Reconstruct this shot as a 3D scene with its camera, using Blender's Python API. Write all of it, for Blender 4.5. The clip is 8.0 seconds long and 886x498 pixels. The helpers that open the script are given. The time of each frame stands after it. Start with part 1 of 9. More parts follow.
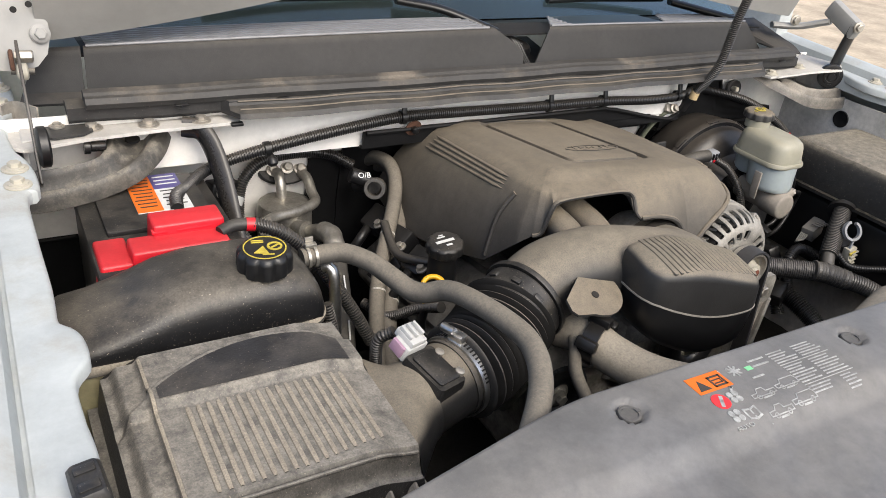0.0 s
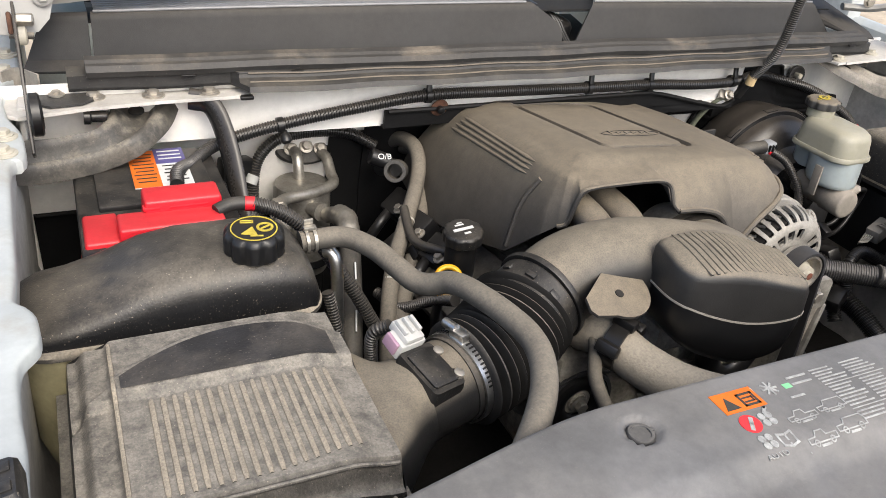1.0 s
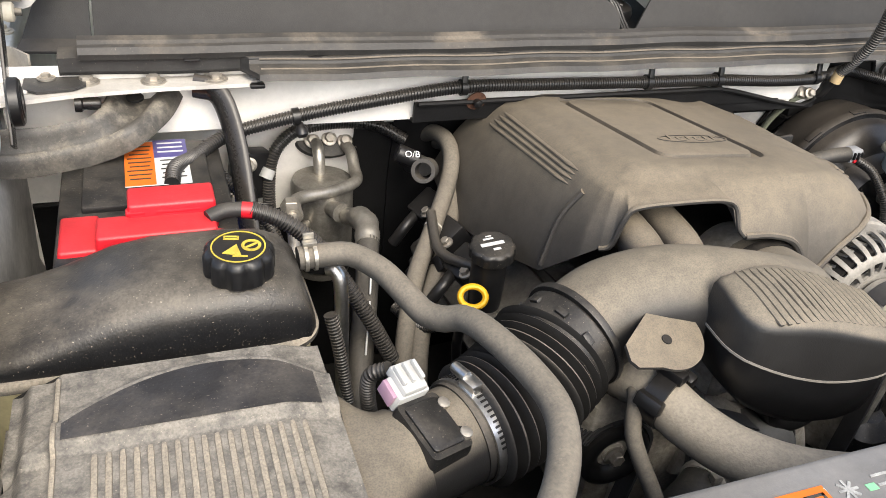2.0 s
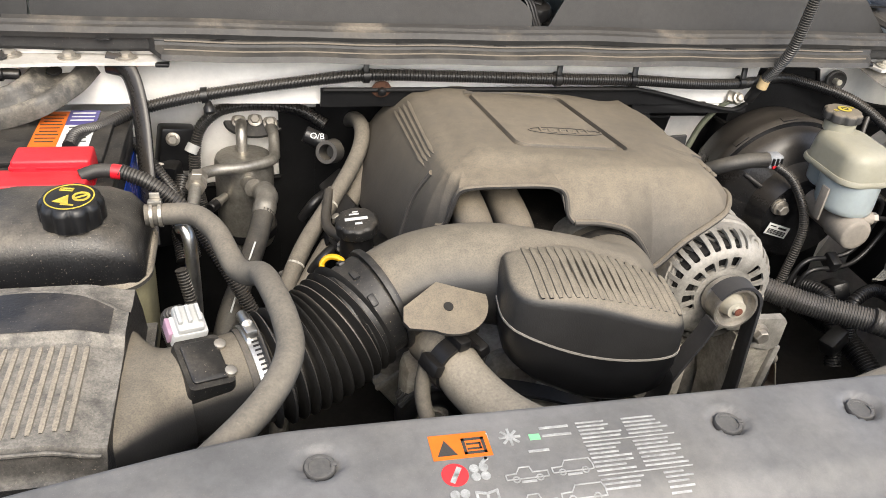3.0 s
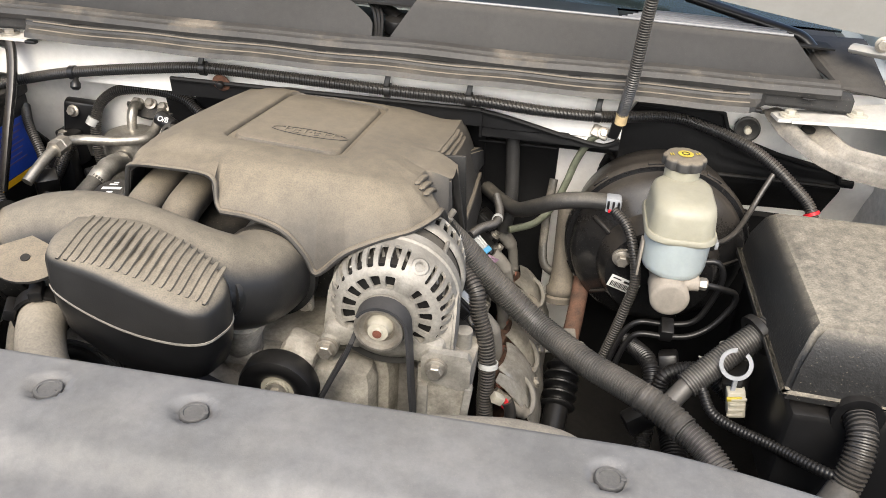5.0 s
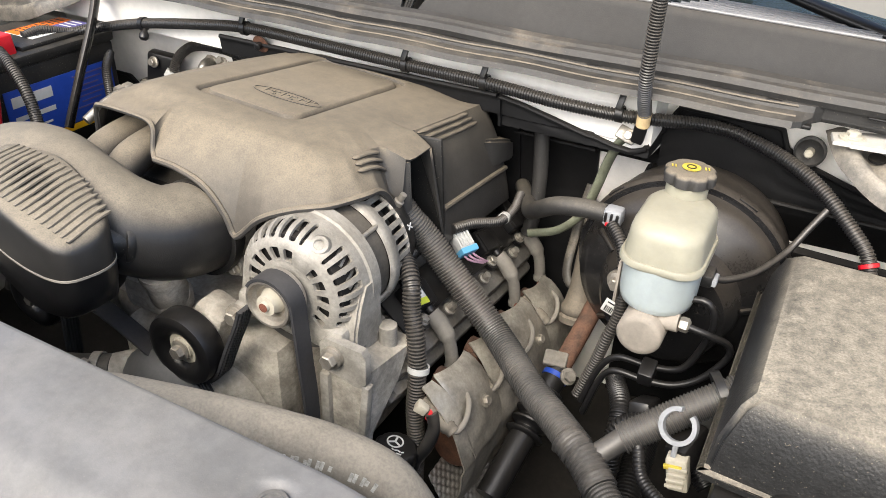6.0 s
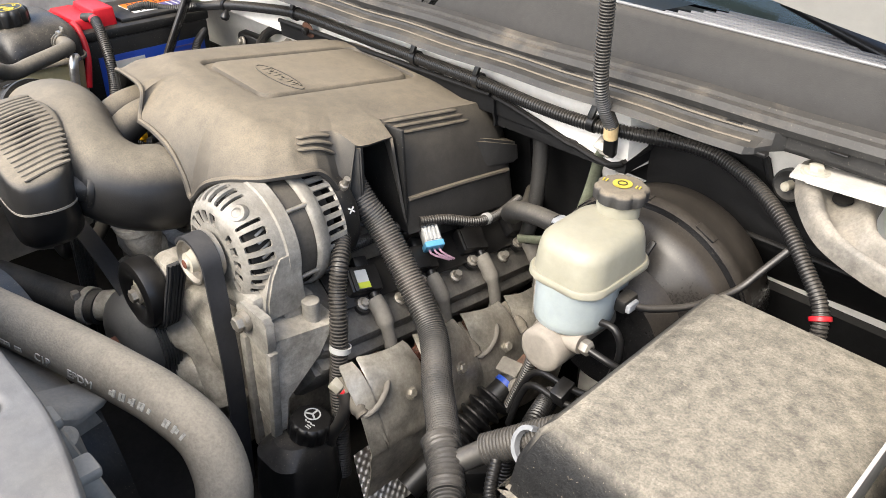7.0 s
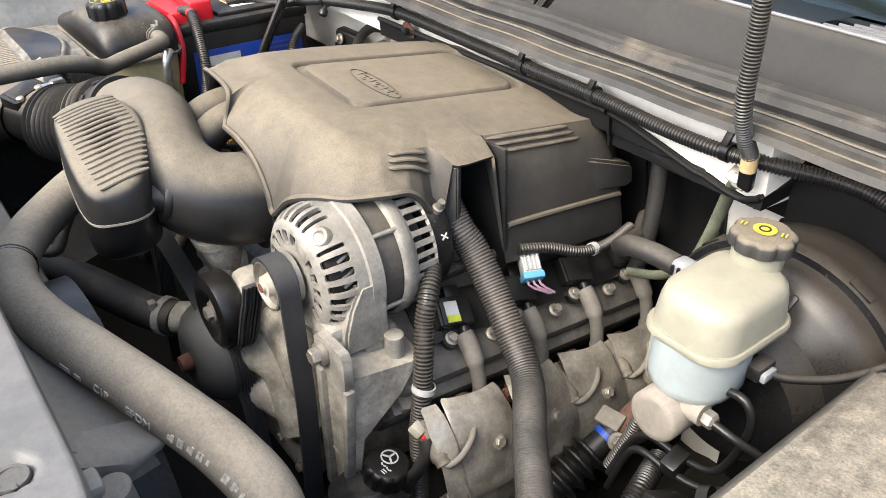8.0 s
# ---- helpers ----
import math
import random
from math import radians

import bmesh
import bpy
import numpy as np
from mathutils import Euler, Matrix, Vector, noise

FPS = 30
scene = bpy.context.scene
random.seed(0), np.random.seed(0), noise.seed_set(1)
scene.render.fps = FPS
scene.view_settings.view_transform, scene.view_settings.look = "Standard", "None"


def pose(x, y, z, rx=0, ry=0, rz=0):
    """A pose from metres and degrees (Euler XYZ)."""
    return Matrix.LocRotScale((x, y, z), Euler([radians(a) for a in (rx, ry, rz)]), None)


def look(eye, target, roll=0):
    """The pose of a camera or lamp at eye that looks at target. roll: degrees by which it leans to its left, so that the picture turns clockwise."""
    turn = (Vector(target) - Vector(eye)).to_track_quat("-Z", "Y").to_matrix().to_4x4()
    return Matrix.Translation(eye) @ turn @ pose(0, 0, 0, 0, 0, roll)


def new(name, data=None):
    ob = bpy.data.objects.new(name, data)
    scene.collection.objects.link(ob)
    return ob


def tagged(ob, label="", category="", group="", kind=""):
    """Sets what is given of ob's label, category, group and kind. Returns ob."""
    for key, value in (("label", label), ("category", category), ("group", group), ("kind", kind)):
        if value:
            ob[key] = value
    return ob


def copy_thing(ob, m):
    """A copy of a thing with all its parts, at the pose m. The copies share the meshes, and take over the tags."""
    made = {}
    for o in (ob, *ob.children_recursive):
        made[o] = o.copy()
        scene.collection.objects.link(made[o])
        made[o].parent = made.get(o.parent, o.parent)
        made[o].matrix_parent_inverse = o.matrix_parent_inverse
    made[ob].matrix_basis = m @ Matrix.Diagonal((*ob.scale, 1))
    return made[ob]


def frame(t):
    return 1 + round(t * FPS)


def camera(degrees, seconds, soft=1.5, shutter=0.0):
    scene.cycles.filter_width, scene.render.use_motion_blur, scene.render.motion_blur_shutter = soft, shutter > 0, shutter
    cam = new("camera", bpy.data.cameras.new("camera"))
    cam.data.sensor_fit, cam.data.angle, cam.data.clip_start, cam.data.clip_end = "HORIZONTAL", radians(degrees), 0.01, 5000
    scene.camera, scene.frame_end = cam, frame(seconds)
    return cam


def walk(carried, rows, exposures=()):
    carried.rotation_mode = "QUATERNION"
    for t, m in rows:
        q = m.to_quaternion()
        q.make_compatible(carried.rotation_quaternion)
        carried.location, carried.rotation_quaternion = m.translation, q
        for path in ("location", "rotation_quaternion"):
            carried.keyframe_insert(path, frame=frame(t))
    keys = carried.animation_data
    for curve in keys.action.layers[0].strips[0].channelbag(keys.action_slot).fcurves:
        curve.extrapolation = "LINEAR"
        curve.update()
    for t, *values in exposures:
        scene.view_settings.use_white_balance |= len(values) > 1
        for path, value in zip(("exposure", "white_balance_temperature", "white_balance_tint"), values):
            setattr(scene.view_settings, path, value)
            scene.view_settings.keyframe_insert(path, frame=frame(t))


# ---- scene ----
cam = camera(58.9, 8.0, soft=0.9)
METRES = 2.3
ROWS = [
    (0.0, 0.0, 0.0, 0.0, 0.0, 0.0, 0.0),
    (0.5, 0.0236, 0.0075, -0.0048, 2.54, -0.05, -1.19),
    (1.0, 0.0251, 0.0408, -0.0008, 4.15, -0.79, -1.99),
    (2.5, 0.0808, 0.1116, 0.0223, 11.31, -2.99, -6.05),
    (3.0, 0.1729, 0.0971, 0.0193, 14.81, -3.03, -7.6),
    (3.5, 0.2458, 0.0997, 0.0224, 18.46, -2.78, -9.1),
    (4.0, 0.3129, 0.1322, 0.0249, 22.87, -2.66, -10.8),
    (4.5, 0.3836, 0.1687, 0.0455, 28.38, -3.12, -13.08),
    (5.0, 0.479, 0.2413, 0.0676, 35.58, -4.52, -16.13),
    (6.5, 0.6025, 0.458, 0.1388, 63.96, -14.38, -25.73),
    (7.0, 0.6313, 0.5064, 0.1715, 72.28, -18.04, -27.18),
    (7.5, 0.6079, 0.5171, 0.179, 77.46, -20.58, -27.98),
    (8.0, 0.5786, 0.5133, 0.1724, 80.32, -22.29, -28.02),
]
BETWEEN = [
    (1.2, look((-0.795, -0.326, 1.545), (-0.011, 1.212, 0.535), 6.3)),
    (2.3, look((-0.668, -0.249, 1.531), (-0.061, 1.326, 0.456), 6.3)),
    (2.7, look((-0.553, -0.336, 1.547), (-0.035, 1.266, 0.467), 6.1)),
    (4.8, look((0.211, -0.474, 1.572), (0.075, 1.235, 0.542), 3.7)),
    (5.2, look((0.426, -0.435, 1.559), (0.099, 1.248, 0.530), 3.4)),
    (6.3, look((0.763, -0.192, 1.503), (-0.165, 1.231, 0.448), 1.9)),
]
START = pose(-0.9092, -0.4087, 1.5918, -28.898, -5.584, -29.113)
PATH = [(t, START @ pose(METRES * x, METRES * y, METRES * z, 90 + pitch, roll, yaw)) for t, x, y, z, yaw, pitch, roll in ROWS]
walk(cam, sorted(PATH + BETWEEN, key=lambda row: row[0]), exposures=[(0.0, -0.6, 6150, 7), (1.0, -0.48, 6200, 7), (2.5, -0.16, 6280, 6), (3.5, -0.3, 6280, 6), (5.0, -0.1, 6250, 6), (6.5, 0.12, 6250, 6), (8.0, 0.24, 6250, 6)])

# ---- sky, sun ----
world = bpy.data.worlds.new("sky")
scene.world = world
world.use_nodes = True
wn = world.node_tree.nodes
sky = wn.new("ShaderNodeTexSky")
sky.sky_type = "NISHITA"
sky.sun_disc = False
sky.sun_elevation = radians(46)
sky.sun_rotation = radians(177)
sky.air_density, sky.dust_density, sky.ozone_density = 0.8, 4.5, 0.3
wn["Background"].inputs["Strength"].default_value = 0.52
world.node_tree.links.new(sky.outputs[0], wn["Background"].inputs[0])
sun_data = bpy.data.lights.new("sun", "SUN")
sun_data.energy, sun_data.angle, sun_data.color = 1.58, radians(34), (1.0, 0.98, 0.885)
sun = new("sun", sun_data)
sun.matrix_world = look((0.12, -1.98, 3.4), (0, 0.3, 1.0))

# ---- materials ----
DUST = (0.25, 0.215, 0.17)


def mat(name, color, rough=0.5, metal=0.0, dust=0.0, vary=0.25, scale=30.0, bump=0.15, grain=350.0, spread=0.45, trans=0.0, coat=0.0, dustcol=DUST, speck=0.0, spec=0.38, low=0.0, crisp=0.28, even=0.55):
    """A procedural surface: two scales of colour change, fine relief, and dust that settles on what faces up."""
    m = bpy.data.materials.new(name)
    m.use_nodes = True
    nt = m.node_tree
    N, L = nt.nodes, nt.links
    b = N["Principled BSDF"]
    b.inputs["Metallic"].default_value = metal
    b.inputs["Coat Weight"].default_value = coat
    b.inputs["Specular IOR Level"].default_value = spec
    b.inputs["Subsurface Weight"].default_value = trans
    if trans:
        b.inputs["Subsurface Radius"].default_value = (0.03, 0.028, 0.02)
    geo = N.new("ShaderNodeNewGeometry")
    big = N.new("ShaderNodeTexNoise")
    big.inputs["Scale"].default_value, big.inputs["Detail"].default_value = scale, 5
    fine = N.new("ShaderNodeTexNoise")
    fine.inputs["Scale"].default_value, fine.inputs["Detail"].default_value = grain, 3
    for n in (big, fine):
        L.new(geo.outputs["Position"], n.inputs["Vector"])
    ramp = N.new("ShaderNodeMapRange")
    ramp.inputs[1].default_value, ramp.inputs[2].default_value = 0.3, 0.7
    ramp.inputs[3].default_value, ramp.inputs[4].default_value = 1 - vary, 1 + vary
    L.new(big.outputs["Fac"], ramp.inputs[0])
    hue = N.new("ShaderNodeMix")
    hue.data_type, hue.blend_type = "RGBA", "MULTIPLY"
    hue.inputs[0].default_value = 1
    hue.inputs[6].default_value = (*color, 1)
    L.new(ramp.outputs[0], hue.inputs[7])
    mid = N.new("ShaderNodeTexNoise")
    mid.inputs["Scale"].default_value, mid.inputs["Detail"].default_value, mid.inputs["Roughness"].default_value = scale * 6, 9, 0.72
    L.new(geo.outputs["Position"], mid.inputs["Vector"])
    worn = N.new("ShaderNodeMapRange")
    worn.inputs[1].default_value, worn.inputs[2].default_value = 0.3, 0.7
    worn.inputs[3].default_value, worn.inputs[4].default_value = 1 - vary * 0.7, 1 + vary * 0.7
    L.new(mid.outputs["Fac"], worn.inputs[0])
    hue2 = N.new("ShaderNodeMix")
    hue2.data_type, hue2.blend_type = "RGBA", "MULTIPLY"
    hue2.inputs[0].default_value = 1
    L.new(hue.outputs[2], hue2.inputs[6])
    L.new(worn.outputs[0], hue2.inputs[7])
    last = hue2.outputs[2]
    rough_in = N.new("ShaderNodeMapRange")
    rough_in.inputs[3].default_value, rough_in.inputs[4].default_value = rough * 0.85, min(1, rough * 1.15)
    L.new(fine.outputs["Fac"], rough_in.inputs[0])
    rough_out = rough_in.outputs[0]
    if dust:
        sep = N.new("ShaderNodeSeparateXYZ")
        L.new(geo.outputs["Normal"], sep.inputs[0])
        up = N.new("ShaderNodeMapRange")
        up.interpolation_type = "SMOOTHSTEP"
        up.inputs[1].default_value, up.inputs[2].default_value = low, 0.85
        L.new(sep.outputs["Z"], up.inputs[0])
        patch = N.new("ShaderNodeTexNoise")
        patch.inputs["Scale"].default_value, patch.inputs["Detail"].default_value, patch.inputs["Roughness"].default_value = scale * 0.6, 8, 0.65
        L.new(geo.outputs["Position"], patch.inputs["Vector"])
        thick = N.new("ShaderNodeMapRange")
        thick.inputs[1].default_value, thick.inputs[2].default_value = spread - crisp, spread + crisp
        thick.inputs[3].default_value, thick.inputs[4].default_value = even, 1.0
        L.new(patch.outputs["Fac"], thick.inputs[0])
        mul = N.new("ShaderNodeMath")
        mul.operation = "MULTIPLY"
        L.new(up.outputs[0], mul.inputs[0])
        L.new(thick.outputs[0], mul.inputs[1])
        grit = N.new("ShaderNodeMapRange")
        grit.inputs[1].default_value, grit.inputs[2].default_value = 0.3, 0.6
        grit.inputs[3].default_value, grit.inputs[4].default_value = 0.66, 1.0
        L.new(fine.outputs["Fac"], grit.inputs[0])
        mul2 = N.new("ShaderNodeMath")
        mul2.operation = "MULTIPLY"
        thin = N.new("ShaderNodeMapRange")
        thin.inputs[1].default_value, thin.inputs[2].default_value = 0.36, 0.62
        thin.inputs[3].default_value, thin.inputs[4].default_value = 0.74, 1.0
        L.new(mid.outputs["Fac"], thin.inputs[0])
        both = N.new("ShaderNodeMath")
        both.operation = "MULTIPLY"
        L.new(grit.outputs[0], both.inputs[0])
        L.new(thin.outputs[0], both.inputs[1])
        L.new(mul.outputs[0], mul2.inputs[0])
        L.new(both.outputs[0], mul2.inputs[1])
        mul3 = N.new("ShaderNodeMath")
        mul3.operation, mul3.use_clamp = "MULTIPLY", True
        mul3.inputs[1].default_value = dust
        L.new(mul2.outputs[0], mul3.inputs[0])
        mix = N.new("ShaderNodeMix")
        mix.data_type = "RGBA"
        mix.inputs[7].default_value = (*dustcol, 1)
        L.new(mul3.outputs[0], mix.inputs[0])
        L.new(last, mix.inputs[6])
        last = mix.outputs[2]
        rmix = N.new("ShaderNodeMix")
        rmix.inputs[3].default_value = 0.95
        L.new(mul3.outputs[0], rmix.inputs[0])
        L.new(rough_out, rmix.inputs[2])
        rough_out = rmix.outputs[0]
    if speck:
        sp = N.new("ShaderNodeTexNoise")
        sp.inputs["Scale"].default_value, sp.inputs["Detail"].default_value = grain * 1.3, 4
        L.new(geo.outputs["Position"], sp.inputs["Vector"])
        sr = N.new("ShaderNodeMapRange")
        sr.inputs[1].default_value, sr.inputs[2].default_value, sr.inputs[4].default_value = 0.66, 0.72, speck
        L.new(sp.outputs["Fac"], sr.inputs[0])
        smix = N.new("ShaderNodeMix")
        smix.data_type = "RGBA"
        smix.inputs[7].default_value = (0.4, 0.34, 0.26, 1)
        L.new(sr.outputs[0], smix.inputs[0])
        L.new(last, smix.inputs[6])
        last = smix.outputs[2]
    L.new(last, b.inputs["Base Color"])
    L.new(rough_out, b.inputs["Roughness"])
    if bump:
        bp = N.new("ShaderNodeBump")
        bp.inputs["Strength"].default_value, bp.inputs["Distance"].default_value = bump, 0.0008
        L.new(fine.outputs["Fac"], bp.inputs["Height"])
        L.new(bp.outputs[0], b.inputs["Normal"])
    return m


COVER_PLASTIC = mat("dusty cover plastic", (0.03, 0.029, 0.028), 0.45, dust=0.95, spread=0.38, scale=9, bump=0.3, grain=600, dustcol=(0.222, 0.184, 0.131), low=0.05, speck=0.12)
HOSE = mat("dusty grey hose rubber", (0.125, 0.113, 0.094), 0.75, dust=0.9, spread=0.44, crisp=0.2, scale=20, bump=0.5, vary=0.2, dustcol=(0.345, 0.302, 0.236), low=-0.6, speck=0.25, spec=0.2)
DUSTY_STEEL = mat("dust covered steel panel", (0.2, 0.185, 0.16), 0.6, dust=0.6, spread=0.5, scale=18, bump=0.2, vary=0.3, dustcol=(0.36, 0.315, 0.25), low=-0.4, speck=0.15)
DUSTY_SHROUD = mat("dusty grey shroud plastic", (0.19, 0.18, 0.16), 0.6, dust=0.8, spread=0.45, scale=16, bump=0.25, vary=0.2, dustcol=(0.38, 0.34, 0.28), low=-0.4, speck=0.2)
DARK_DUSTY = mat("dirty dark steel panel", (0.035, 0.033, 0.03), 0.38, dust=0.85, spread=0.53, crisp=0.06, scale=42, bump=0.3, vary=0.4, dustcol=(0.23, 0.204, 0.162), low=-0.3, speck=0.2, even=0.2)
DUCT_PLASTIC = mat("dusty black duct plastic", (0.016, 0.0155, 0.015), 0.38, dust=0.9, spread=0.4, scale=10, bump=0.2, grain=600, dustcol=(0.26, 0.222, 0.165), low=0.35)
FIREWALL_PAINT = mat("white firewall paint", (0.78, 0.755, 0.71), 0.4, dust=0.35, spread=0.58, crisp=0.1, scale=9, vary=0.1, bump=0.04, dustcol=(0.36, 0.31, 0.24), speck=0.2, even=0.1)
WIPED = mat("scratched bare airbox plastic", (0.017, 0.0175, 0.02), 0.36, dust=0.3, spread=0.56, crisp=0.12, scale=26, bump=0.4, speck=0.3, even=0.1)
RIDGE = mat("tan dusty plastic ridge", (0.06, 0.055, 0.047), 0.6, dust=0.7, spread=0.5, scale=25, bump=0.2, vary=0.25, dustcol=(0.25, 0.205, 0.15), low=-0.5)
HOSE_DARK = mat("dark dusty hose rubber", (0.055, 0.052, 0.046), 0.65, dust=0.75, spread=0.42, scale=20, bump=0.3, dustcol=(0.25, 0.215, 0.165), low=-0.2, speck=0.2)
RIB_DUST = mat("tan dust on ridges", (0.03, 0.029, 0.027), 0.7, dust=1.1, spread=0.5, scale=40, bump=0.6, grain=420, dustcol=(0.37, 0.32, 0.245), low=-0.2, speck=0.25, even=0.6)
FELT = mat("black moulded insulation", (0.006, 0.006, 0.0063), 0.6, dust=0.04, scale=25, bump=0.3, spec=0.2)
STATOR = mat("dark stator laminations", (0.07, 0.063, 0.053), 0.6, metal=0.3, dust=0.3, scale=30, vary=0.25, bump=0.3)
STRIP = mat("grey cowl strip plastic", (0.024, 0.0235, 0.023), 0.5, speck=0.2, crisp=0.12, dust=0.45, spread=0.56, scale=30, bump=0.2, dustcol=(0.18, 0.155, 0.12), even=0.2)
BLACK_PLASTIC = mat("black plastic", (0.01, 0.01, 0.01), 0.4, speck=0.35, dust=0.24, spread=0.54, crisp=0.12, scale=40, bump=0.25, even=0.15)
CLEAN_BLACK = mat("clean black plastic", (0.007, 0.007, 0.0075), 0.34, dust=0.05, scale=25, bump=0.1)
AIRBOX_PLASTIC = mat("airbox plastic", (0.017, 0.0165, 0.0165), 0.42, dust=1.0, spread=0.48, crisp=0.12, scale=85, vary=0.35, bump=1.0, grain=380, speck=0.55, dustcol=(0.266, 0.243, 0.204), even=0.4)
TANK_PLASTIC = mat("coolant tank plastic", (0.009, 0.009, 0.0095), 0.3, dust=0.6, spread=0.56, crisp=0.12, scale=20, bump=0.5, grain=380, speck=0.5, even=0.3, low=0.1, dustcol=(0.23, 0.2, 0.155))
RUBBER = mat("dusty rubber", (0.022, 0.0215, 0.021), 0.5, dust=0.45, spread=0.5, crisp=0.14, scale=26, bump=0.25, even=0.3, speck=0.15, dustcol=(0.2, 0.175, 0.135))
BELLOWS = mat("black rubber bellows", (0.018, 0.0175, 0.017), 0.4, dust=0.65, spread=0.48, scale=20, bump=0.15, even=0.45, low=0.0)
LOOM = mat("corrugated loom plastic", (0.013, 0.013, 0.0135), 0.3, spec=0.5, dust=0.28, scale=25, bump=0.05)
GREY_LOOM = mat("dusty grey loom", (0.036, 0.0355, 0.035), 0.36, spec=0.55, dust=0.4, spread=0.5, crisp=0.14, scale=26, bump=0.1, even=0.35)
SHROUD = mat("grey radiator shroud plastic", (0.12, 0.118, 0.117), 0.44, dust=0.3, spread=0.55, crisp=0.12, scale=9, vary=0.24, bump=0.14, grain=900, dustcol=(0.3, 0.27, 0.22), spec=0.32, speck=0.2, even=0.2)
COWL = mat("dark grey cowl plastic", (0.021, 0.021, 0.0215), 0.62, spec=0.28, dust=0.2, scale=12, bump=0.3, grain=700, vary=0.15, speck=0.06)
SEAL = mat("weathered rubber seal", (0.024, 0.0235, 0.023), 0.55, dust=0.6, spread=0.58, crisp=0.1, scale=18, bump=0.3, dustcol=(0.25, 0.21, 0.16), even=0.14, speck=0.2)
WHITE_PAINT = mat("white body paint", (0.38, 0.4, 0.395), 0.42, dust=0.6, spread=0.6, crisp=0.07, scale=16, vary=0.1, bump=0.04, dustcol=(0.3, 0.27, 0.215), spec=0.35, speck=0.15, even=0.06)
DIRTY_WHITE = mat("dirty white painted steel", (0.45, 0.435, 0.405), 0.5, dust=0.5, spread=0.5, scale=16, vary=0.24, bump=0.05, dustcol=(0.33, 0.285, 0.22), speck=0.15)
HOOD_PAINT = mat("primer beige hood inner steel", (0.27, 0.265, 0.25), 0.42, scale=5, vary=0.1, bump=0.03, dust=0.2, spread=0.56, crisp=0.12, speck=0.15, even=0.1)
RED_PLASTIC = mat("red plastic", (0.5, 0.01, 0.02), 0.36, dust=0.12, scale=18, vary=0.15, bump=0.15, speck=0.1)
YELLOW = mat("yellow plastic", (0.75, 0.42, 0.01), 0.4, dust=0.06, scale=30, vary=0.08, bump=0.02)
CAP_YELLOW = mat("yellow cap print", (0.42, 0.33, 0.045), 0.6, vary=0.25, scale=90, bump=0.0)
ALU = mat("cast aluminium", (0.25, 0.238, 0.212), 0.5, metal=0.2, dust=0.6, spread=0.5, crisp=0.16, scale=30, vary=0.36, bump=0.8, grain=220, dustcol=(0.24, 0.207, 0.16), low=-0.5, speck=0.12, even=0.3)
DIRTY_ALU = mat("grimy cast aluminium", (0.32, 0.297, 0.255), 0.62, metal=0.1, dust=0.55, spread=0.5, crisp=0.14, scale=24, vary=0.5, bump=0.7, grain=200, dustcol=(0.25, 0.215, 0.165), low=-0.4, even=0.3)
STEEL = mat("zinc plated steel", (0.42, 0.39, 0.34), 0.42, metal=0.8, dust=0.4, scale=60, vary=0.2, bump=0.1)
CHROME = mat("bright steel clamp", (0.6, 0.59, 0.57), 0.32, metal=1.0, scale=60, vary=0.2, bump=0.1, dust=0.2, spread=0.55, crisp=0.1, even=0.1)
BRACE_STEEL = mat("worn stamped steel", (0.11, 0.102, 0.09), 0.45, dust=0.65, spread=0.5, crisp=0.09, scale=40, bump=0.3, vary=0.4, dustcol=(0.34, 0.3, 0.24), low=-0.3, speck=0.2, even=0.25)
GRIMY_HEAD = mat("grime covered cylinder head", (0.17, 0.16, 0.142), 0.6, metal=0.1, dust=0.5, spread=0.5, scale=30, vary=0.4, bump=0.6, grain=220, dustcol=(0.19, 0.165, 0.13), low=-0.3, speck=0.1)
OLD_RUST = mat("old dark rust", (0.075, 0.034, 0.02), 0.9, dust=0.15, scale=60, vary=0.5, bump=0.6, grain=300)
RUST = mat("rusty iron", (0.125, 0.045, 0.028), 0.85, dust=0.1, scale=40, vary=0.45, bump=0.6, grain=300)
MANIFOLD = mat("dusty stainless manifold shield", (0.4, 0.37, 0.315), 0.32, metal=0.6, dust=0.4, spread=0.53, crisp=0.12, scale=30, vary=0.35, bump=0.2, dustcol=(0.22, 0.19, 0.148), low=-0.2, even=0.15)
BOOSTER_BLACK = mat("black painted booster steel", (0.009, 0.009, 0.0095), 0.22, dust=0.4, spread=0.5, scale=10, bump=0.04, dustcol=(0.16, 0.132, 0.1), speck=0.12)
RES_TOP = mat("yellowed nylon", (0.27, 0.257, 0.2), 0.38, dust=0.3, spread=0.52, crisp=0.12, scale=14, vary=0.1, bump=0.04, trans=0.25, dustcol=(0.33, 0.28, 0.19), even=0.2)
RES_LOW = mat("fluid filled nylon", (0.31, 0.345, 0.345), 0.3, scale=14, vary=0.08, bump=0.02, trans=0.3)
TANK_LOW = mat("yellowed translucent tank plastic", (0.3, 0.27, 0.16), 0.45, dust=0.25, scale=18, vary=0.2, bump=0.1, trans=0.1)
WHITE_PRINT = mat("white print", (0.55, 0.55, 0.53), 0.6, vary=0.08, bump=0.0)
LABEL_PRINT = mat("faded label print", (0.3, 0.3, 0.285), 0.6, vary=0.3, scale=120, bump=0.0)
ORANGE_PRINT = mat("orange print", (0.62, 0.135, 0.012), 0.5, vary=0.08, bump=0.0)
RED_PRINT = mat("red print", (0.6, 0.03, 0.035), 0.5, vary=0.08, bump=0.0)
GREEN_PRINT = mat("green print", (0.2, 0.5, 0.25), 0.5, vary=0.08, bump=0.0)
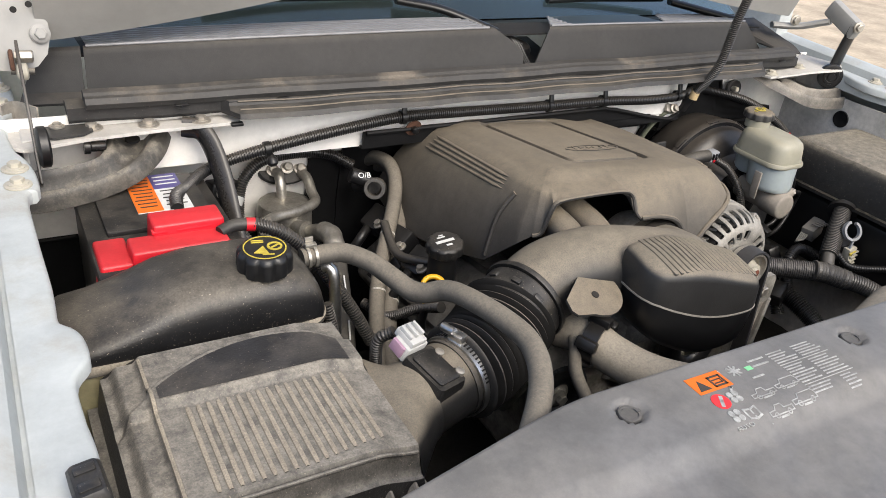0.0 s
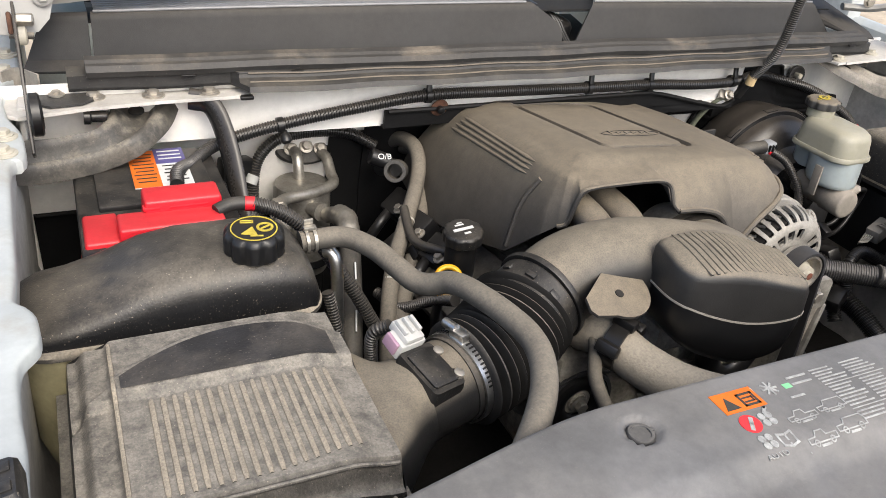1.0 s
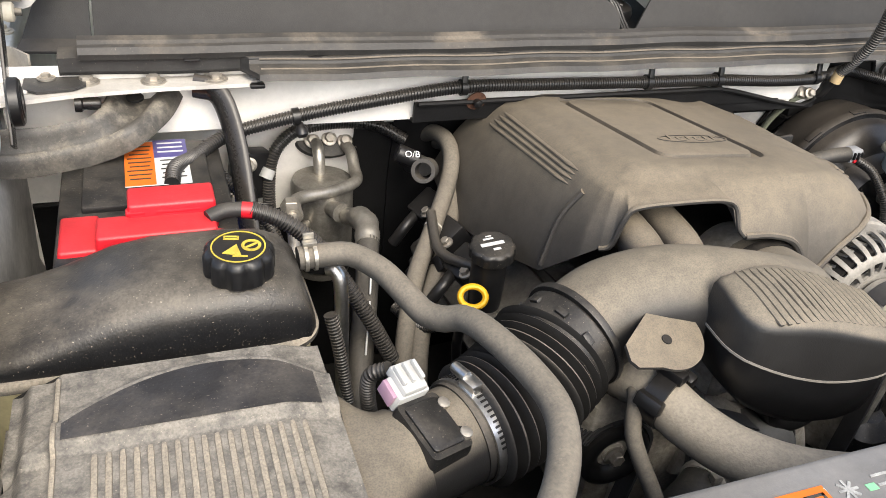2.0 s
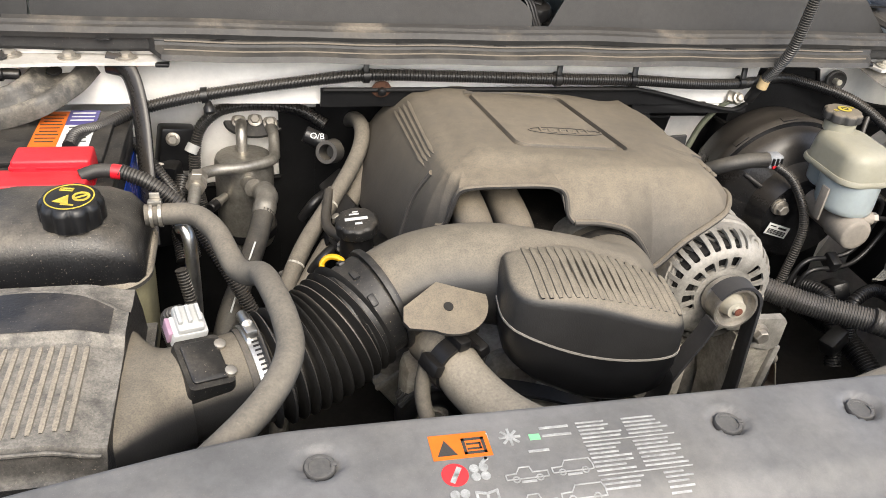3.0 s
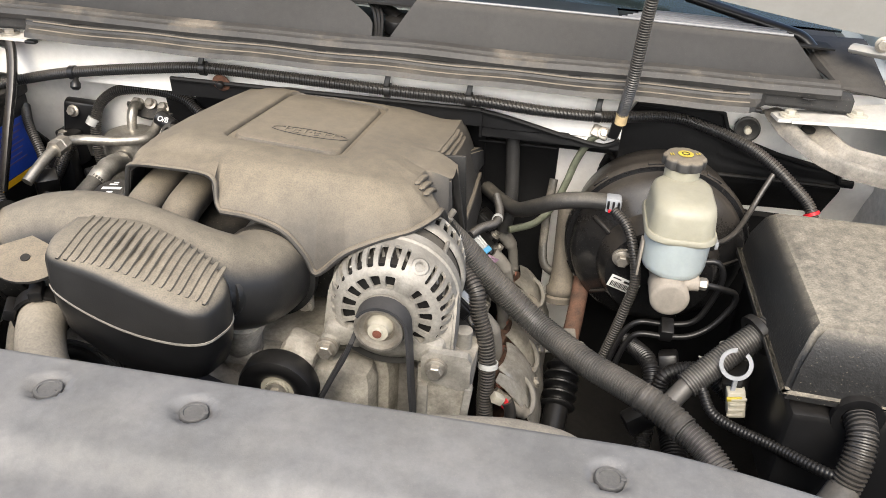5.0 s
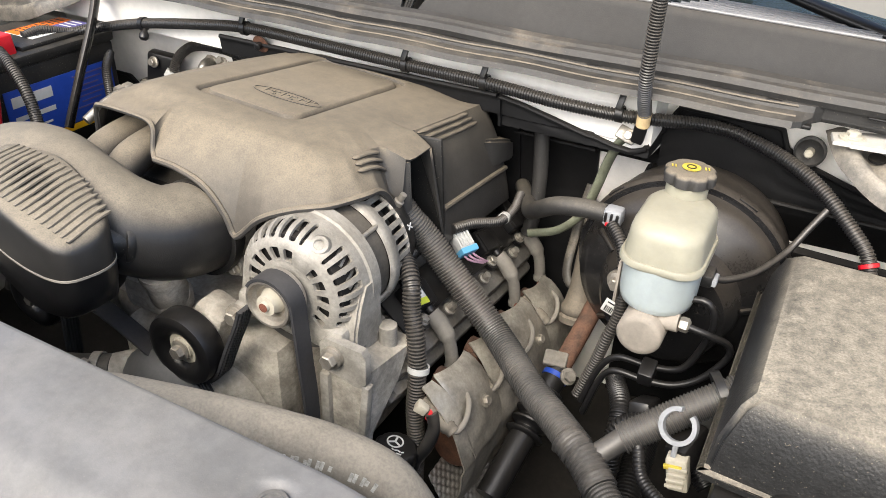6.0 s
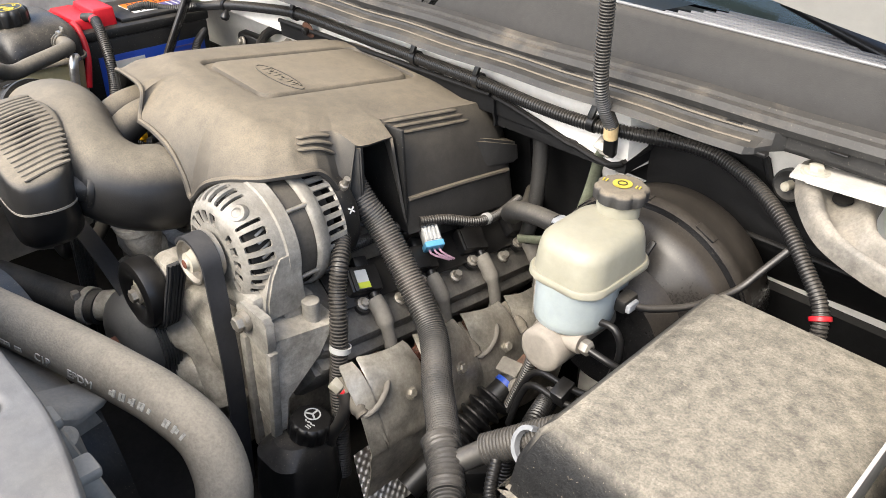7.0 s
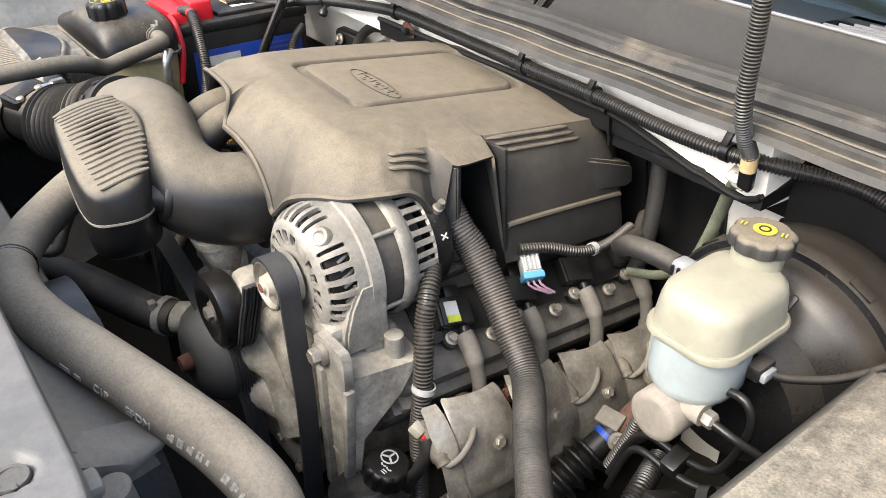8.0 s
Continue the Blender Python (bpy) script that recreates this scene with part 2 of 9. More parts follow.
BLUE_PRINT = mat("blue label", (0.02, 0.06, 0.35), 0.35, vary=0.1, bump=0.0)
PURPLE_PRINT = mat("purple label", (0.08, 0.07, 0.2), 0.45, vary=0.1, bump=0.0)
PALE_PLASTIC = mat("pale grey connector plastic", (0.4, 0.4, 0.385), 0.45, dust=0.15, scale=40, vary=0.08, bump=0.05)
BEIGE_PLASTIC = mat("beige connector plastic", (0.38, 0.355, 0.29), 0.5, dust=0.2, scale=40, vary=0.1, bump=0.05)
PINK_PLASTIC = mat("pink lock", (0.3, 0.19, 0.25), 0.45, vary=0.1, bump=0.0)
LIGHT_BLUE = mat("light blue lock", (0.1, 0.3, 0.48), 0.45, vary=0.1, bump=0.0)
DULL_ALU = mat("dull dusty aluminium", (0.36, 0.34, 0.3), 0.36, metal=0.8, dust=0.35, spread=0.52, crisp=0.12, scale=34, vary=0.3, bump=0.25, even=0.2, dustcol=(0.25, 0.215, 0.165))
DECK = mat("smooth black cowl plastic", (0.018, 0.018, 0.019), 0.35, scale=12, vary=0.1, bump=0.03)
# Paler than the cowl: sky light on its edges is put into this grey.
SLAT_GLINT = mat("grey louvre plastic with painted edge glint", (0.2, 0.2, 0.205), 0.4, scale=30, vary=0.1, bump=0.05)
GREEN_CLOTH = mat("woven green grey sleeve", (0.12, 0.13, 0.09), 0.85, dust=0.3, scale=40, vary=0.25, bump=0.9, grain=700)
TAN_TAPE = mat("tan tape", (0.4, 0.3, 0.16), 0.7, scale=60, vary=0.2, bump=0.2)
BELT = mat("ribbed belt rubber", (0.03, 0.03, 0.032), 0.55, dust=0.1, scale=30, vary=0.15, bump=0.1)
PUMP_GREY = mat("dusty dark grey pulley steel", (0.06, 0.06, 0.06), 0.5, dust=0.5, spread=0.5, scale=30, vary=0.15, bump=0.15, low=-0.4, dustcol=(0.16, 0.15, 0.13))
BOOT_GREY = mat("grey silicone spark boot", (0.13, 0.122, 0.108), 0.6, dust=0.5, spread=0.5, scale=30, vary=0.2, bump=0.2, dustcol=(0.24, 0.21, 0.165), low=-0.3, even=0.3)
PIN_GREY = mat("dusty dark grey push pin", (0.045, 0.045, 0.046), 0.5, dust=0.4, spread=0.5, scale=40, vary=0.2, bump=0.15, dustcol=(0.24, 0.22, 0.19))
FOIL = mat("embossed heat shield", (0.5, 0.48, 0.45), 0.4, metal=0.9, dust=0.15, scale=20, vary=0.2, bump=0.3)
SAND = mat("dry sandy gravel ground", (0.42, 0.34, 0.24), 0.95, scale=3, vary=0.25, bump=0.8, grain=60)
LIME_PRINT = mat("lime print", (0.5, 0.55, 0.05), 0.5, vary=0.08, bump=0.0)
# Near-black: paints the shade in gaps and holes, also colours some dark parts.
VOID = mat("near-black for shaded gaps and dark parts", (0.011, 0.0105, 0.01), 0.8, spec=0.2, dust=0.08, scale=15, vary=0.3, bump=0.3)
GLASS = bpy.data.materials.new("windscreen glass")
GLASS.use_nodes = True
gb = GLASS.node_tree.nodes["Principled BSDF"]
gb.inputs["Base Color"].default_value = (0.75, 0.9, 0.86, 1)
gb.inputs["Roughness"].default_value, gb.inputs["Transmission Weight"].default_value, gb.inputs["IOR"].default_value = 0.03, 1.0, 1.45

# ---- mesh tools ----
V = Vector


def finish(bm, sharp=38):
    bmesh.ops.remove_doubles(bm, verts=bm.verts, dist=1e-5)
    bmesh.ops.recalc_face_normals(bm, faces=bm.faces)
    lim = radians(sharp)
    for e in bm.edges:
        e.smooth = len(e.link_faces) == 2 and e.calc_face_angle(0) < lim
    for f in bm.faces:
        f.smooth = True


def solid(name, bm, material, sharp=38):
    finish(bm, sharp)
    me = bpy.data.meshes.new(name)
    bm.to_mesh(me)
    bm.free()
    me.materials.append(material)
    return new(name, me)


def thing(name, at, label, category, group="", kind=""):
    """An Empty at the thing's base, to hang its parts on."""
    ob = new(name)
    ob.empty_display_size = 0.02
    ob.location = at
    return tagged(ob, label, category, group, kind)


def hang(ob, parent):
    ob.parent = parent
    off = parent.location if parent.type == "EMPTY" else V((0, 0, 0))
    ob.matrix_parent_inverse = Matrix.Translation(-off)


def part(name, bm, material, parent, label="", sharp=38):
    ob = solid(name, bm, material, sharp)
    hang(ob, parent)
    if label:
        tagged(ob, label)
    return ob


def single(name, bm, material, label, category, group="", kind="", sharp=38):
    return tagged(solid(name, bm, material, sharp), label, category, group, kind)


def axis(p, d, up=(0, 0, 1)):
    """A pose at p whose z looks along d."""
    d = V(d).normalized()
    u = V(up)
    if abs(d.dot(u.normalized())) > 0.99:
        u = V((0, 1, 0))
    x = u.cross(d).normalized()
    y = d.cross(x)
    return Matrix(((x.x, y.x, d.x, p[0]), (x.y, y.y, d.y, p[1]), (x.z, y.z, d.z, p[2]), (0, 0, 0, 1)))


def box(bm, at, size, bevel=0.0, rot=(0, 0, 0), segs=2, m=None):
    w = m if m is not None else pose(*at, *rot)
    g = bmesh.ops.create_cube(bm, size=1, matrix=w @ Matrix.Diagonal((*size, 1)))
    if bevel:
        es = list({e for v in g["verts"] for e in v.link_edges})
        bmesh.ops.bevel(bm, geom=es, offset=bevel, segments=segs, affect="EDGES", profile=0.5)
    return bm


def rings(bm, loops, cap0=True, cap1=True, closed=True, wrap=False):
    """Skin over loops of equally many points."""
    vs = [[bm.verts.new(p) for p in loop] for loop in loops]
    n = len(vs[0])
    pairs = list(zip(vs, vs[1:])) + ([(vs[-1], vs[0])] if wrap else [])
    for a, b in pairs:
        for i in range(n if closed else n - 1):
            j = (i + 1) % n
            bm.faces.new((a[i], a[j], b[j], b[i]))
    if not wrap:
        if cap0:
            bm.faces.new(vs[0])
        if cap1:
            bm.faces.new(vs[-1])
    return bm


def lathe(bm, profile, m, seg=32, cap0=True, cap1=True):
    """Turn (radius, height) pairs about the pose's z."""
    loops = []
    for r, h in profile:
        loops.append([m @ V((r * math.cos(2 * math.pi * i / seg), r * math.sin(2 * math.pi * i / seg), h)) for i in range(seg)])
    return rings(bm, loops, cap0, cap1)


def spline(pts, step):
    """A smooth line through pts, in even steps."""
    P = [V(p) for p in pts]
    P = [2 * P[0] - P[1]] + P + [2 * P[-1] - P[-2]]
    fine = []
    for i in range(1, len(P) - 2):
        p0, p1, p2, p3 = P[i - 1:i + 3]
        for k in range(24):
            t = k / 24
            fine.append(0.5 * (2 * p1 + (p2 - p0) * t + (2 * p0 - 5 * p1 + 4 * p2 - p3) * t * t + (3 * p1 - p0 - 3 * p2 + p3) * t ** 3))
    fine.append(P[-2])
    acc = [0.0]
    for a, b in zip(fine, fine[1:]):
        acc.append(acc[-1] + (b - a).length)
    n = max(2, int(round(acc[-1] / step)))
    out, k = [], 0
    for i in range(n + 1):
        s = acc[-1] * i / n
        while k < len(acc) - 2 and acc[k + 1] < s:
            k += 1
        f = (s - acc[k]) / max(1e-9, acc[k + 1] - acc[k])
        out.append(fine[k].lerp(fine[k + 1], min(1, max(0, f))))
    return out


def sweep(bm, line, radius, seg=14, flat=1.0, up=(0, 0, 1), cap=True):
    """A tube along even points; radius may be a function of (index, share)."""
    n = len(line)
    t0 = (line[1] - line[0]).normalized()
    side = V(up).cross(t0)
    if side.length < 0.1:
        side = V((1, 0, 0)).cross(t0)
    side.normalize()
    loops = []
    for i, p in enumerate(line):
        t = (line[min(i + 1, n - 1)] - line[max(i - 1, 0)]).normalized()
        side = (side - t * side.dot(t)).normalized()
        b = t.cross(side)
        r = radius(i, i / (n - 1)) if callable(radius) else radius
        loops.append([p + side * (r * math.cos(2 * math.pi * k / seg)) + b * (r * flat * math.sin(2 * math.pi * k / seg)) for k in range(seg)])
    return rings(bm, loops, cap, cap)


def hose(bm, pts, r, seg=16, step=0.008, flat=1.0):
    return sweep(bm, spline(pts, step), r, seg, flat)


def loom(bm, pts, r, pitch=0.0042, depth=0.13, seg=12):
    """A corrugated tube."""
    return sweep(bm, spline(pts, pitch / 4), lambda i, s: r * (1 if i % 4 in (0, 1) else 1 - depth), seg)


def bolt(bm, at, d, r=0.006, h=0.006, flange=1.45):
    m = axis(at, d)
    lathe(bm, [(r * flange, 0), (r * flange, h * 0.25), (r * 1.1, h * 0.35)], m, 20)
    lathe(bm, [(r, h * 0.3), (r, h * 0.9), (r * 0.85, h)], m, 6)
    return bm


def rrect(w, h, r, n=5):
    """Points of a rounded rectangle about the origin."""
    out = []
    for cx, cy, a0 in ((w / 2 - r, h / 2 - r, 0), (-w / 2 + r, h / 2 - r, 90), (-w / 2 + r, -h / 2 + r, 180), (w / 2 - r, -h / 2 + r, 270)):
        for k in range(n + 1):
            a = radians(a0 + 90 * k / n)
            out.append((cx + r * math.cos(a), cy + r * math.sin(a)))
    return out


def plate(bm, outline, m, depth, inset=0.0):
    """A plate with the outline in the pose's xy, its top depth above."""
    cx = sum(p[0] for p in outline) / len(outline)
    cy = sum(p[1] for p in outline) / len(outline)
    k = 1 - inset
    loops = [[m @ V((x, y, 0)) for x, y in outline]]
    if inset:
        loops.append([m @ V((x, y, depth * 0.6)) for x, y in outline])
        loops.append([m @ V((cx + (x - cx) * k, cy + (y - cy) * k, depth)) for x, y in outline])
    else:
        loops.append([m @ V((x, y, depth)) for x, y in outline])
    return rings(bm, loops)


def sheet(bm, f, us, vs):
    """A grid of f(u, v)."""
    g = [[bm.verts.new(f(u, v)) for u in us] for v in vs]
    for a, b in zip(g, g[1:]):
        for i in range(len(us) - 1):
            bm.faces.new((a[i], a[i + 1], b[i + 1], b[i]))
    return bm


def span(a, b, n):
    return [a + (b - a) * i / n for i in range(n + 1)]


def thicken(ob, t, offset=-1):
    md = ob.modifiers.new("thickness", "SOLIDIFY")
    md.thickness, md.offset = t, offset
    return ob


def sstep(a, b, x):
    t = min(1, max(0, (x - a) / (b - a)))
    return t * t * (3 - 2 * t)


def letters(name, text, m, size, material, parent, depth=0.0004, label=""):
    cu = bpy.data.curves.new(name, "FONT")
    cu.body, cu.size, cu.extrude, cu.align_x, cu.align_y = text, size, depth, "CENTER", "CENTER"
    tmp = bpy.data.objects.new(name, cu)
    scene.collection.objects.link(tmp)
    me = bpy.data.meshes.new_from_object(tmp.evaluated_get(bpy.context.evaluated_depsgraph_get()))
    bpy.data.objects.remove(tmp)
    me.transform(m)
    me.materials.clear()
    me.materials.append(material)
    ob = new(name, me)
    hang(ob, parent)
    if label:
        tagged(ob, label)
    return ob

# ---- ground and body ----
bm = bmesh.new()
sheet(bm, lambda u, v: V((u, v, 0.02 * noise.noise((u * 0.3, v * 0.3, 0)) if abs(u) < 15 and abs(v) < 15 else 0)), [-900, -300, -100, -40] + span(-15, 15, 60) + [40, 100, 300, 900], [-900, -300, -100, -40] + span(-15, 15, 60) + [40, 100, 300, 900])
single("ground", bm, SAND, "dry sandy gravel ground round the truck", "ground", kind="structure")


def fender(side):
    """Outer wing of the truck: inner lip, raised rail with bolt tabs, crown and outer skin."""
    s = side
    f = thing("fender", (s * 0.95, 0.3, 0.5), "white painted truck fender with a bolted inner flange", "fender", "front fenders")
    prof = [(0.892, 1.085), (0.895, 1.112), (0.905, 1.118), (0.935, 1.116), (0.94, 1.135), (0.955, 1.145), (0.985, 1.143), (1.01, 1.125), (1.03, 1.08), (1.04, 0.95), (1.035, 0.6), (1.0, 0.45)]
    bm = bmesh.new()
    ys = span(-0.5, 1.7, 44)
    loops = []
    for y in ys:
        dz = 0.045 * (y - 0.3) - (0.25 * (y + 0.15) ** 2 if y < -0.15 else 0)
        wide = 0.04 * sstep(0.66, 0.54, y) if s > 0 else 0.0
        loops.append([V((s * (x + wide), y, z + dz)) for x, z in prof])
    rings(bm, loops, False, False, closed=False)
    ob = part("outer_skin", bm, WHITE_PAINT, f)
    thicken(ob, 0.003)
    bm = bmesh.new()
    rings(bm, [[V((s * x, y, z)) for x, z in ((0.902, 1.085), (0.9, 1.0), (0.91, 0.8), (0.86, 0.62), (0.8, 0.45))] for y in span(-0.4, 1.0, 14)], False, False, closed=False)
    thicken(part("inner_apron", bm, DIRTY_WHITE, f, "dirty white inner apron"), 0.003)
    # scalloped inner flange
    bm = bmesh.new()
    edge = spline([(0.883, 0.97, 0), (0.882, 0.915, 0), (0.886, 0.872, 0), (0.898, 0.85, 0), (0.902, 0.79, 0), (0.897, 0.74, 0), (0.894, 0.722, 0), (0.884, 0.693, 0), (0.878, 0.66, 0), (0.8765, 0.615, 0), (0.881, 0.6, 0), (0.892, 0.588, 0), (0.891, 0.48, 0), (0.888, 0.378, 0), (0.889, 0.318, 0), (0.879, 0.304, 0), (0.871, 0.286, 0), (0.87, 0.25, 0), (0.885, 0.223, 0), (0.885, 0.17, 0), (0.881, 0.107, 0), (0.882, -0.1, 0)], 0.008)
    loops = []
    for p in edge:
        z = 1.114 + 0.045 * (p.y - 0.3)
        wide = 0.04 * sstep(0.66, 0.54, p.y) if s > 0 else 0.0
        loops.append([V((s * (x + wide), p.y, z + h)) for x, h in ((p.x + 0.003, -0.012), (p.x, -0.009), (p.x, 0.003), (p.x + 0.002, 0.006), (p.x + 0.006, 0.0075), (0.93, 0.0065), (0.93, -0.012))])
    rings(bm, loops)
    part("inner_flange", bm, WHITE_PAINT, f)
    for y in (0.618, 0.665, 0.888, 0.957):
        bm = bmesh.new()
        z = 1.121 + 0.045 * (y - 0.3)
        lathe(bm, [(0.0165, 0), (0.0165, 0.002), (0.012, 0.003)], pose(s * (0.9 if s < 0 or y > 0.7 else 0.925), y, z), 24)
        bolt(bm, (s * (0.9 if s < 0 or y > 0.7 else 0.925), y, z + 0.002), (0, 0, 1), 0.0085, 0.009)
        part("bolt", bm, BEIGE_PLASTIC, f)
    if s > 0:
        # Hole in the apron, drawn as a black disc with a low rim.
        bm = bmesh.new()
        lathe(bm, [(0.013, 0.001), (0.018, 0.003), (0.02, 0.003), (0.021, 0.0)], axis((0.898, 0.70, 1.036), (-1, 0, 0)), 28)
        part("plug", bm, CLEAN_BLACK, f, "black disc standing in for a hole in the apron")
    return f


fender(-1)
fender(1)
hbm = thing("hood_bumper", (-0.895, 0.088, 1.11), "black rubber hood bumper block on the fender flange", "bumper")
bm = bmesh.new()
hbx = pose(-0.893, 0.075, 1.122, 0, -6, 4) @ Matrix.Diagonal((0.8, 0.78, 0.8, 1))
rings(bm, [[hbx @ V((x, y, z)) for x, y in rrect(w, d, 0.005, 4)] for w, d, z in ((0.03, 0.05, -0.014), (0.034, 0.056, -0.006), (0.032, 0.054, 0.012), (0.026, 0.046, 0.018))])
part("block", bm, BLACK_PLASTIC, hbm)
for dy in (-0.012, 0.012):
    bm = bmesh.new()
    box(bm, (0, 0, 0), (0.02, 0.012, 0.003), 0.001, m=hbx @ pose(0, dy, 0.0185))
    part("ridge", bm, BLACK_PLASTIC, hbm)


def fw_y(z, x=0.0):
    """Depth of the firewall at height z; its driver end is set back flat."""
    if x > 0.452 and z > 0.9:
        return 0.862 + (0.01 * (1.16 - z) / 0.18 if z > 0.98 else 0.01 + 0.06 * (0.98 - z) / 0.08)
    if 0.21 < x <= 0.452 and 1.034 < z < 1.052:
        return 0.816
    for (z0, y0), (z1, y1) in zip(((1.16, 0.8), (1.052, 0.812), (1.04, 0.895), (0.9, 0.922)), ((1.052, 0.812), (1.04, 0.895), (0.9, 0.922), (0.3, 0.93))):
        if z <= z0 and z >= z1:
            return y0 + (y1 - y0) * (z0 - z) / (z0 - z1)
    return 0.8


bm = bmesh.new()
zs = [1.155, 1.13, 1.11, 1.09, 1.053, 1.05, 1.046, 1.04, 1.035, 1.033, 1.02, 0.985, 0.95, 0.9, 0.6, 0.3]
sheet(bm, lambda u, v: V((u, fw_y(v, u) + 0.0015 * math.sin(u * 9) * (v > 1.0), v)), span(-0.92, 0.43, 34) + [0.45, 0.454, 0.5, 0.55, 0.6, 0.65, 0.7, 0.75, 0.8, 0.86, 0.92], zs)
thicken(single("firewall", bm, FIREWALL_PAINT, "white painted steel firewall at the rear of the engine bay", "firewall", kind="structure"), 0.004, 1)


def insulation(x0, x1, tops, z0, label, off=0.008):
    """A black mat on the firewall; tops: height of its upper edge over x."""
    def top(x):
        for (xa, za), (xb, zb) in zip(tops, tops[1:]):
            if xa <= x <= xb:
                return za + (zb - za) * (x - xa) / max(1e-6, xb - xa)
        return tops[-1][1]
    bm = bmesh.new()
    sheet(bm, lambda u, v: V((u, fw_y(z0 + (top(u) - z0) * v, u) - off - 0.0015 * noise.noise((u * 7, v * 5, 2)), z0 + (top(u) - z0) * v)), span(x0, x1, 132), span(0, 1, 60))
    ob = single("firewall_insulation", bm, FELT, label, "insulation", "firewall mats")
    thicken(ob, 0.006, 1)
    bm = bmesh.new()
    sweep(bm, [V((u, fw_y(top(u), u) - off - 0.003, top(u))) for u in span(x0 + 0.004, x1 - 0.004, 60)], 0.0042, 8)
    part("edge", bm, FELT, ob)
    return ob


insulation(-0.345, 0.215, [(-0.345, 1.085), (0.215, 1.088)], 0.45, "black moulded insulation mat bolted on the white firewall", 0.014)
insulation(0.2, 0.86, [(0.2, 1.086), (0.25, 1.078), (0.298, 1.067), (0.342, 1.056), (0.396, 1.044), (0.425, 1.041), (0.45, 1.052), (0.462, 1.08), (0.475, 1.106), (0.612, 1.106), (0.622, 1.099), (0.628, 1.076), (0.66, 1.058), (0.721, 1.039), (0.779, 1.027), (0.829, 1.02), (0.833, 1.0), (0.86, 0.998)], 0.99, "black insulation mat along the top behind the brake booster")
insulation(0.2, 0.352, [(0.2, 0.99), (0.352, 0.99)], 0.45, "black insulation mat beside the woven ground strap")
insulation(0.428, 0.84, [(0.428, 0.95), (0.44, 0.99), (0.84, 0.99)], 0.45, "black insulation mat behind the brake booster")
bm = bmesh.new()
sheet(bm, lambda u, v: V((u, fw_y(v) - 0.01 - 0.008 * noise.noise((u * 6, v * 6, 7)), v)), span(-0.41, -0.33, 8), span(0.5, 1.01, 16))
thicken(single("firewall_insulation", bm, FELT, "black insulation edge beside the coolant pipes", "insulation", "firewall mats"), 0.006, 1)

# No real mat: black sheet added for the shade low behind the accumulator.
insulation(-0.9, -0.405, [(-0.9, 0.9), (-0.74, 0.9), (-0.66, 0.84), (-0.405, 0.87)], 0.45, "black sheet standing in for shade low on the firewall", 0.01)

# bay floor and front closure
# Added sheet to close the bay below; its near-black deepens the shade between parts.
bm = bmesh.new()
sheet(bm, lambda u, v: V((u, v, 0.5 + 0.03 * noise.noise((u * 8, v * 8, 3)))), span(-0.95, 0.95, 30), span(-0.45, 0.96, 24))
single("bay_floor", bm, VOID, "added near-black sheet closing the bay under the engine", "shield", kind="structure")
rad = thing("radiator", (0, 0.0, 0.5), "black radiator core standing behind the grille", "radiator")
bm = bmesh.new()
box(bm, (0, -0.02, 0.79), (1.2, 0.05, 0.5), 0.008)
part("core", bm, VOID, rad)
for s in (-1, 1):
    bm = bmesh.new()
    box(bm, (s * 0.635, -0.02, 0.79), (0.07, 0.07, 0.54), 0.02)
    part("end_tank", bm, BLACK_PLASTIC, rad)
bm = bmesh.new()
for z in span(0.58, 1.0, 30):
    box(bm, (0, 0.006, z), (1.18, 0.006, 0.004))
tagged(part("fins", bm, DIRTY_ALU, rad), kind="stuff")
bm = bmesh.new()
sheet(bm, lambda u, v: V((u, -0.34 - 0.04 * (u * u), v)), span(-0.95, 0.95, 20), span(0.35, 1.08, 6))
thicken(single("front_closure", bm, WHITE_PAINT, "white painted panel closing the truck nose", "panel", kind="structure"), 0.02)

# ---- cowl ----
bm = bmesh.new()


def bow(x):
    return 0.006 * math.cos(x * 2.2)


strip = [(0.748, 1.146), (0.752, 1.154), (0.776, 1.160), (0.779, 1.168), (0.806, 1.172), (0.83, 1.170), (0.83, 1.160), (0.78, 1.15)]
rings(bm, [[V((x, max(y, 0.748 + 0.042 * (sstep(0.575, 0.6, -x) + sstep(0.63, 0.66, x))) - bow(x), z + 0.001 * math.sin(x * 30))) for y, z in strip] for x in span(-0.82, 0.79, 160)])
cs = thing("cowl_strip", (0, 0.79, 1.15), "dusty dark plastic strip along the cowl edge", "trim")
part("body", bm, STRIP, cs, sharp=30)
for y_, z_ in ((0.7635, 1.1572), (0.7775, 1.166)):
    bm = bmesh.new()
    sweep(bm, [V((x, max(y_, 0.758 + 0.042 * (sstep(0.575, 0.6, -x) + sstep(0.63, 0.66, x))) - bow(x), z_ + 0.001 * math.sin(x * 30))) for x in span(-0.575, 0.63, 90)], 0.0017, 6)
    part("ridge", bm, RIDGE, cs)
seal = thing("hood_seal", (0, 0.8, 1.17), "weathered grey rubber hood seal clipped along the cowl", "seal")
bm = bmesh.new()
prof = [(0.783, 1.168), (0.78, 1.176), (0.784, 1.184), (0.79, 1.186), (0.796, 1.184), (0.80, 1.188), (0.81, 1.191), (0.818, 1.187), (0.82, 1.178), (0.816, 1.168)]
rings(bm, [[V((x, y - bow(x) + 0.002 * noise.noise((x * 6, 0, 0)), z + 0.003 * noise.noise((x * 5, 1, 0)))) for y, z in prof] for x in span(-0.795, 0.765, 120)])
part("bulb", bm, SEAL, seal, sharp=25)
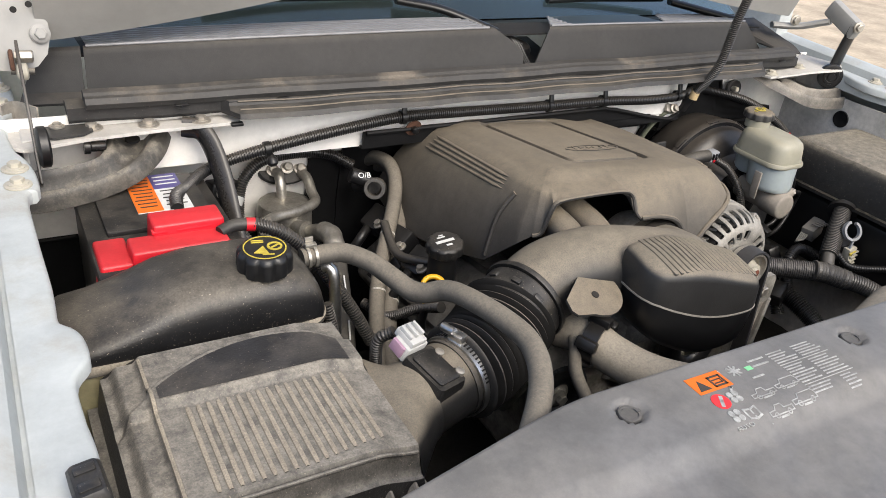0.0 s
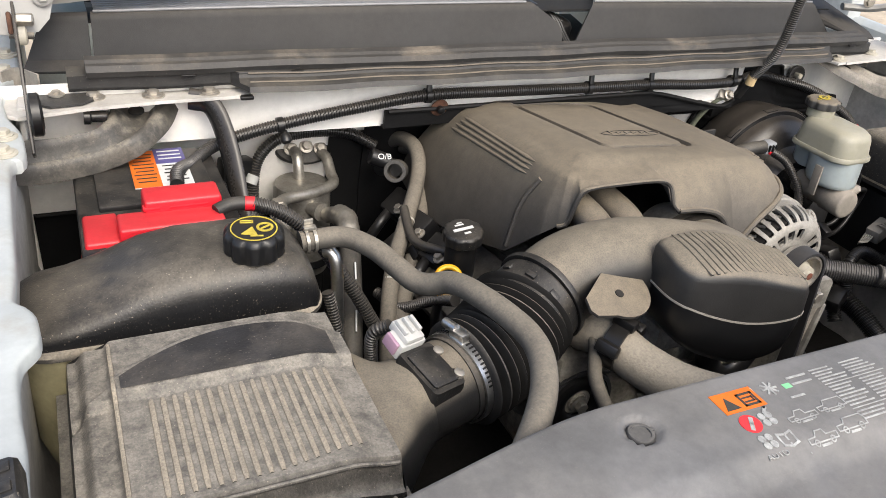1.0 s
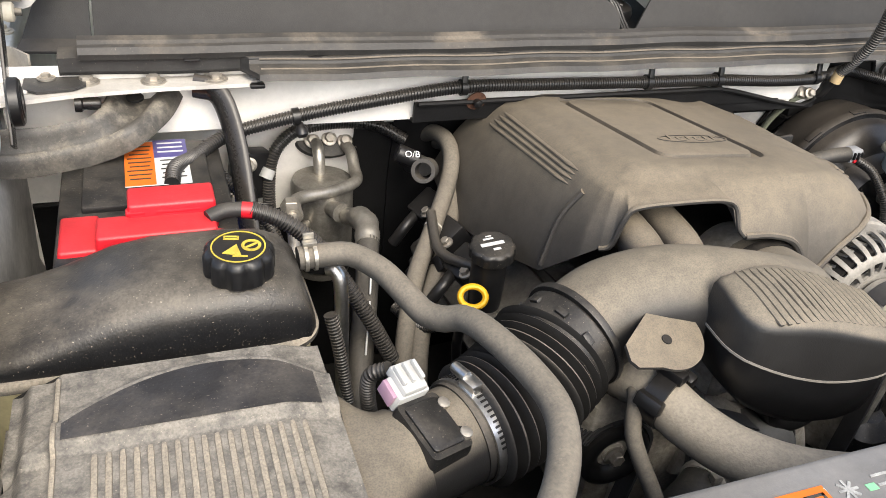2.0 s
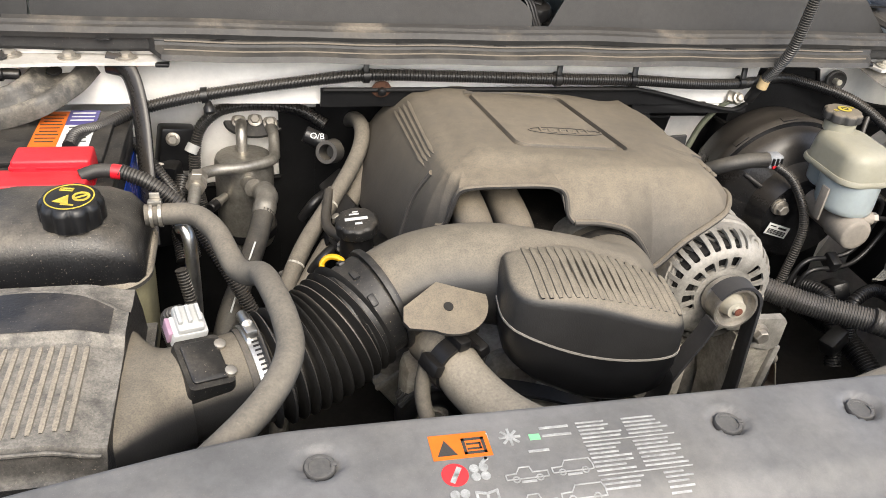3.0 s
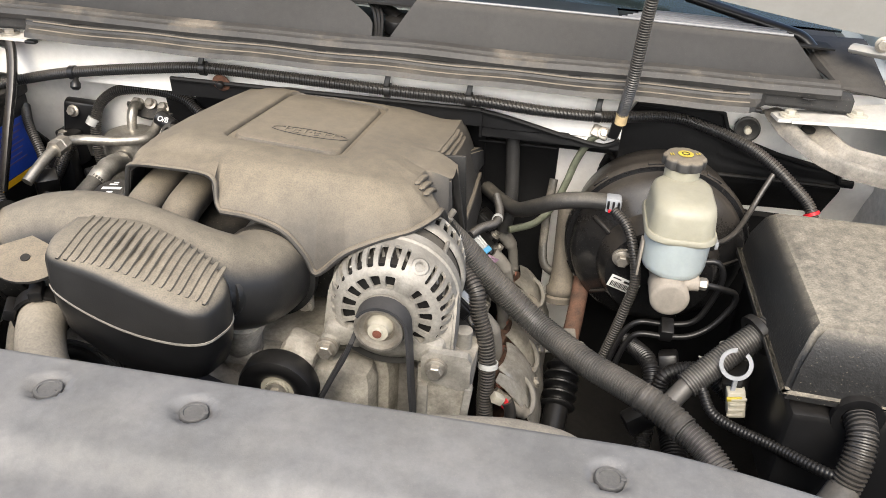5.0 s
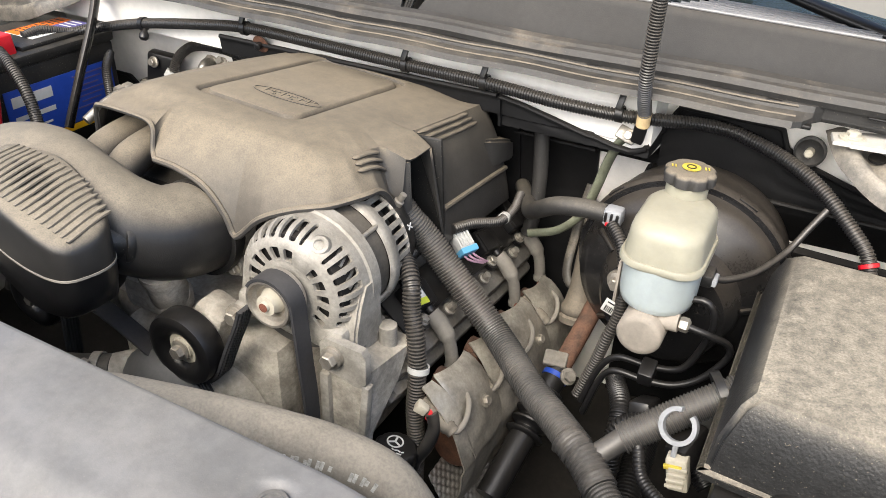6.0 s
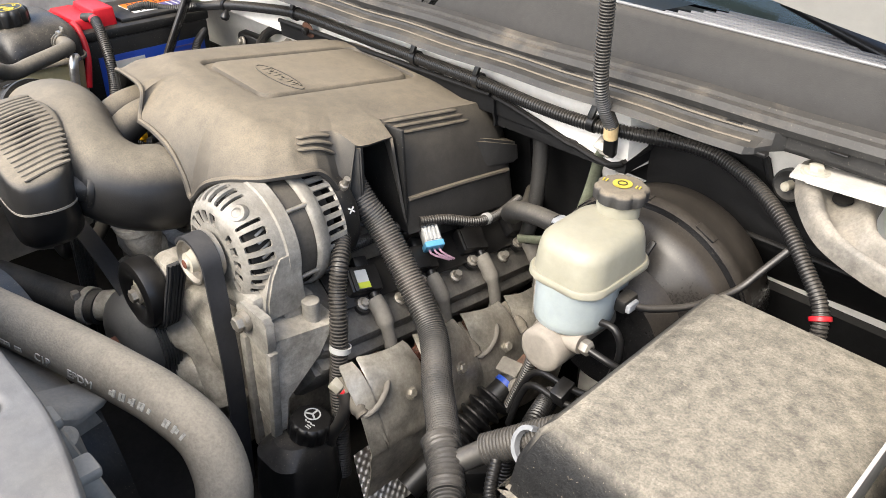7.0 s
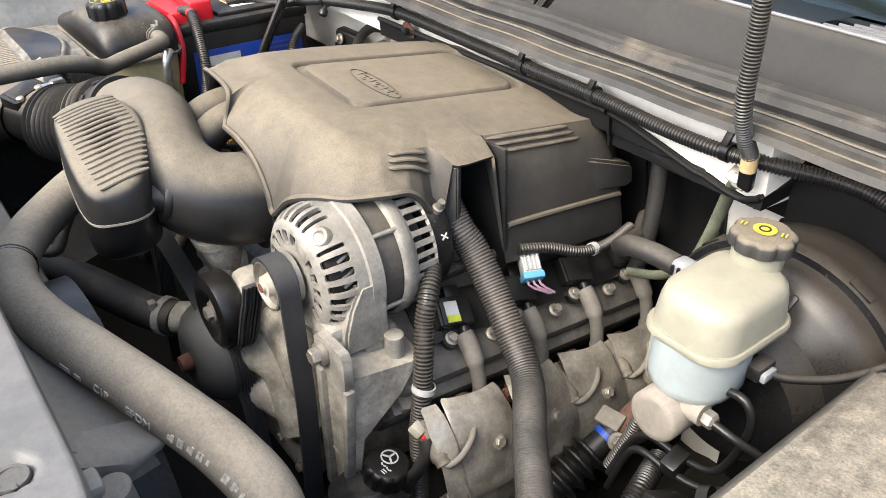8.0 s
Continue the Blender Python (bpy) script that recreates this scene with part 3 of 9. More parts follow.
for x in (-0.66, -0.58, -0.5, -0.36, -0.22, -0.06, 0.1, 0.24, 0.36, 0.48, 0.6, 0.72):
    bm = bmesh.new()
    box(bm, (x, 0.781 - bow(x), 1.1665), (0.02, 0.006, 0.003), 0.001)
    part("clip", bm, CLEAN_BLACK, seal)


def flange(s):
    """Painted flange at the bay's rear corner, with its bolts."""
    f = thing("cowl_flange", (s * 0.7, 0.79, 1.13), "off-white painted steel flange with bolts under the hood seal", "flange", "cowl flanges")
    bm = bmesh.new()
    pts = [(0.885, 0.73), (0.8, 0.752), (0.7, 0.763), (0.61 if s < 0 else 0.7, 0.766), (0.572 if s < 0 else 0.68, 0.768), (0.57 if s < 0 else 0.675, 0.80), (0.9, 0.86), (0.92, 0.76)]
    zz = 1.132 if s < 0 else 1.129
    rise = 0.0 if s < 0 else 5.0
    plate(bm, [(s * (x - 0.68), y) for x, y in pts], pose(s * 0.68, 0, zz, 0, -rise, 0), 0.005, 0.01)
    part("plate", bm, DIRTY_WHITE, f)
    for x, y in ((0.79, 0.79), (0.71, 0.785), (0.632, 0.785)) if s < 0 else ((0.8, 0.79), (0.7, 0.785)):
        bm = bmesh.new()
        lathe(bm, [(0.016, 0), (0.016, 0.0025), (0.012, 0.003)], pose(s * x, y, zz + 0.0045 + (x - 0.68) * math.tan(math.radians(rise))), 24)
        bolt(bm, (s * x, y, zz + 0.0065 + (x - 0.68) * math.tan(math.radians(rise))), (0, 0, 1), 0.0085, 0.008)
        part("bolt", bm, BEIGE_PLASTIC if s > 0 else STEEL, f)
    if s < 0:
        bm = bmesh.new()
        lathe(bm, [(0.007, 0), (0.008, 0.003), (0.008, 0.02), (0.011, 0.022), (0.011, 0.03)], axis((-0.776, 0.768, 1.117), (-1, 0, 0.05)), 18)
        part("stud", bm, BOOSTER_BLACK, f)
    bm = bmesh.new()
    box(bm, (s * (0.58 if s < 0 else 0.641), 0.766, zz + (0.002 if s < 0 else 0.017)), (0.02, 0.012, 0.006), 0.002)
    part("clip", bm, CLEAN_BLACK, f)
    return f


flange(-1)
flange(1)


def lip(x):
    """Depth and height of the cowl's front lip."""
    k = (x / 0.77) ** 2
    return 0.86 + 0.05 * k, 1.247 - 0.02 * k


def foot(x):
    k = (x / 0.77) ** 2
    return 0.832 + 0.06 * k, 1.172 - 0.012 * k


def cowl_face(left, right):
    """Steep front face of a cowl panel; left and right give x over the height."""
    bm = bmesh.new()

    def f(u, v):
        x = left(v) + (right(v) - left(v)) * u
        (y0, z0), (y1, z1) = foot(x), lip(x)
        if v < 0:
            return V((x, y0 + 0.12 * v, z0 + 0.03 * v))
        r = 0.004 * sstep(0.9, 1, v)
        return V((x, y0 + (y1 - y0) * v + r, z0 + (z1 - z0) * v - 0.25 * r))
    sheet(bm, f, span(0, 1, 48), [-0.25, -0.1] + span(0, 0.9, 9) + [0.94, 0.97, 1.0])
    return bm


def cowl_deck(x0, x1, back):
    bm = bmesh.new()
    sheet(bm, lambda u, v: V((u, lip(u)[0] + 0.004 + back * v, lip(u)[1] - 0.001 - 0.008 * v)), span(x0, x1, 20), [0, 0.5, 1])
    return bm


cp = thing("cowl_cover", (-0.4, 0.9, 1.17), "dark grey plastic cowl panel with a louvred rear edge", "cowl panel", "cowl panels")
thicken(part("face", cowl_face(lambda v: -0.779 + 0.003 * v, lambda v: 0.012 - 0.066 * sstep(0.35, 1.15, v)), COWL, cp), 0.004)
cp2 = thing("cowl_cover", (0.4, 0.9, 1.17), "dark grey plastic cowl panel with a slanted end", "cowl panel", "cowl panels")
thicken(part("face", cowl_face(lambda v: 0.036 + 0.05 * max(0, v), lambda v: 0.775 - 0.07 * max(0, v)), COWL, cp2), 0.004)
bm = bmesh.new()
plate(bm, [(-0.862, 0.765), (-0.845, 0.752), (-0.805, 0.758), (-0.79, 0.772), (-0.79, 0.83), (-0.862, 0.84)], pose(0, 0, 1.1385), 0.003, 0.006)
part("tongue", bm, STRIP, cp)
bm = bmesh.new()
lathe(bm, [(0.011, 0), (0.011, 0.002), (0.007, 0.003)], pose(-0.836, 0.795, 1.142), 20)
bolt(bm, (-0.836, 0.795, 1.144), (0, 0, 1), 0.006, 0.005)
part("screw", bm, STEEL, cp)
thicken(part("end_cap", cowl_face(lambda v: -0.87 + 0.03 * v, lambda v: -0.783 + 0.003 * v), COWL, cp), 0.004)
bm = bmesh.new()
rings(bm, [[V(p) for p in q] for q in ([(0.775, 0.83, 1.17), (0.86, 0.83, 1.16), (0.865, 1.02, 1.18), (0.72, 1.02, 1.19)], [(0.78, 0.84, 1.178), (0.85, 0.85, 1.178), (0.85, 1.0, 1.214), (0.74, 1.0, 1.212)])])
bmesh.ops.bevel(bm, geom=list(bm.edges), offset=0.004, segments=2, affect="EDGES")
part("end_cap", bm, COWL, cp2)
# Highlight along the front lip, painted as a thin pale bead.
for owner, xa, xb in ((cp, -0.772, -0.06), (cp2, 0.705, 0.088)):
    bm = bmesh.new()
    sweep(bm, [V((x, lip(x)[0] + 0.003, lip(x)[1] - 0.0005)) for x in span(min(xa, xb), max(xa, xb), 40)], 0.0022, 8)
    part("lip", bm, SLAT_GLINT, owner)
for owner, xa, xb, n in ((cp, -0.77, -0.06, 7), (cp2, 0.425, 0.70, 6), (cp2, 0.095, 0.15, 6)):
    for k in range(n):
        bm = bmesh.new()
        d = 0.015 + 0.0155 * k
        rings(bm, [[V((x, lip(x)[0] + d + a, lip(x)[1] - 0.0005 - 0.0008 * k + h)) for a, h in ((0, 0), (0.0028, 0), (0.0028, -0.004), (0, -0.004))] for x in span(xa + (0.0 if n > 6 else 0.01 * k), xb, 20)])
        part("slat", bm, SLAT_GLINT, owner)
part("deck", cowl_deck(0.15, 0.42, 0.105), DECK, cp2)
thicken(part("deck", cowl_deck(-0.868, -0.78, 0.105), DECK, cp), 0.003)
# Near-black sheet: the shade between the slats is put into its colour.
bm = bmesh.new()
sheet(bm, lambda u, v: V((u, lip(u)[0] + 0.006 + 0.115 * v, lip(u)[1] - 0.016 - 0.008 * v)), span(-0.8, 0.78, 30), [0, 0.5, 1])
thicken(single("cowl_tray", bm, VOID, "near-black tray painting the shade under the cowl louvres", "tray", kind="structure"), 0.003)
# Another near-black sheet, added as the shade seen down the panel gap.
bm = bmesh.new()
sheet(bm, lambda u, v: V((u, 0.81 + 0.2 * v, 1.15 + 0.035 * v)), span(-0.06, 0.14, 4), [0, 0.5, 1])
thicken(single("gap_floor", bm, VOID, "near-black sheet painting the shade in the gap between the cowl panels", "tray", kind="structure"), 0.003)
bm = bmesh.new()
sheet(bm, lambda u, v: V((u, 0.968 + 0.06 * (u / 0.77) ** 2 + 0.75 * v, 1.236 - 0.02 * (u / 0.77) ** 2 + 0.42 * v)), span(-0.82, 0.82, 24), span(0, 1, 10))
ws = single("window_1", bm, GLASS, "tinted truck windscreen reflecting a pale sky", "windscreen", kind="structure")
thicken(ws, 0.005)
ws.visible_shadow = False
bm = bmesh.new()
sheet(bm, lambda u, v: V((u, 1.08 + 0.8 * v, 1.17 - 0.02 * v + 0.02 * math.sin(5 * v))), span(-0.85, 0.85, 12), span(0, 1, 8))
single("dashboard", bm, COWL, "dark grey dashboard seen through the windscreen", "dashboard", kind="structure")
bm = bmesh.new()
box(bm, (0, 2.2, 1.2), (1.8, 0.05, 1.6), 0.01)
box(bm, (0, 1.95, 1.68), (1.7, 0.6, 0.05), 0.01)
for s in (-1, 1):
    box(bm, (s * 0.95, 1.6, 0.85), (0.05, 1.25, 0.8), 0.01)
single("cab_shell", bm, WHITE_PAINT, "white painted cab body behind the windscreen", "cab", kind="structure")


# ---- open hood ----
hood = thing("hood", (0, 0.95, 1.25), "raised hood with beige painted inner panel", "hood")
tilt = radians(66)


def hood_pt(x, s, off=0.0):
    """s metres up the raised hood from its rear edge."""
    d = max(0, 0.83 - abs(x))
    z0 = 1.247 + 0.115 * d + 0.1 * d * d
    y = 0.9 - s * math.cos(tilt) - off * math.sin(tilt)
    return V((x, y, z0 + s * math.sin(tilt) - off * math.cos(tilt)))


bm = bmesh.new()
sheet(bm, lambda u, v: hood_pt(u, v, 0.012 * math.sin(v * 9) * math.sin(u * 7)), span(-0.84, 0.84, 48), span(0, 1.25, 30))
thicken(part("inner_panel", bm, HOOD_PAINT, hood), 0.012)
bm = bmesh.new()
sheet(bm, lambda u, v: hood_pt(u, v, -0.05), span(-0.9, 0.9, 30), span(-0.02, 1.3, 20))
thicken(part("outer_skin", bm, WHITE_PAINT, hood), 0.003)

# ---- radiator cover with its label ----
PINS = [(-0.415, 0.0), (-0.067, 0.0), (0.066, 0.0), (0.414, 0.0)]


def edge_y(x):
    a = abs(x)
    return 0.036 - 0.045 * sstep(0.42, 0.72, a) - 0.05 * sstep(0.66, 0.86, a)


def cover_z(x, y):
    z = 1.1005 + 0.07 * min(0, y + 0.02) - 0.012 * sstep(-0.05, -0.085, y) - 0.5 * max(0, -0.2 - y) ** 1.5
    z -= 0.02 * sstep(0.6, 0.86, abs(x))
    for px, py in PINS:
        d = math.hypot(x - px, y - py)
        z -= 0.007 * (1 - sstep(0.014, 0.017, d))
    return z


rc = thing("radiator_cover", (0, -0.1, 1.06), "grey plastic radiator cover with push pins and faint dust", "radiator cover")
bm = bmesh.new()


def cover_pt(u, v):
    e = edge_y(u)
    if v <= 0:
        y = e + (-0.32 - e) * (-v)
        return V((u, y, cover_z(u, y)))
    k = v
    return V((u, e + 0.004 * math.sin(k * math.pi / 2), cover_z(u, e) - 0.004 * k - 0.022 * k * k))


sheet(bm, cover_pt, span(-0.86, 0.86, 300), [-1 + 0.01 * i for i in range(0, 101)] + [0.15, 0.3, 0.5, 0.75, 1.0])
ob = part("panel", bm, SHROUD, rc, sharp=60)
thicken(ob, 0.003)
for px, py in PINS:
    bm = bmesh.new()
    z = cover_z(px, py)
    lathe(bm, [(0.0125, -0.001), (0.0125, 0.003), (0.0115, 0.0045), (0.009, 0.0045), (0.0085, 0.0035), (0.002, 0.0035)], pose(px, py, z), 28)
    box(bm, (px + 0.0105, py, z + 0.0046), (0.005, 0.004, 0.0012), 0.0004)
    part("push_pin", bm, PIN_GREY, rc)

lab = thing("warning_label", (-0.225, -0.026, 1.1), "printed service label with orange panel, white text and car outlines", "label")


def on_cover(x, y, h=0.0006):
    return V((x, y, cover_z(x, y) + h))


def flat(name, outline, material, parent, h=0.0006):
    bm = bmesh.new()
    rings(bm, [[on_cover(x, y, 0.0001) for x, y in outline], [on_cover(x, y, h) for x, y in outline]])
    return part(name, bm, material, parent)


def rect(x, y, w, h):
    return [(x, y), (x + w, y), (x + w, y + h), (x, y + h)]


def stroke(name, pts, w, material, parent, h=0.0007):
    bm = bmesh.new()
    for (xa, ya), (xb, yb) in zip(pts, pts[1:]):
        dx, dy = xb - xa, yb - ya
        ln = math.hypot(dx, dy) or 1
        nx, ny = -dy / ln * w / 2, dx / ln * w / 2
        ex, ey = dx / ln * w / 2, dy / ln * w / 2
        o = [(xa + nx - ex, ya + ny - ey), (xa - nx - ex, ya - ny - ey), (xb - nx + ex, yb - ny + ey), (xb + nx + ex, yb + ny + ey)]
        rings(bm, [[on_cover(x, y, 0.0001) for x, y in o], [on_cover(x, y, h) for x, y in o]])
    return part(name, bm, material, parent)


def disc(cx, cy, r, n=24):
    return [(cx + r * math.cos(2 * math.pi * i / n), cy + r * math.sin(2 * math.pi * i / n)) for i in range(n)]


flat("orange_panel", rect(-0.329, -0.0105, 0.048, 0.0255), ORANGE_PRINT, lab)
flat("warning_triangle", [(-0.325, -0.007), (-0.309, -0.007), (-0.317, 0.009)], COWL, lab, 0.0009)
stroke("manual_icon", [(-0.302, -0.006), (-0.286, -0.006), (-0.286, 0.008), (-0.302, 0.008), (-0.302, -0.006)], 0.0025, COWL, lab, 0.0009)
stroke("manual_icon", [(-0.299, 0.003), (-0.289, 0.003), (-0.289, -0.002), (-0.299, -0.002)], 0.0018, COWL, lab, 0.0009)
flat("prohibition_disc", disc(-0.3155, -0.0255, 0.0105), RED_PRINT, lab)
stroke("prohibition_figure", [(-0.318, -0.031), (-0.315, -0.026), (-0.312, -0.021)], 0.004, LABEL_PRINT, lab, 0.0009)


def fan_icon(cx, cy, r):
    bm = bmesh.new()
    for a in (45, 135, 225, 315):
        o = disc(cx + r * 0.6 * math.cos(radians(a)), cy + r * 0.6 * math.sin(radians(a)), r * 0.42, 12)
        rings(bm, [[on_cover(x, y, 0.0001) for x, y in o], [on_cover(x, y, 0.0008 + 0.0001 * (a == 45)) for x, y in o]])
    part("fan_symbol", bm, LABEL_PRINT, lab)


fan_icon(-0.296, -0.0255, 0.009)
fan_icon(-0.3155, -0.047, 0.009)
stroke("arm_symbol", [(-0.293, -0.018), (-0.288, -0.013), (-0.288, -0.008 - 0.005)], 0.003, LABEL_PRINT, lab)
stroke("book_symbol", [(-0.303, -0.055), (-0.295, -0.057), (-0.287, -0.055), (-0.287, -0.043), (-0.295, -0.045), (-0.303, -0.043), (-0.303, -0.055)], 0.002, LABEL_PRINT, lab)
stroke("book_symbol", [(-0.295, -0.057), (-0.295, -0.045)], 0.002, LABEL_PRINT, lab)
letters("auto_text", "AUTO", Matrix.Translation(on_cover(-0.3155, -0.0605, 0.0008)), 0.0085, LABEL_PRINT, lab)
stroke("divider", [(-0.281, 0.012), (-0.281, -0.066)], 0.0012, LABEL_PRINT, lab)
# snowflake
bm = bmesh.new()
for a in range(0, 180, 45):
    c, s = math.cos(radians(a)), math.sin(radians(a))
    o = [(-0.263 + 0.009 * c - 0.0011 * s, 0.006 + 0.009 * s + 0.0011 * c), (-0.263 - 0.009 * c - 0.0011 * s, 0.006 - 0.009 * s + 0.0011 * c), (-0.263 - 0.009 * c + 0.0011 * s, 0.006 - 0.009 * s - 0.0011 * c), (-0.263 + 0.009 * c + 0.0011 * s, 0.006 + 0.009 * s - 0.0011 * c)]
    rings(bm, [[on_cover(x, y, 0.0001) for x, y in o], [on_cover(x, y, 0.0007 + 0.00005 * a / 45) for x, y in o]])
part("snow_symbol", bm, LABEL_PRINT, lab)
flat("green_mark", rect(-0.247, 0.0005, 0.009, 0.006), GREEN_PRINT, lab)
stroke("text_bar", [(-0.235, 0.012), (-0.212, 0.012)], 0.0022, LABEL_PRINT, lab)
stroke("text_bar", [(-0.235, 0.0035), (-0.212, 0.0035)], 0.0022, LABEL_PRINT, lab)
stroke("text_bar", [(-0.251, -0.011), (-0.236, -0.011)], 0.0022, LABEL_PRINT, lab)


def car_icon(x, y, w, pickup):
    h = w * 0.34
    body = [(x, y + h * 0.1), (x, y + h * 0.5), (x + w * 0.25, y + h * 0.55), (x + w * 0.36, y + h), (x + w * (0.6 if pickup else 0.95), y + h), (x + w * (0.64 if pickup else 1), y + h * 0.55), (x + w, y + h * 0.55), (x + w, y + h * 0.1), (x, y + h * 0.1)]
    stroke("car_outline", body, 0.0009, LABEL_PRINT, lab)
    for k in (0.22, 0.78):
        stroke("wheel_outline", [(a, b) for a, b in disc(x + w * k, y + h * 0.08, w * 0.075, 12)] + [(x + w * (k + 0.075), y + h * 0.08)], 0.0009, LABEL_PRINT, lab, 0.0008)
    stroke("text_bar", [(x + w * 0.35, y - h * 0.15), (x + w * 0.65, y - h * 0.15)], 0.0018, LABEL_PRINT, lab)


car_icon(-0.277, -0.037, 0.034, True)
car_icon(-0.239, -0.035, 0.034, False)
car_icon(-0.277, -0.062, 0.034, True)
car_icon(-0.239, -0.059, 0.036, False)
rnd = random.Random(4)
y = 0.0135
row = 0
while y > -0.064:
    if row in (5, 13):
        stroke("rule_line", [(-0.204, y), (-0.124, y)], 0.0009, LABEL_PRINT, lab)
    else:
        if row < 17:
            stroke("text_bar", [(-0.203, y), (-0.203 + 0.036 * rnd.uniform(0.55, 1), y)], 0.0015, LABEL_PRINT, lab)
        stroke("text_bar", [(-0.162 + (0.012 if row > 13 else 0), y), (-0.162 + 0.038 * rnd.uniform(0.7, 1), y)], 0.0014, LABEL_PRINT, lab)
    y -= 0.0042
    row += 1

# ---- fan shroud behind the cover ----
fs = thing("fan_shroud", (0, 0.09, 0.6), "black plastic fan shroud with dusty ledge and ribs", "fan shroud")
bm = bmesh.new()
rings(bm, [[V((x, y, z)) for y, z in ((0.0, 1.055), (0.022, 1.05), (0.032, 1.0), (0.055, 0.972), (0.095, 0.948), (0.11, 0.938), (0.115, 0.92), (0.06, 0.91), (0.02, 0.86), (0.0, 0.86))] for x in span(-0.5, 0.285, 20)])
part("ledge", bm, DUSTY_SHROUD, fs)
bm = bmesh.new()
lathe(bm, [(0.24, 0), (0.25, 0.0), (0.25, 0.07), (0.24, 0.07), (0.24, 0)], axis((0.05, 0.06, 0.72), (0, 1, 0)), 64, False, False)
part("ring", bm, BLACK_PLASTIC, fs)
bm = bmesh.new()
lathe(bm, [(0.014, -0.06), (0.016, 0.0), (0.0165, 0.012), (0.012, 0.016), (0.006, 0.016)], pose(0.322, 0.066, 0.945, 8, 6, 0), 24)
part("boss", bm, DUSTY_SHROUD, fs)
bm = bmesh.new()
box(bm, (0.318, 0.04, 0.93), (0.012, 0.05, 0.05), 0.004, (-20, 0, 0))
part("rib", bm, DUSTY_SHROUD, fs)
bm = bmesh.new()
rings(bm, [[V((x, y, z)) for y, z in ((0.0, 1.0), (0.03, 0.985), (0.045, 0.96), (0.05, 0.94), (0.04, 0.9), (0.0, 0.9))] for x in span(0.3, 0.6, 6)])
part("side_ledge", bm, DUSTY_SHROUD, fs)
bm = bmesh.new()
rings(bm, [[V((x, y, z)) for y, z in ((0.02, 0.99 + d), (0.06, 0.968 + d), (w - 0.004, 0.955), (w, 0.95), (w - 0.006, 0.944), (0.03, 0.93))] for x, w, d in ((0.25, 0.112, 0.0), (0.275, 0.126, 0.003), (0.292, 0.124, 0.004), (0.302, 0.09, 0.0))])
part("ledge_tip", bm, DUSTY_SHROUD, fs)
for x in (0.415, 0.485):
    bm = bmesh.new()
    box(bm, (x, 0.045, 1.025), (0.022, 0.018, 0.085), 0.006, (12, 0, 0))
    box(bm, (x, 0.03, 1.062), (0.024, 0.04, 0.012), 0.004)
    part("cover_clip", bm, DUSTY_SHROUD, fs)
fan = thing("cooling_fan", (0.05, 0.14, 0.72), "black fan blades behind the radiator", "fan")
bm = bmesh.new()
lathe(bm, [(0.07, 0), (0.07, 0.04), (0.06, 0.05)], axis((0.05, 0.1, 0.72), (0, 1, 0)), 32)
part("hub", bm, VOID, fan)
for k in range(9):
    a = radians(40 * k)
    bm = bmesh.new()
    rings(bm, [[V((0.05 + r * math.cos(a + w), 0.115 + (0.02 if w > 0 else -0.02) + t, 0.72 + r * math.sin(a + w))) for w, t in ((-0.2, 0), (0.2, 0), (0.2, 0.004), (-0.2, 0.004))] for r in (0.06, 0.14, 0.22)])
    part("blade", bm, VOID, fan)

# ---- air filter box ----
ab = thing("air_filter_box", (-0.72, 0.22, 0.75), "black dusty plastic air filter box with ribbed lid", "air filter box")
AZ = 1.035


def band_back(x):
    """Rear edge of the raised arc on the lid."""
    return 0.326 - 3.2 * (x + 0.69) ** 2


def lid_z(x, y):
    """Height of the lid: flat ribbed field, raised arc behind it, edges that fall away."""
    z = AZ - 0.01 * sstep(-0.64, -0.59, x) + 0.004
    back = band_back(x)
    z += 0.009 * sstep(0.241, 0.252, y) - 0.009 * sstep(back - 0.004, back + 0.006, y)
    z -= 0.03 * sstep(0.108, 0.094, y)
    z -= 0.008 * sstep(-0.815, -0.825, x) + 0.012 * sstep(-0.84, -0.852, x)
    return z


bm = bmesh.new()
sheet(bm, lambda u, v: V((u, v, lid_z(u, v))), span(-0.858, -0.588, 190), span(0.088, 0.342, 120))
part("lid", bm, AIRBOX_PLASTIC, ab, sharp=45)
bm = bmesh.new()


def band_pt(u, v):
    y = 0.251 + (band_back(u) - 0.009 - 0.251) * v
    return V((u, y, lid_z(u, y) + 0.0012))


sheet(bm, band_pt, span(-0.812, -0.603, 110), span(0, 1, 24))
part("smooth_band", bm, WIPED, ab, "smooth black arc wiped clean of dust")
bm = bmesh.new()
x0, x1, y0, y1 = -0.858, -0.588, 0.088, 0.342
loops = []
for dz, g in ((0, 0), (-0.03, 0.004), (-0.045, 0.006), (-0.046, 0.016), (-0.058, 0.016), (-0.06, 0.002), (-0.25, -0.02)):
    lp = []
    for x, y in [(x, y0 - g) for x in span(x0 - g, x1 + g, 20)] + [(x1 + g, y) for y in span(y0 - g, y1 + g, 16)[1:]] + [(x, y1 + g) for x in span(x1 + g, x0 - g, 20)[1:]] + [(x0 - g, y) for y in span(y1 + g, y0 - g, 16)[1:-1]]:
        base = lid_z(max(x0, min(x1, x)), max(y0, min(y1, y)))
        lp.append(V((x, y, base + dz if dz > -0.04 else AZ - 0.02 + dz)))
    loops.append(lp)
rings(bm, loops, False, True)
part("base", bm, AIRBOX_PLASTIC, ab)
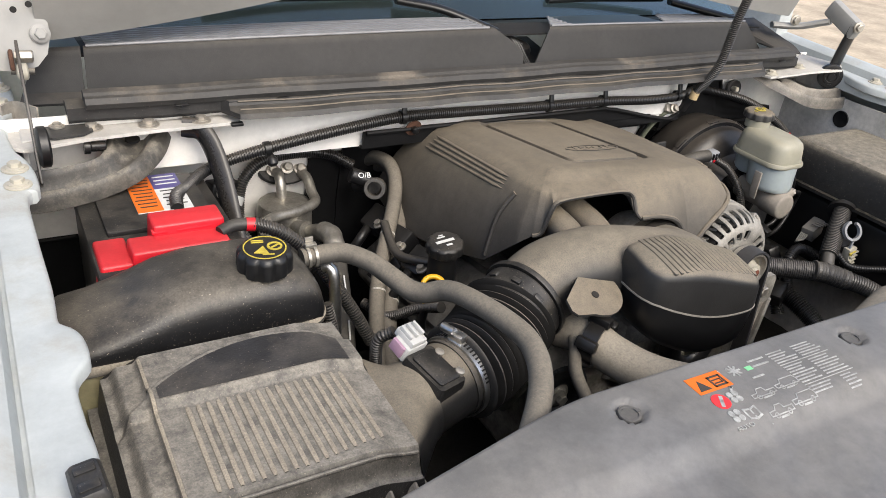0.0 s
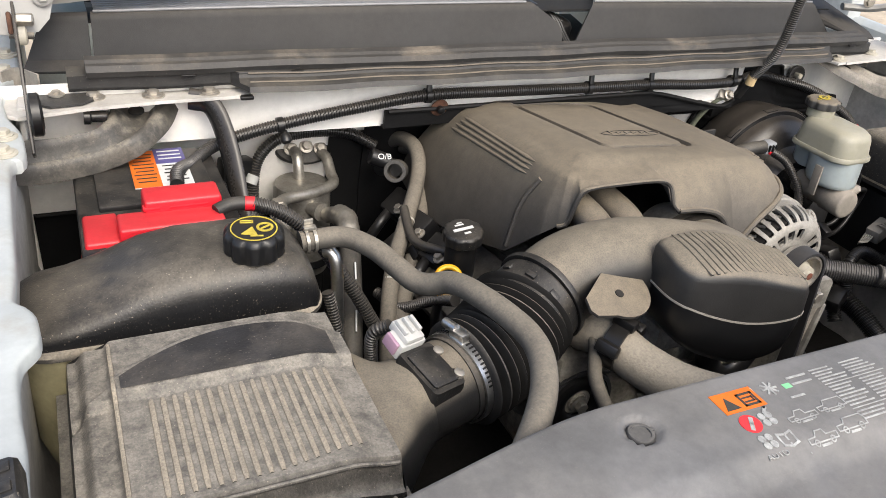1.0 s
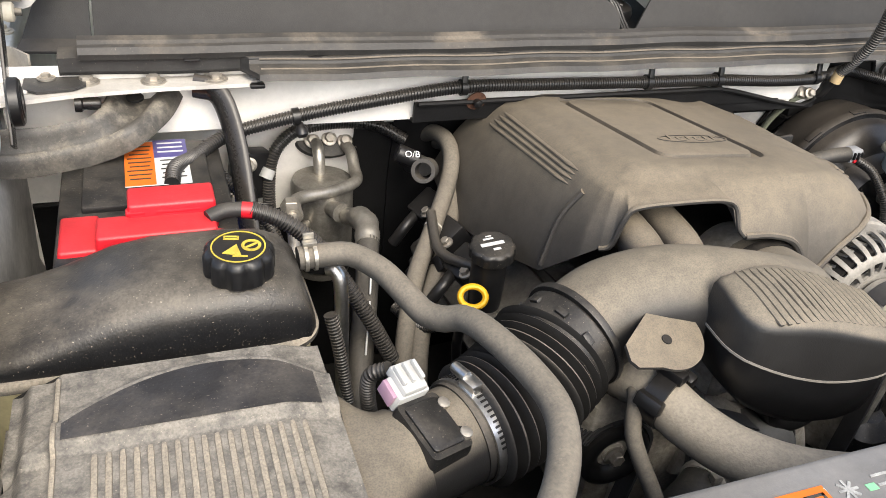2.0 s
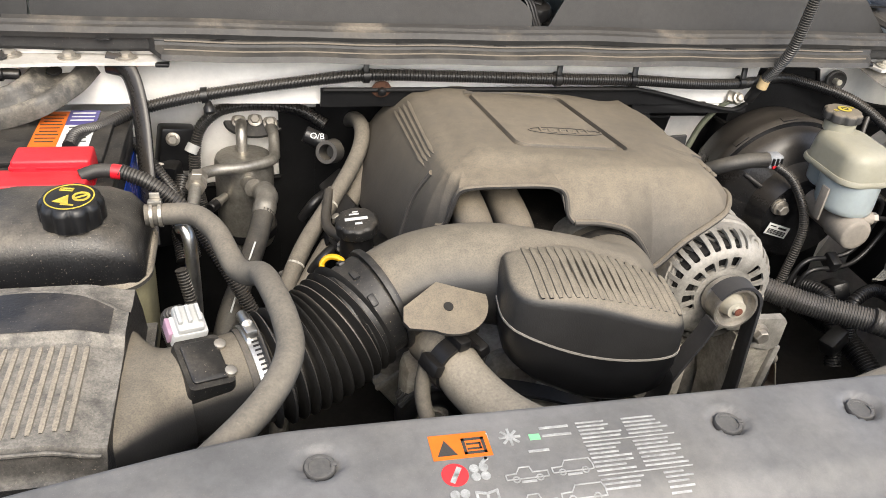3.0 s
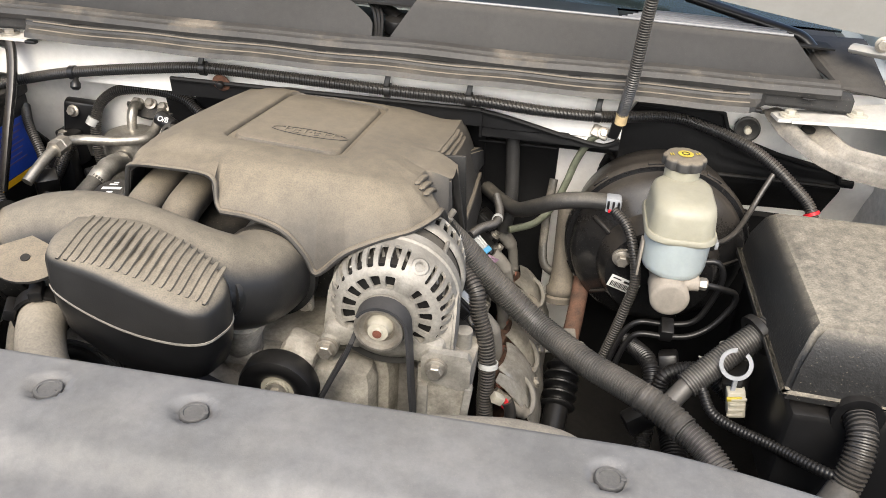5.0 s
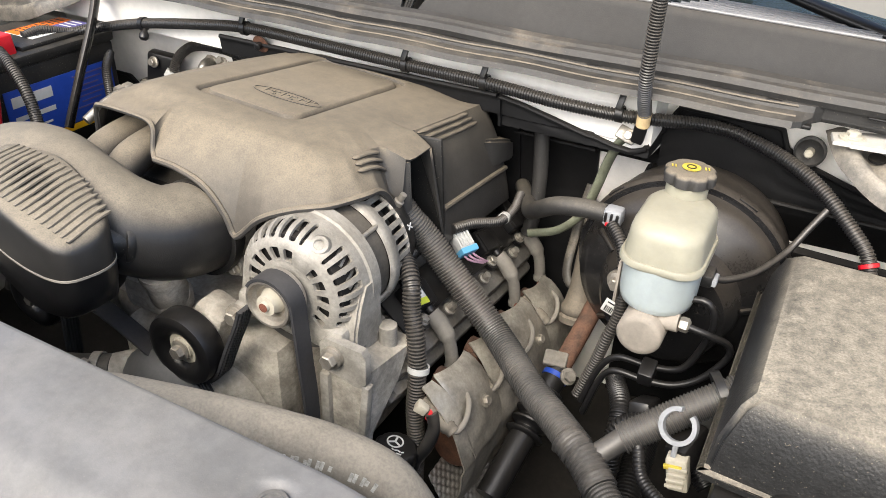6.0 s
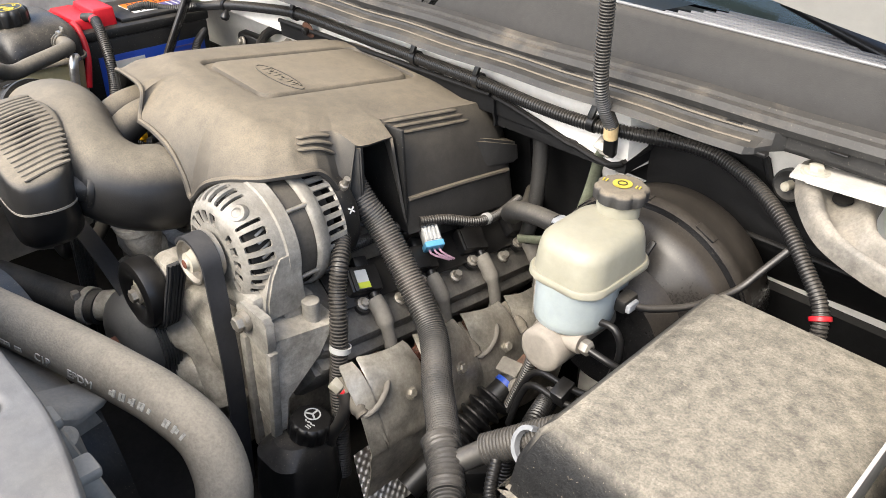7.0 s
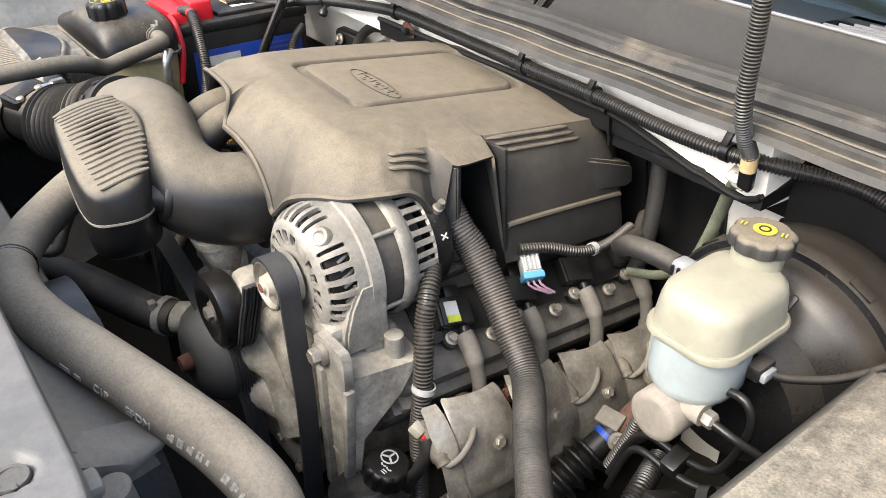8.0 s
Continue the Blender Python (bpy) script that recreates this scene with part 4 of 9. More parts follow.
for k in range(7):
    x = -0.775 + k * 0.027
    bm = bmesh.new()
    box(bm, (x, 0.084, 0.972), (0.0035, 0.018, 0.05 + 0.002 * k), 0.001, (14, 24, 0))
    part("louvre", bm, RIB_DUST, ab)
for k in range(17):
    x = -0.788 + 0.0104 * k
    bm = bmesh.new()
    sweep(bm, [V((x + 0.004 * (0.24 - y) * (k - 8) / 8, y, lid_z(x, y) - 0.0006)) for y in span(0.113 + 0.0015 * max(0, k - 9), 0.238, 18)], lambda i, s: 0.0031 * min(1, 0.72 + 6 * s, 0.72 + 6 * (1 - s)), 8, 0.85)
    part("lid_rib", bm, RIB_DUST, ab)
bm = bmesh.new()
sweep(bm, [V((x, 0.1, lid_z(x, 0.105) + 0.0005)) for x in span(-0.85, -0.592, 30)], 0.0022, 8)
part("front_edge", bm, AIRBOX_PLASTIC, ab)
bm = bmesh.new()
sweep(bm, [V((-0.818, y, lid_z(-0.818, y) + 0.001)) for y in span(0.1, 0.335, 30)], 0.0025, 8)
part("side_edge", bm, RIB_DUST, ab)

# ---- intake duct: sensor pipe, bellows, plastic duct ----
duct = thing("intake_duct", (-0.35, 0.28, 0.97), "dusty black air intake duct with rubber bellows and clamp", "intake duct")
bm = bmesh.new()
line = spline([(-0.6, 0.195, 0.975), (-0.55, 0.213, 0.978), (-0.47, 0.238, 0.982)], 0.008)
sweep(bm, line, lambda i, s: 0.05, 40)
part("sensor_pipe", bm, DUCT_PLASTIC, duct)
bm = bmesh.new()
neck = []
for k in range(9):
    w = sstep(0, 1, k / 8)
    c = V((-0.592, 0.2, 0.968)).lerp(V((-0.535, 0.2175, 0.979)), k / 8)
    ry, rz, e = 0.092 + (0.052 - 0.092) * w, 0.056 + (0.052 - 0.056) * w, 0.35 + 0.65 * w
    lp_ = []
    for i in range(40):
        a = 2 * math.pi * i / 40
        lp_.append(c + V((-0.3 * ry * math.copysign(abs(math.cos(a)) ** e, math.cos(a)) * w, ry * math.copysign(abs(math.cos(a)) ** e, math.cos(a)), rz * math.copysign(abs(math.sin(a)) ** e, math.sin(a)))))
    neck.append(lp_)
rings(bm, neck, False, False)
part("box_neck", bm, DUCT_PLASTIC, duct, sharp=60)
bm = bmesh.new()
bel = spline([(-0.474, 0.237, 0.982), (-0.44, 0.247, 0.985), (-0.395, 0.268, 0.992), (-0.345, 0.3, 1.01)], 0.0014)
sweep(bm, bel, lambda i, s: 0.052 if s < 0.12 else (0.0555 + 0.006 * s + 0.0085 * math.sin(2 * math.pi * (s - 0.12) * 13.5) if s < 0.96 else 0.059), 48)
part("bellows", bm, BELLOWS, duct, sharp=60)
bm = bmesh.new()
sweep(bm, spline([(-0.36, 0.291, 1.005), (-0.315, 0.309, 1.022)], 0.004), lambda i, s: 0.0605 if 0.1 < s < 0.9 else 0.057, 48)
part("collar", bm, BLACK_PLASTIC, duct)
bm = bmesh.new()
cm = axis((-0.318, 0.308, 1.021), (0.9, 0.36, 0.3))
lathe(bm, [(0.057, -0.004), (0.064, -0.004), (0.065, 0), (0.064, 0.004), (0.057, 0.004)], cm, 48, False, False)
part("rim", bm, BLACK_PLASTIC, duct)
for a in (60, 95, 130, 20):
    bm = bmesh.new()
    mm = axis((-0.338, 0.299, 1.013), (0.9, 0.36, 0.3)) @ pose(0, 0, 0, 0, 0, a) @ pose(0.061, 0, 0)
    box(bm, (0, 0, 0), (0.006, 0.014, 0.008), 0.0015, m=mm)
    part("latch", bm, BLACK_PLASTIC, duct)
bm = bmesh.new()
tube = spline([(-0.325, 0.305, 1.018), (-0.27, 0.318, 1.038), (-0.2, 0.312, 1.048), (-0.12, 0.292, 1.043), (-0.06, 0.288, 1.03), (-0.025, 0.315, 1.01), (-0.015, 0.36, 0.997), (-0.012, 0.395, 0.993)], 0.006)
sweep(bm, tube, lambda i, s: 0.056 + 0.004 * math.sin(s * math.pi) + 0.004 * sstep(0.75, 0.9, s), 44)
part("plastic_duct", bm, DUCT_PLASTIC, duct, sharp=60)
bm = bmesh.new()
lathe(bm, [(0.058, -0.006), (0.066, -0.006), (0.067, 0.0), (0.066, 0.008), (0.058, 0.008)], axis((-0.012, 0.372, 0.993), (0.02, 1, -0.03)), 48, False, False)
part("throttle_rim", bm, BLACK_PLASTIC, duct)
# clamp
bm = bmesh.new()
cl = axis((-0.462, 0.24, 0.983), (0.94, 0.32, 0.06))
lathe(bm, [(0.0525, -0.0078), (0.0552, -0.0078), (0.0552, 0.0078), (0.0525, 0.0078)], cl, 56, False, False)
part("hose_clamp", bm, CHROME, duct, "bright perforated steel clamp band")
bm = bmesh.new()
for k in range(26):
    a = 20 + k * 5.5
    box(bm, (0, 0, 0), (0.0012, 0.0022, 0.007), 0, m=cl @ pose(0, 0, 0, 0, 0, a) @ pose(0.0552, 0, 0))
part("band_slots", bm, CLEAN_BLACK, duct)
bm = bmesh.new()
sm = cl @ pose(0, 0, 0, 0, 0, 88) @ pose(0.059, 0, 0)
box(bm, (0, 0, 0), (0.011, 0.022, 0.013), 0.002, m=sm)
lathe(bm, [(0.006, 0), (0.006, 0.018), (0.005, 0.02)], sm @ pose(0.004, -0.005, 0, 90, 0, 0), 12)
part("clamp_screw", bm, CHROME, duct)

maf = thing("airflow_sensor", (-0.51, 0.23, 1.03), "black airflow sensor with pale grey plug on the intake pipe", "sensor")
mm = pose(-0.512, 0.212, 1.022, 14, 6, 20)
bm = bmesh.new()
plate(bm, rrect(0.048, 0.066, 0.006), mm @ pose(0, 0, -0.012), 0.02, 0.05)
part("body", bm, BLACK_PLASTIC, maf)
bm = bmesh.new()
plate(bm, rrect(0.036, 0.05, 0.004), mm @ pose(0, 0, 0.008), 0.004, 0.1)
part("lid", bm, BLACK_PLASTIC, maf)
bm = bmesh.new()
for dx, dy in ((0.02, 0.015), (0.02, -0.02)):
    lathe(bm, [(0.006, 0), (0.006, 0.005), (0.004, 0.006)], mm @ pose(dx, dy, 0.008), 12)
part("screw", bm, STEEL, maf)
pm = mm @ pose(-0.004, 0.044, 0.008, 8, 0, 0)
bm = bmesh.new()
box(bm, (0, 0, 0), (0.036, 0.026, 0.022), 0.003, m=pm)
box(bm, (0, 0, 0), (0.026, 0.03, 0.012), 0.002, m=pm @ pose(0, 0.004, 0.012))
for dx in (-0.01, 0.0, 0.01):
    box(bm, (0, 0, 0), (0.004, 0.02, 0.006), 0.001, m=pm @ pose(dx, 0.006, 0.02))
part("plug", bm, PALE_PLASTIC, maf, "pale grey electric plug")
bm = bmesh.new()
box(bm, (0, 0, 0), (0.005, 0.02, 0.016), 0.001, m=pm @ pose(-0.019, 0.002, 0.002))
part("plug_lock", bm, PINK_PLASTIC, maf)
bm = bmesh.new()
loom(bm, [(-0.535, 0.275, 1.045), (-0.55, 0.285, 1.03), (-0.548, 0.292, 0.99), (-0.535, 0.3, 0.93)], 0.008)
part("cable", bm, LOOM, maf)

# ---- coolant tank ----
ct = thing("coolant_tank", (-0.73, 0.42, 0.85), "black dusty coolant tank with ribbed pressure cap", "coolant tank")
bm = bmesh.new()
loops = []
stations = [(-0.905, 0.12, 1.02), (-0.9, 0.16, 1.034), (-0.88, 0.175, 1.045), (-0.85, 0.178, 1.05), (-0.815, 0.18, 1.062), (-0.77, 0.18, 1.082), (-0.73, 0.18, 1.09), (-0.66, 0.18, 1.09), (-0.625, 0.178, 1.087), (-0.602, 0.172, 1.078), (-0.588, 0.16, 1.06), (-0.581, 0.13, 1.035)]
SEAMZ = 1.02
for x, w, top in stations:
    lp = []
    h = top - SEAMZ
    for k in range(25):
        a = math.pi * k / 24
        c, s = math.cos(a), math.sin(a)
        yy = math.copysign(abs(c) ** 0.55, c) * w / 2
        zz = SEAMZ + h * abs(s) ** 0.5
        lp.append(V((x, 0.435 + yy * 0.82, zz)))
    loops.append(lp)
rings(bm, loops, True, True)
part("upper_shell", bm, TANK_PLASTIC, ct, sharp=60)
bm = bmesh.new()
m0 = pose(-0.743, 0.435, 0)
rings(bm, [[m0 @ V((x, y, z)) for x, y in rrect(w, d, 0.045, 8)] for w, d, z in ((0.3, 0.13, 0.84), (0.318, 0.142, 0.88), (0.322, 0.146, 1.012))])
part("lower_shell", bm, TANK_LOW, ct)
bm = bmesh.new()
rings(bm, [[m0 @ V((x, y, z)) for x, y in rrect(w, d, 0.045, 8)] for w, d, z in ((0.326, 0.15, 1.011), (0.336, 0.16, 1.013), (0.336, 0.16, 1.018), (0.33, 0.154, 1.022))])
part("seam", bm, RIB_DUST, ct)
cp_m = pose(-0.652, 0.405, 1.0835, 3, 0, -12)


def lobed_cap(m, r, h, lobes, depth, seg=72):
    """A screw cap with grip lobes."""
    bm = bmesh.new()
    loops = []
    for k, z in ((0.9, 0), (1.0, h * 0.12), (1.0, h * 0.72), (0.97, h * 0.85), (0.86, h * 0.98), (0.8, h)):
        lp = []
        for i in range(seg):
            a = 2 * math.pi * i / seg
            g = depth * (0.5 + 0.5 * math.cos(lobes * a)) ** 3 * (1 if k > 0.9 else 0.4)
            rr = r * k - g
            lp.append(m @ V((rr * math.cos(a), rr * math.sin(a), z)))
        loops.append(lp)
    return rings(bm, loops)


capo = part("pressure_cap", lobed_cap(cp_m, 0.0345, 0.031, 10, 0.0035), CLEAN_BLACK, ct, "black ribbed cap with yellow warning print")
bm = bmesh.new()
lathe(bm, [(0.026, 0), (0.026, 0.0007), (0.0245, 0.0007), (0.0245, 0)], cp_m @ pose(0, 0, 0.0309), 40, False, False)
part("print_ring", bm, CAP_YELLOW, capo)
bm = bmesh.new()
rings(bm, [[cp_m @ V((x, y, z)) for x, y in ((-0.014, -0.012), (0.004, -0.015), (-0.002, 0.003))] for z in (0.031, 0.0318)])
part("warning_triangle", bm, CAP_YELLOW, capo)
bm = bmesh.new()
lathe(bm, [(0.0095, 0), (0.0095, 0.0008), (0.0065, 0.0008), (0.0065, 0)], cp_m @ pose(0.012, 0.002, 0.031), 24, False, False)
box(bm, (0, 0, 0), (0.016, 0.0025, 0.0008), 0, m=cp_m @ pose(0.012, 0.002, 0.0314, 0, 0, 40))
part("prohibition_sign", bm, CAP_YELLOW, capo)
bm = bmesh.new()
for dx, dy, w, h in ((-0.008, 0.012, 0.014, 0.0018), (-0.008, 0.016, 0.014, 0.0018), (-0.0145, 0.014, 0.0018, 0.006), (-0.0015, 0.014, 0.0018, 0.006)):
    box(bm, (0, 0, 0), (w, h, 0.0008), 0, m=cp_m @ pose(dx, dy, 0.0314))
part("print_frame", bm, CAP_YELLOW, capo)
bm = bmesh.new()
box(bm, (0, 0, 0), (0.014, 0.002, 0.0008), 0, m=cp_m @ pose(0.003, -0.016, 0.0314))
part("print_bar", bm, CAP_YELLOW, capo)

# hose from tank to radiator
th = thing("coolant_hose", (-0.5, 0.3, 1.04), "grey dusty rubber hose from coolant tank to radiator", "hose")
bm = bmesh.new()
hose(bm, [(-0.585, 0.458, 1.056), (-0.56, 0.458, 1.057), (-0.528, 0.452, 1.058), (-0.503, 0.415, 1.058), (-0.488, 0.37, 1.054), (-0.478, 0.342, 1.051), (-0.466, 0.321, 1.057), (-0.453, 0.303, 1.069), (-0.444, 0.268, 1.079), (-0.431, 0.2, 1.085), (-0.43, 0.145, 1.085), (-0.455, 0.09, 1.08), (-0.505, 0.035, 1.07), (-0.56, -0.01, 1.055)], 0.0135, 18)
part("tube", bm, HOSE_DARK, th)
bm = bmesh.new()
cl = axis((-0.572, 0.458, 1.057), (1, 0, 0.03))
for dz in (-0.005, 0.005):
    lathe(bm, [(0.014, -0.002), (0.0158, -0.002), (0.0158, 0.002), (0.014, 0.002)], cl @ pose(0, 0, dz), 32, False, False)
box(bm, (0, 0, 0), (0.008, 0.006, 0.016), 0.001, m=cl @ pose(0, 0.017, 0))
box(bm, (0, 0, 0), (0.003, 0.012, 0.012), 0.0006, m=cl @ pose(0.006, 0.021, 0))
part("spring_clamp", bm, DULL_ALU, th)

# ---- battery ----
bt = thing("battery", (-0.73, 0.65, 0.84), "black car battery with blue side label and warning sticker", "battery")
bm = bmesh.new()
box(bm, (-0.733, 0.655, 0.93), (0.19, 0.29, 0.19), 0.006)
part("case", bm, BLACK_PLASTIC, bt)
bm = bmesh.new()
box(bm, (-0.733, 0.655, 1.034), (0.197, 0.297, 0.022), 0.006)
box(bm, (-0.73, 0.7, 1.048), (0.15, 0.17, 0.01), 0.003)
part("top", bm, BLACK_PLASTIC, bt)
sm = pose(-0.717, 0.72, 1.0535, 0, 0, 0)
for nm, x, y, w, h, mt in (("sticker", 0.0, 0.0, 0.078, 0.128, WHITE_PRINT), ("orange_field", -0.021, -0.002, 0.036, 0.122, ORANGE_PRINT), ("purple_field", 0.018, 0.037, 0.042, 0.052, PURPLE_PRINT)):
    bm = bmesh.new()
    box(bm, (0, 0, 0), (w, h, 0.0008), 0, m=sm @ pose(x, y, 0.0004 if nm == "sticker" else 0.001))
    part(nm, bm, mt, bt)
for k in range(9):
    bm = bmesh.new()
    box(bm, (0, 0, 0), (0.03 - 0.003 * (k % 3), 0.0022, 0.0006), 0, m=sm @ pose(-0.021, 0.045 - 0.0115 * k, 0.0018))
    part("text_bar", bm, COWL, bt)
for k in range(5):
    bm = bmesh.new()
    box(bm, (0, 0, 0), (0.03 - 0.004 * (k % 2), 0.0025, 0.0006), 0, m=sm @ pose(0.019, 0.002 - 0.012 * k, 0.0012))
    part("text_bar", bm, COWL, bt)
for k in range(3):
    bm = bmesh.new()
    box(bm, (0, 0, 0), (0.032, 0.003, 0.0006), 0, m=sm @ pose(0.018, 0.052 - 0.013 * k, 0.0018))
    part("text_bar", bm, WHITE_PRINT, bt)
bm = bmesh.new()
box(bm, (-0.6373, 0.665, 0.94), (0.0012, 0.24, 0.1))
part("side_label", bm, BLUE_PRINT, bt, "blue printed side label")
bm = bmesh.new()
box(bm, (-0.6371, 0.665, 0.882), (0.0012, 0.24, 0.012))
part("label_stripe", bm, YELLOW, bt)
for y, z, w, h in ((0.6, 0.967, 0.085, 0.02), (0.6, 0.935, 0.085, 0.009), (0.6, 0.912, 0.06, 0.004)):
    bm = bmesh.new()
    box(bm, (-0.6365, y, z), (0.001, w, h))
    part("lettering_bar", bm, WHITE_PRINT, bt)
for k in range(7):
    bm = bmesh.new()
    box(bm, (-0.6365, 0.725, 0.978 - 0.0105 * k), (0.001, 0.07 - 0.012 * (k % 3), 0.003))
    part("small_print_bar", bm, PURPLE_PRINT, bt)

tc = thing("terminal_cover", (-0.74, 0.52, 1.045), "bright red plastic cover over the battery terminal", "terminal cover")
bm = bmesh.new()


def slab(bm, x0, x1, y0, y1, z0, z1, tp, bevel):
    vs = [bm.verts.new(p) for p in ((x0, y0, z0), (x1, y0, z0), (x1, y1, z0), (x0, y1, z0), (x0 + tp, y0 + tp, z1), (x1 - tp, y0 + tp, z1), (x1 - tp, y1 - tp, z1), (x0 + tp, y1 - tp, z1))]
    fs = [bm.faces.new([vs[i] for i in q]) for q in ((3, 2, 1, 0), (4, 5, 6, 7), (0, 1, 5, 4), (1, 2, 6, 5), (2, 3, 7, 6), (3, 0, 4, 7))]
    es = list({e for f in fs for e in f.edges})
    bmesh.ops.bevel(bm, geom=es, offset=bevel, segments=3, affect="EDGES", profile=0.5)


slab(bm, -0.79, -0.658, 0.52, 0.572, 1.02, 1.066, 0.003, 0.004)
part("shell", bm, RED_PLASTIC, tc)
bm = bmesh.new()
slab(bm, -0.756, -0.656, 0.558, 0.608, 1.03, 1.081, 0.003, 0.004)
part("rear_hump", bm, RED_PLASTIC, tc)
bm = bmesh.new()
slab(bm, -0.83, -0.782, 0.52, 0.604, 1.02, 1.052, 0.004, 0.004)
part("side_step", bm, RED_PLASTIC, tc)
bm = bmesh.new()
slab(bm, -0.834, -0.786, 0.512, 0.54, 1.016, 1.04, 0.003, 0.003)
part("toe", bm, RED_PLASTIC, tc)
for x_, w_ in ((-0.745, 0.022), (-0.7, 0.05)):
    bm = bmesh.new()
    box(bm, (x_, 0.566, 1.07), (w_, 0.012, 0.006), 0.002)
    part("ridge", bm, RED_PLASTIC, tc)
bm = bmesh.new()
box(bm, (-0.735, 0.517, 1.03), (0.045, 0.016, 0.01), 0.002)
part("latch", bm, YELLOW, tc)

pc = thing("battery_cable", (-0.6, 0.5, 1.0), "red and black battery cable in corrugated sleeve", "cable")
bm = bmesh.new()
hose(bm, [(-0.67, 0.545, 1.066), (-0.65, 0.552, 1.07), (-0.628, 0.55, 1.07)], 0.009, 12)
part("black_end", bm, RUBBER, pc)
bm = bmesh.new()
hose(bm, [(-0.632, 0.55, 1.07), (-0.62, 0.548, 1.069)], 0.0098, 12)
part("red_band", bm, RED_PLASTIC, pc)
bm = bmesh.new()
loom(bm, [(-0.622, 0.549, 1.07), (-0.585, 0.54, 1.055), (-0.545, 0.53, 1.02), (-0.52, 0.52, 0.98), (-0.49, 0.5, 0.93), (-0.46, 0.48, 0.87)], 0.0105)
part("sleeve", bm, LOOM, pc)
bm = bmesh.new()
hose(bm, [(-0.665, 0.52, 1.06), (-0.64, 0.52, 1.05), (-0.61, 0.515, 1.01), (-0.6, 0.5, 0.95)], 0.0065, 10)
part("red_lead", bm, RED_PLASTIC, pc)


# ---- corner braces ----
def brace(s):
    """Stamped pan that curves from under the cowl corner to the fender."""
    b = thing("corner_brace", (s * 0.79, 0.75, 1.06), "dirty dark stamped steel brace from cowl corner to fender" if s < 0 else "dusty stamped steel brace between cowl corner and fender", "brace", "corner braces")
    up = 0.0 if s < 0 else 0.012
    outer = spline([(0.668, 0.85, 1.122), (0.673, 0.81, 1.121), (0.695, 0.765, 1.106), (0.735, 0.728, 1.088), (0.787, 0.72, 1.07), (0.857, 0.712, 1.062), (0.9, 0.705, 1.066)], 0.006)
    inner = spline([(0.768, 0.85, 1.124), (0.77, 0.82, 1.123), (0.776, 0.785, 1.12), (0.795, 0.752, 1.111), (0.83, 0.744, 1.107), (0.86, 0.74, 1.106), (0.9, 0.732, 1.11)], 0.006)
    ws = (0, 0.03, 0.1, 0.18, 0.26, 0.34, 0.46, 0.58, 0.66, 0.73, 0.82, 0.9, 0.96, 1.0)
    hs = (-0.014, -0.003, 0.004, 0.005, 0.0, -0.007, -0.011, -0.01, -0.003, 0.007, 0.009, 0.006, 0.0, -0.01)
    loops = []
    for k in range(61):
        u = k / 60
        po = outer[min(len(outer) - 1, int(u * (len(outer) - 1) + 0.5))]
        pi = inner[min(len(inner) - 1, int(u * (len(inner) - 1) + 0.5))]
        rise = sstep(0.0, 0.16, u)
        loop = []
        for w, h in zip(ws, hs):
            p = pi.lerp(po, w)
            dent = 0.0008 * noise.noise((p.x * 40, p.y * 40, 5.0))
            loop.append(V((s * p.x, p.y, p.z + up * min(1, rise * 2) * w + (h + dent) * (0.25 + 0.75 * rise) - 0.004)))
        loops.append(loop)
    rings(bm := bmesh.new(), loops, False, False, closed=False)
    thicken(part("channel", bm, DARK_DUSTY if s < 0 else BRACE_STEEL, b, sharp=60), 0.003)
    # Uncut hole: a near-black disc paints its dark inside.
    bm = bmesh.new()
    lathe(bm, [(0.011, 0), (0.011, 0.003), (0.006, 0.003)], pose(s * 0.735, 0.79, 1.113, 10, 0, 0), 20)
    part("dark_hole_disc", bm, VOID, b)
    return b


brace(-1)
brace(1)
st = thing("support_bar", (-0.62, 0.7, 0.95), "black painted flat steel support bar", "bar")
bm = bmesh.new()
sweep(bm, spline([(-0.66, 0.79, 1.128), (-0.63, 0.775, 1.12), (-0.615, 0.74, 1.07), (-0.61, 0.69, 0.99), (-0.608, 0.64, 0.9)], 0.01), 0.017, 16, 0.5, up=(0, 1, 0))
part("bar", bm, BOOSTER_BLACK, st)

# ---- engine cover ----
ec = thing("engine_cover", (-0.03, 0.6, 0.9), "black plastic engine cover under a film of brown dust", "engine cover")
# each entry: shoulder point, lower edge point
LEFT = [((-0.19, 0.82, 1.078), (-0.28, 0.875, 0.93)), ((-0.2, 0.7, 1.094), (-0.291, 0.74, 0.913)), ((-0.207, 0.58, 1.108), (-0.28, 0.6, 0.94)), ((-0.212, 0.5, 1.114), (-0.265, 0.49, 0.975)), ((-0.212, 0.455, 1.115), (-0.248, 0.435, 1.03))]
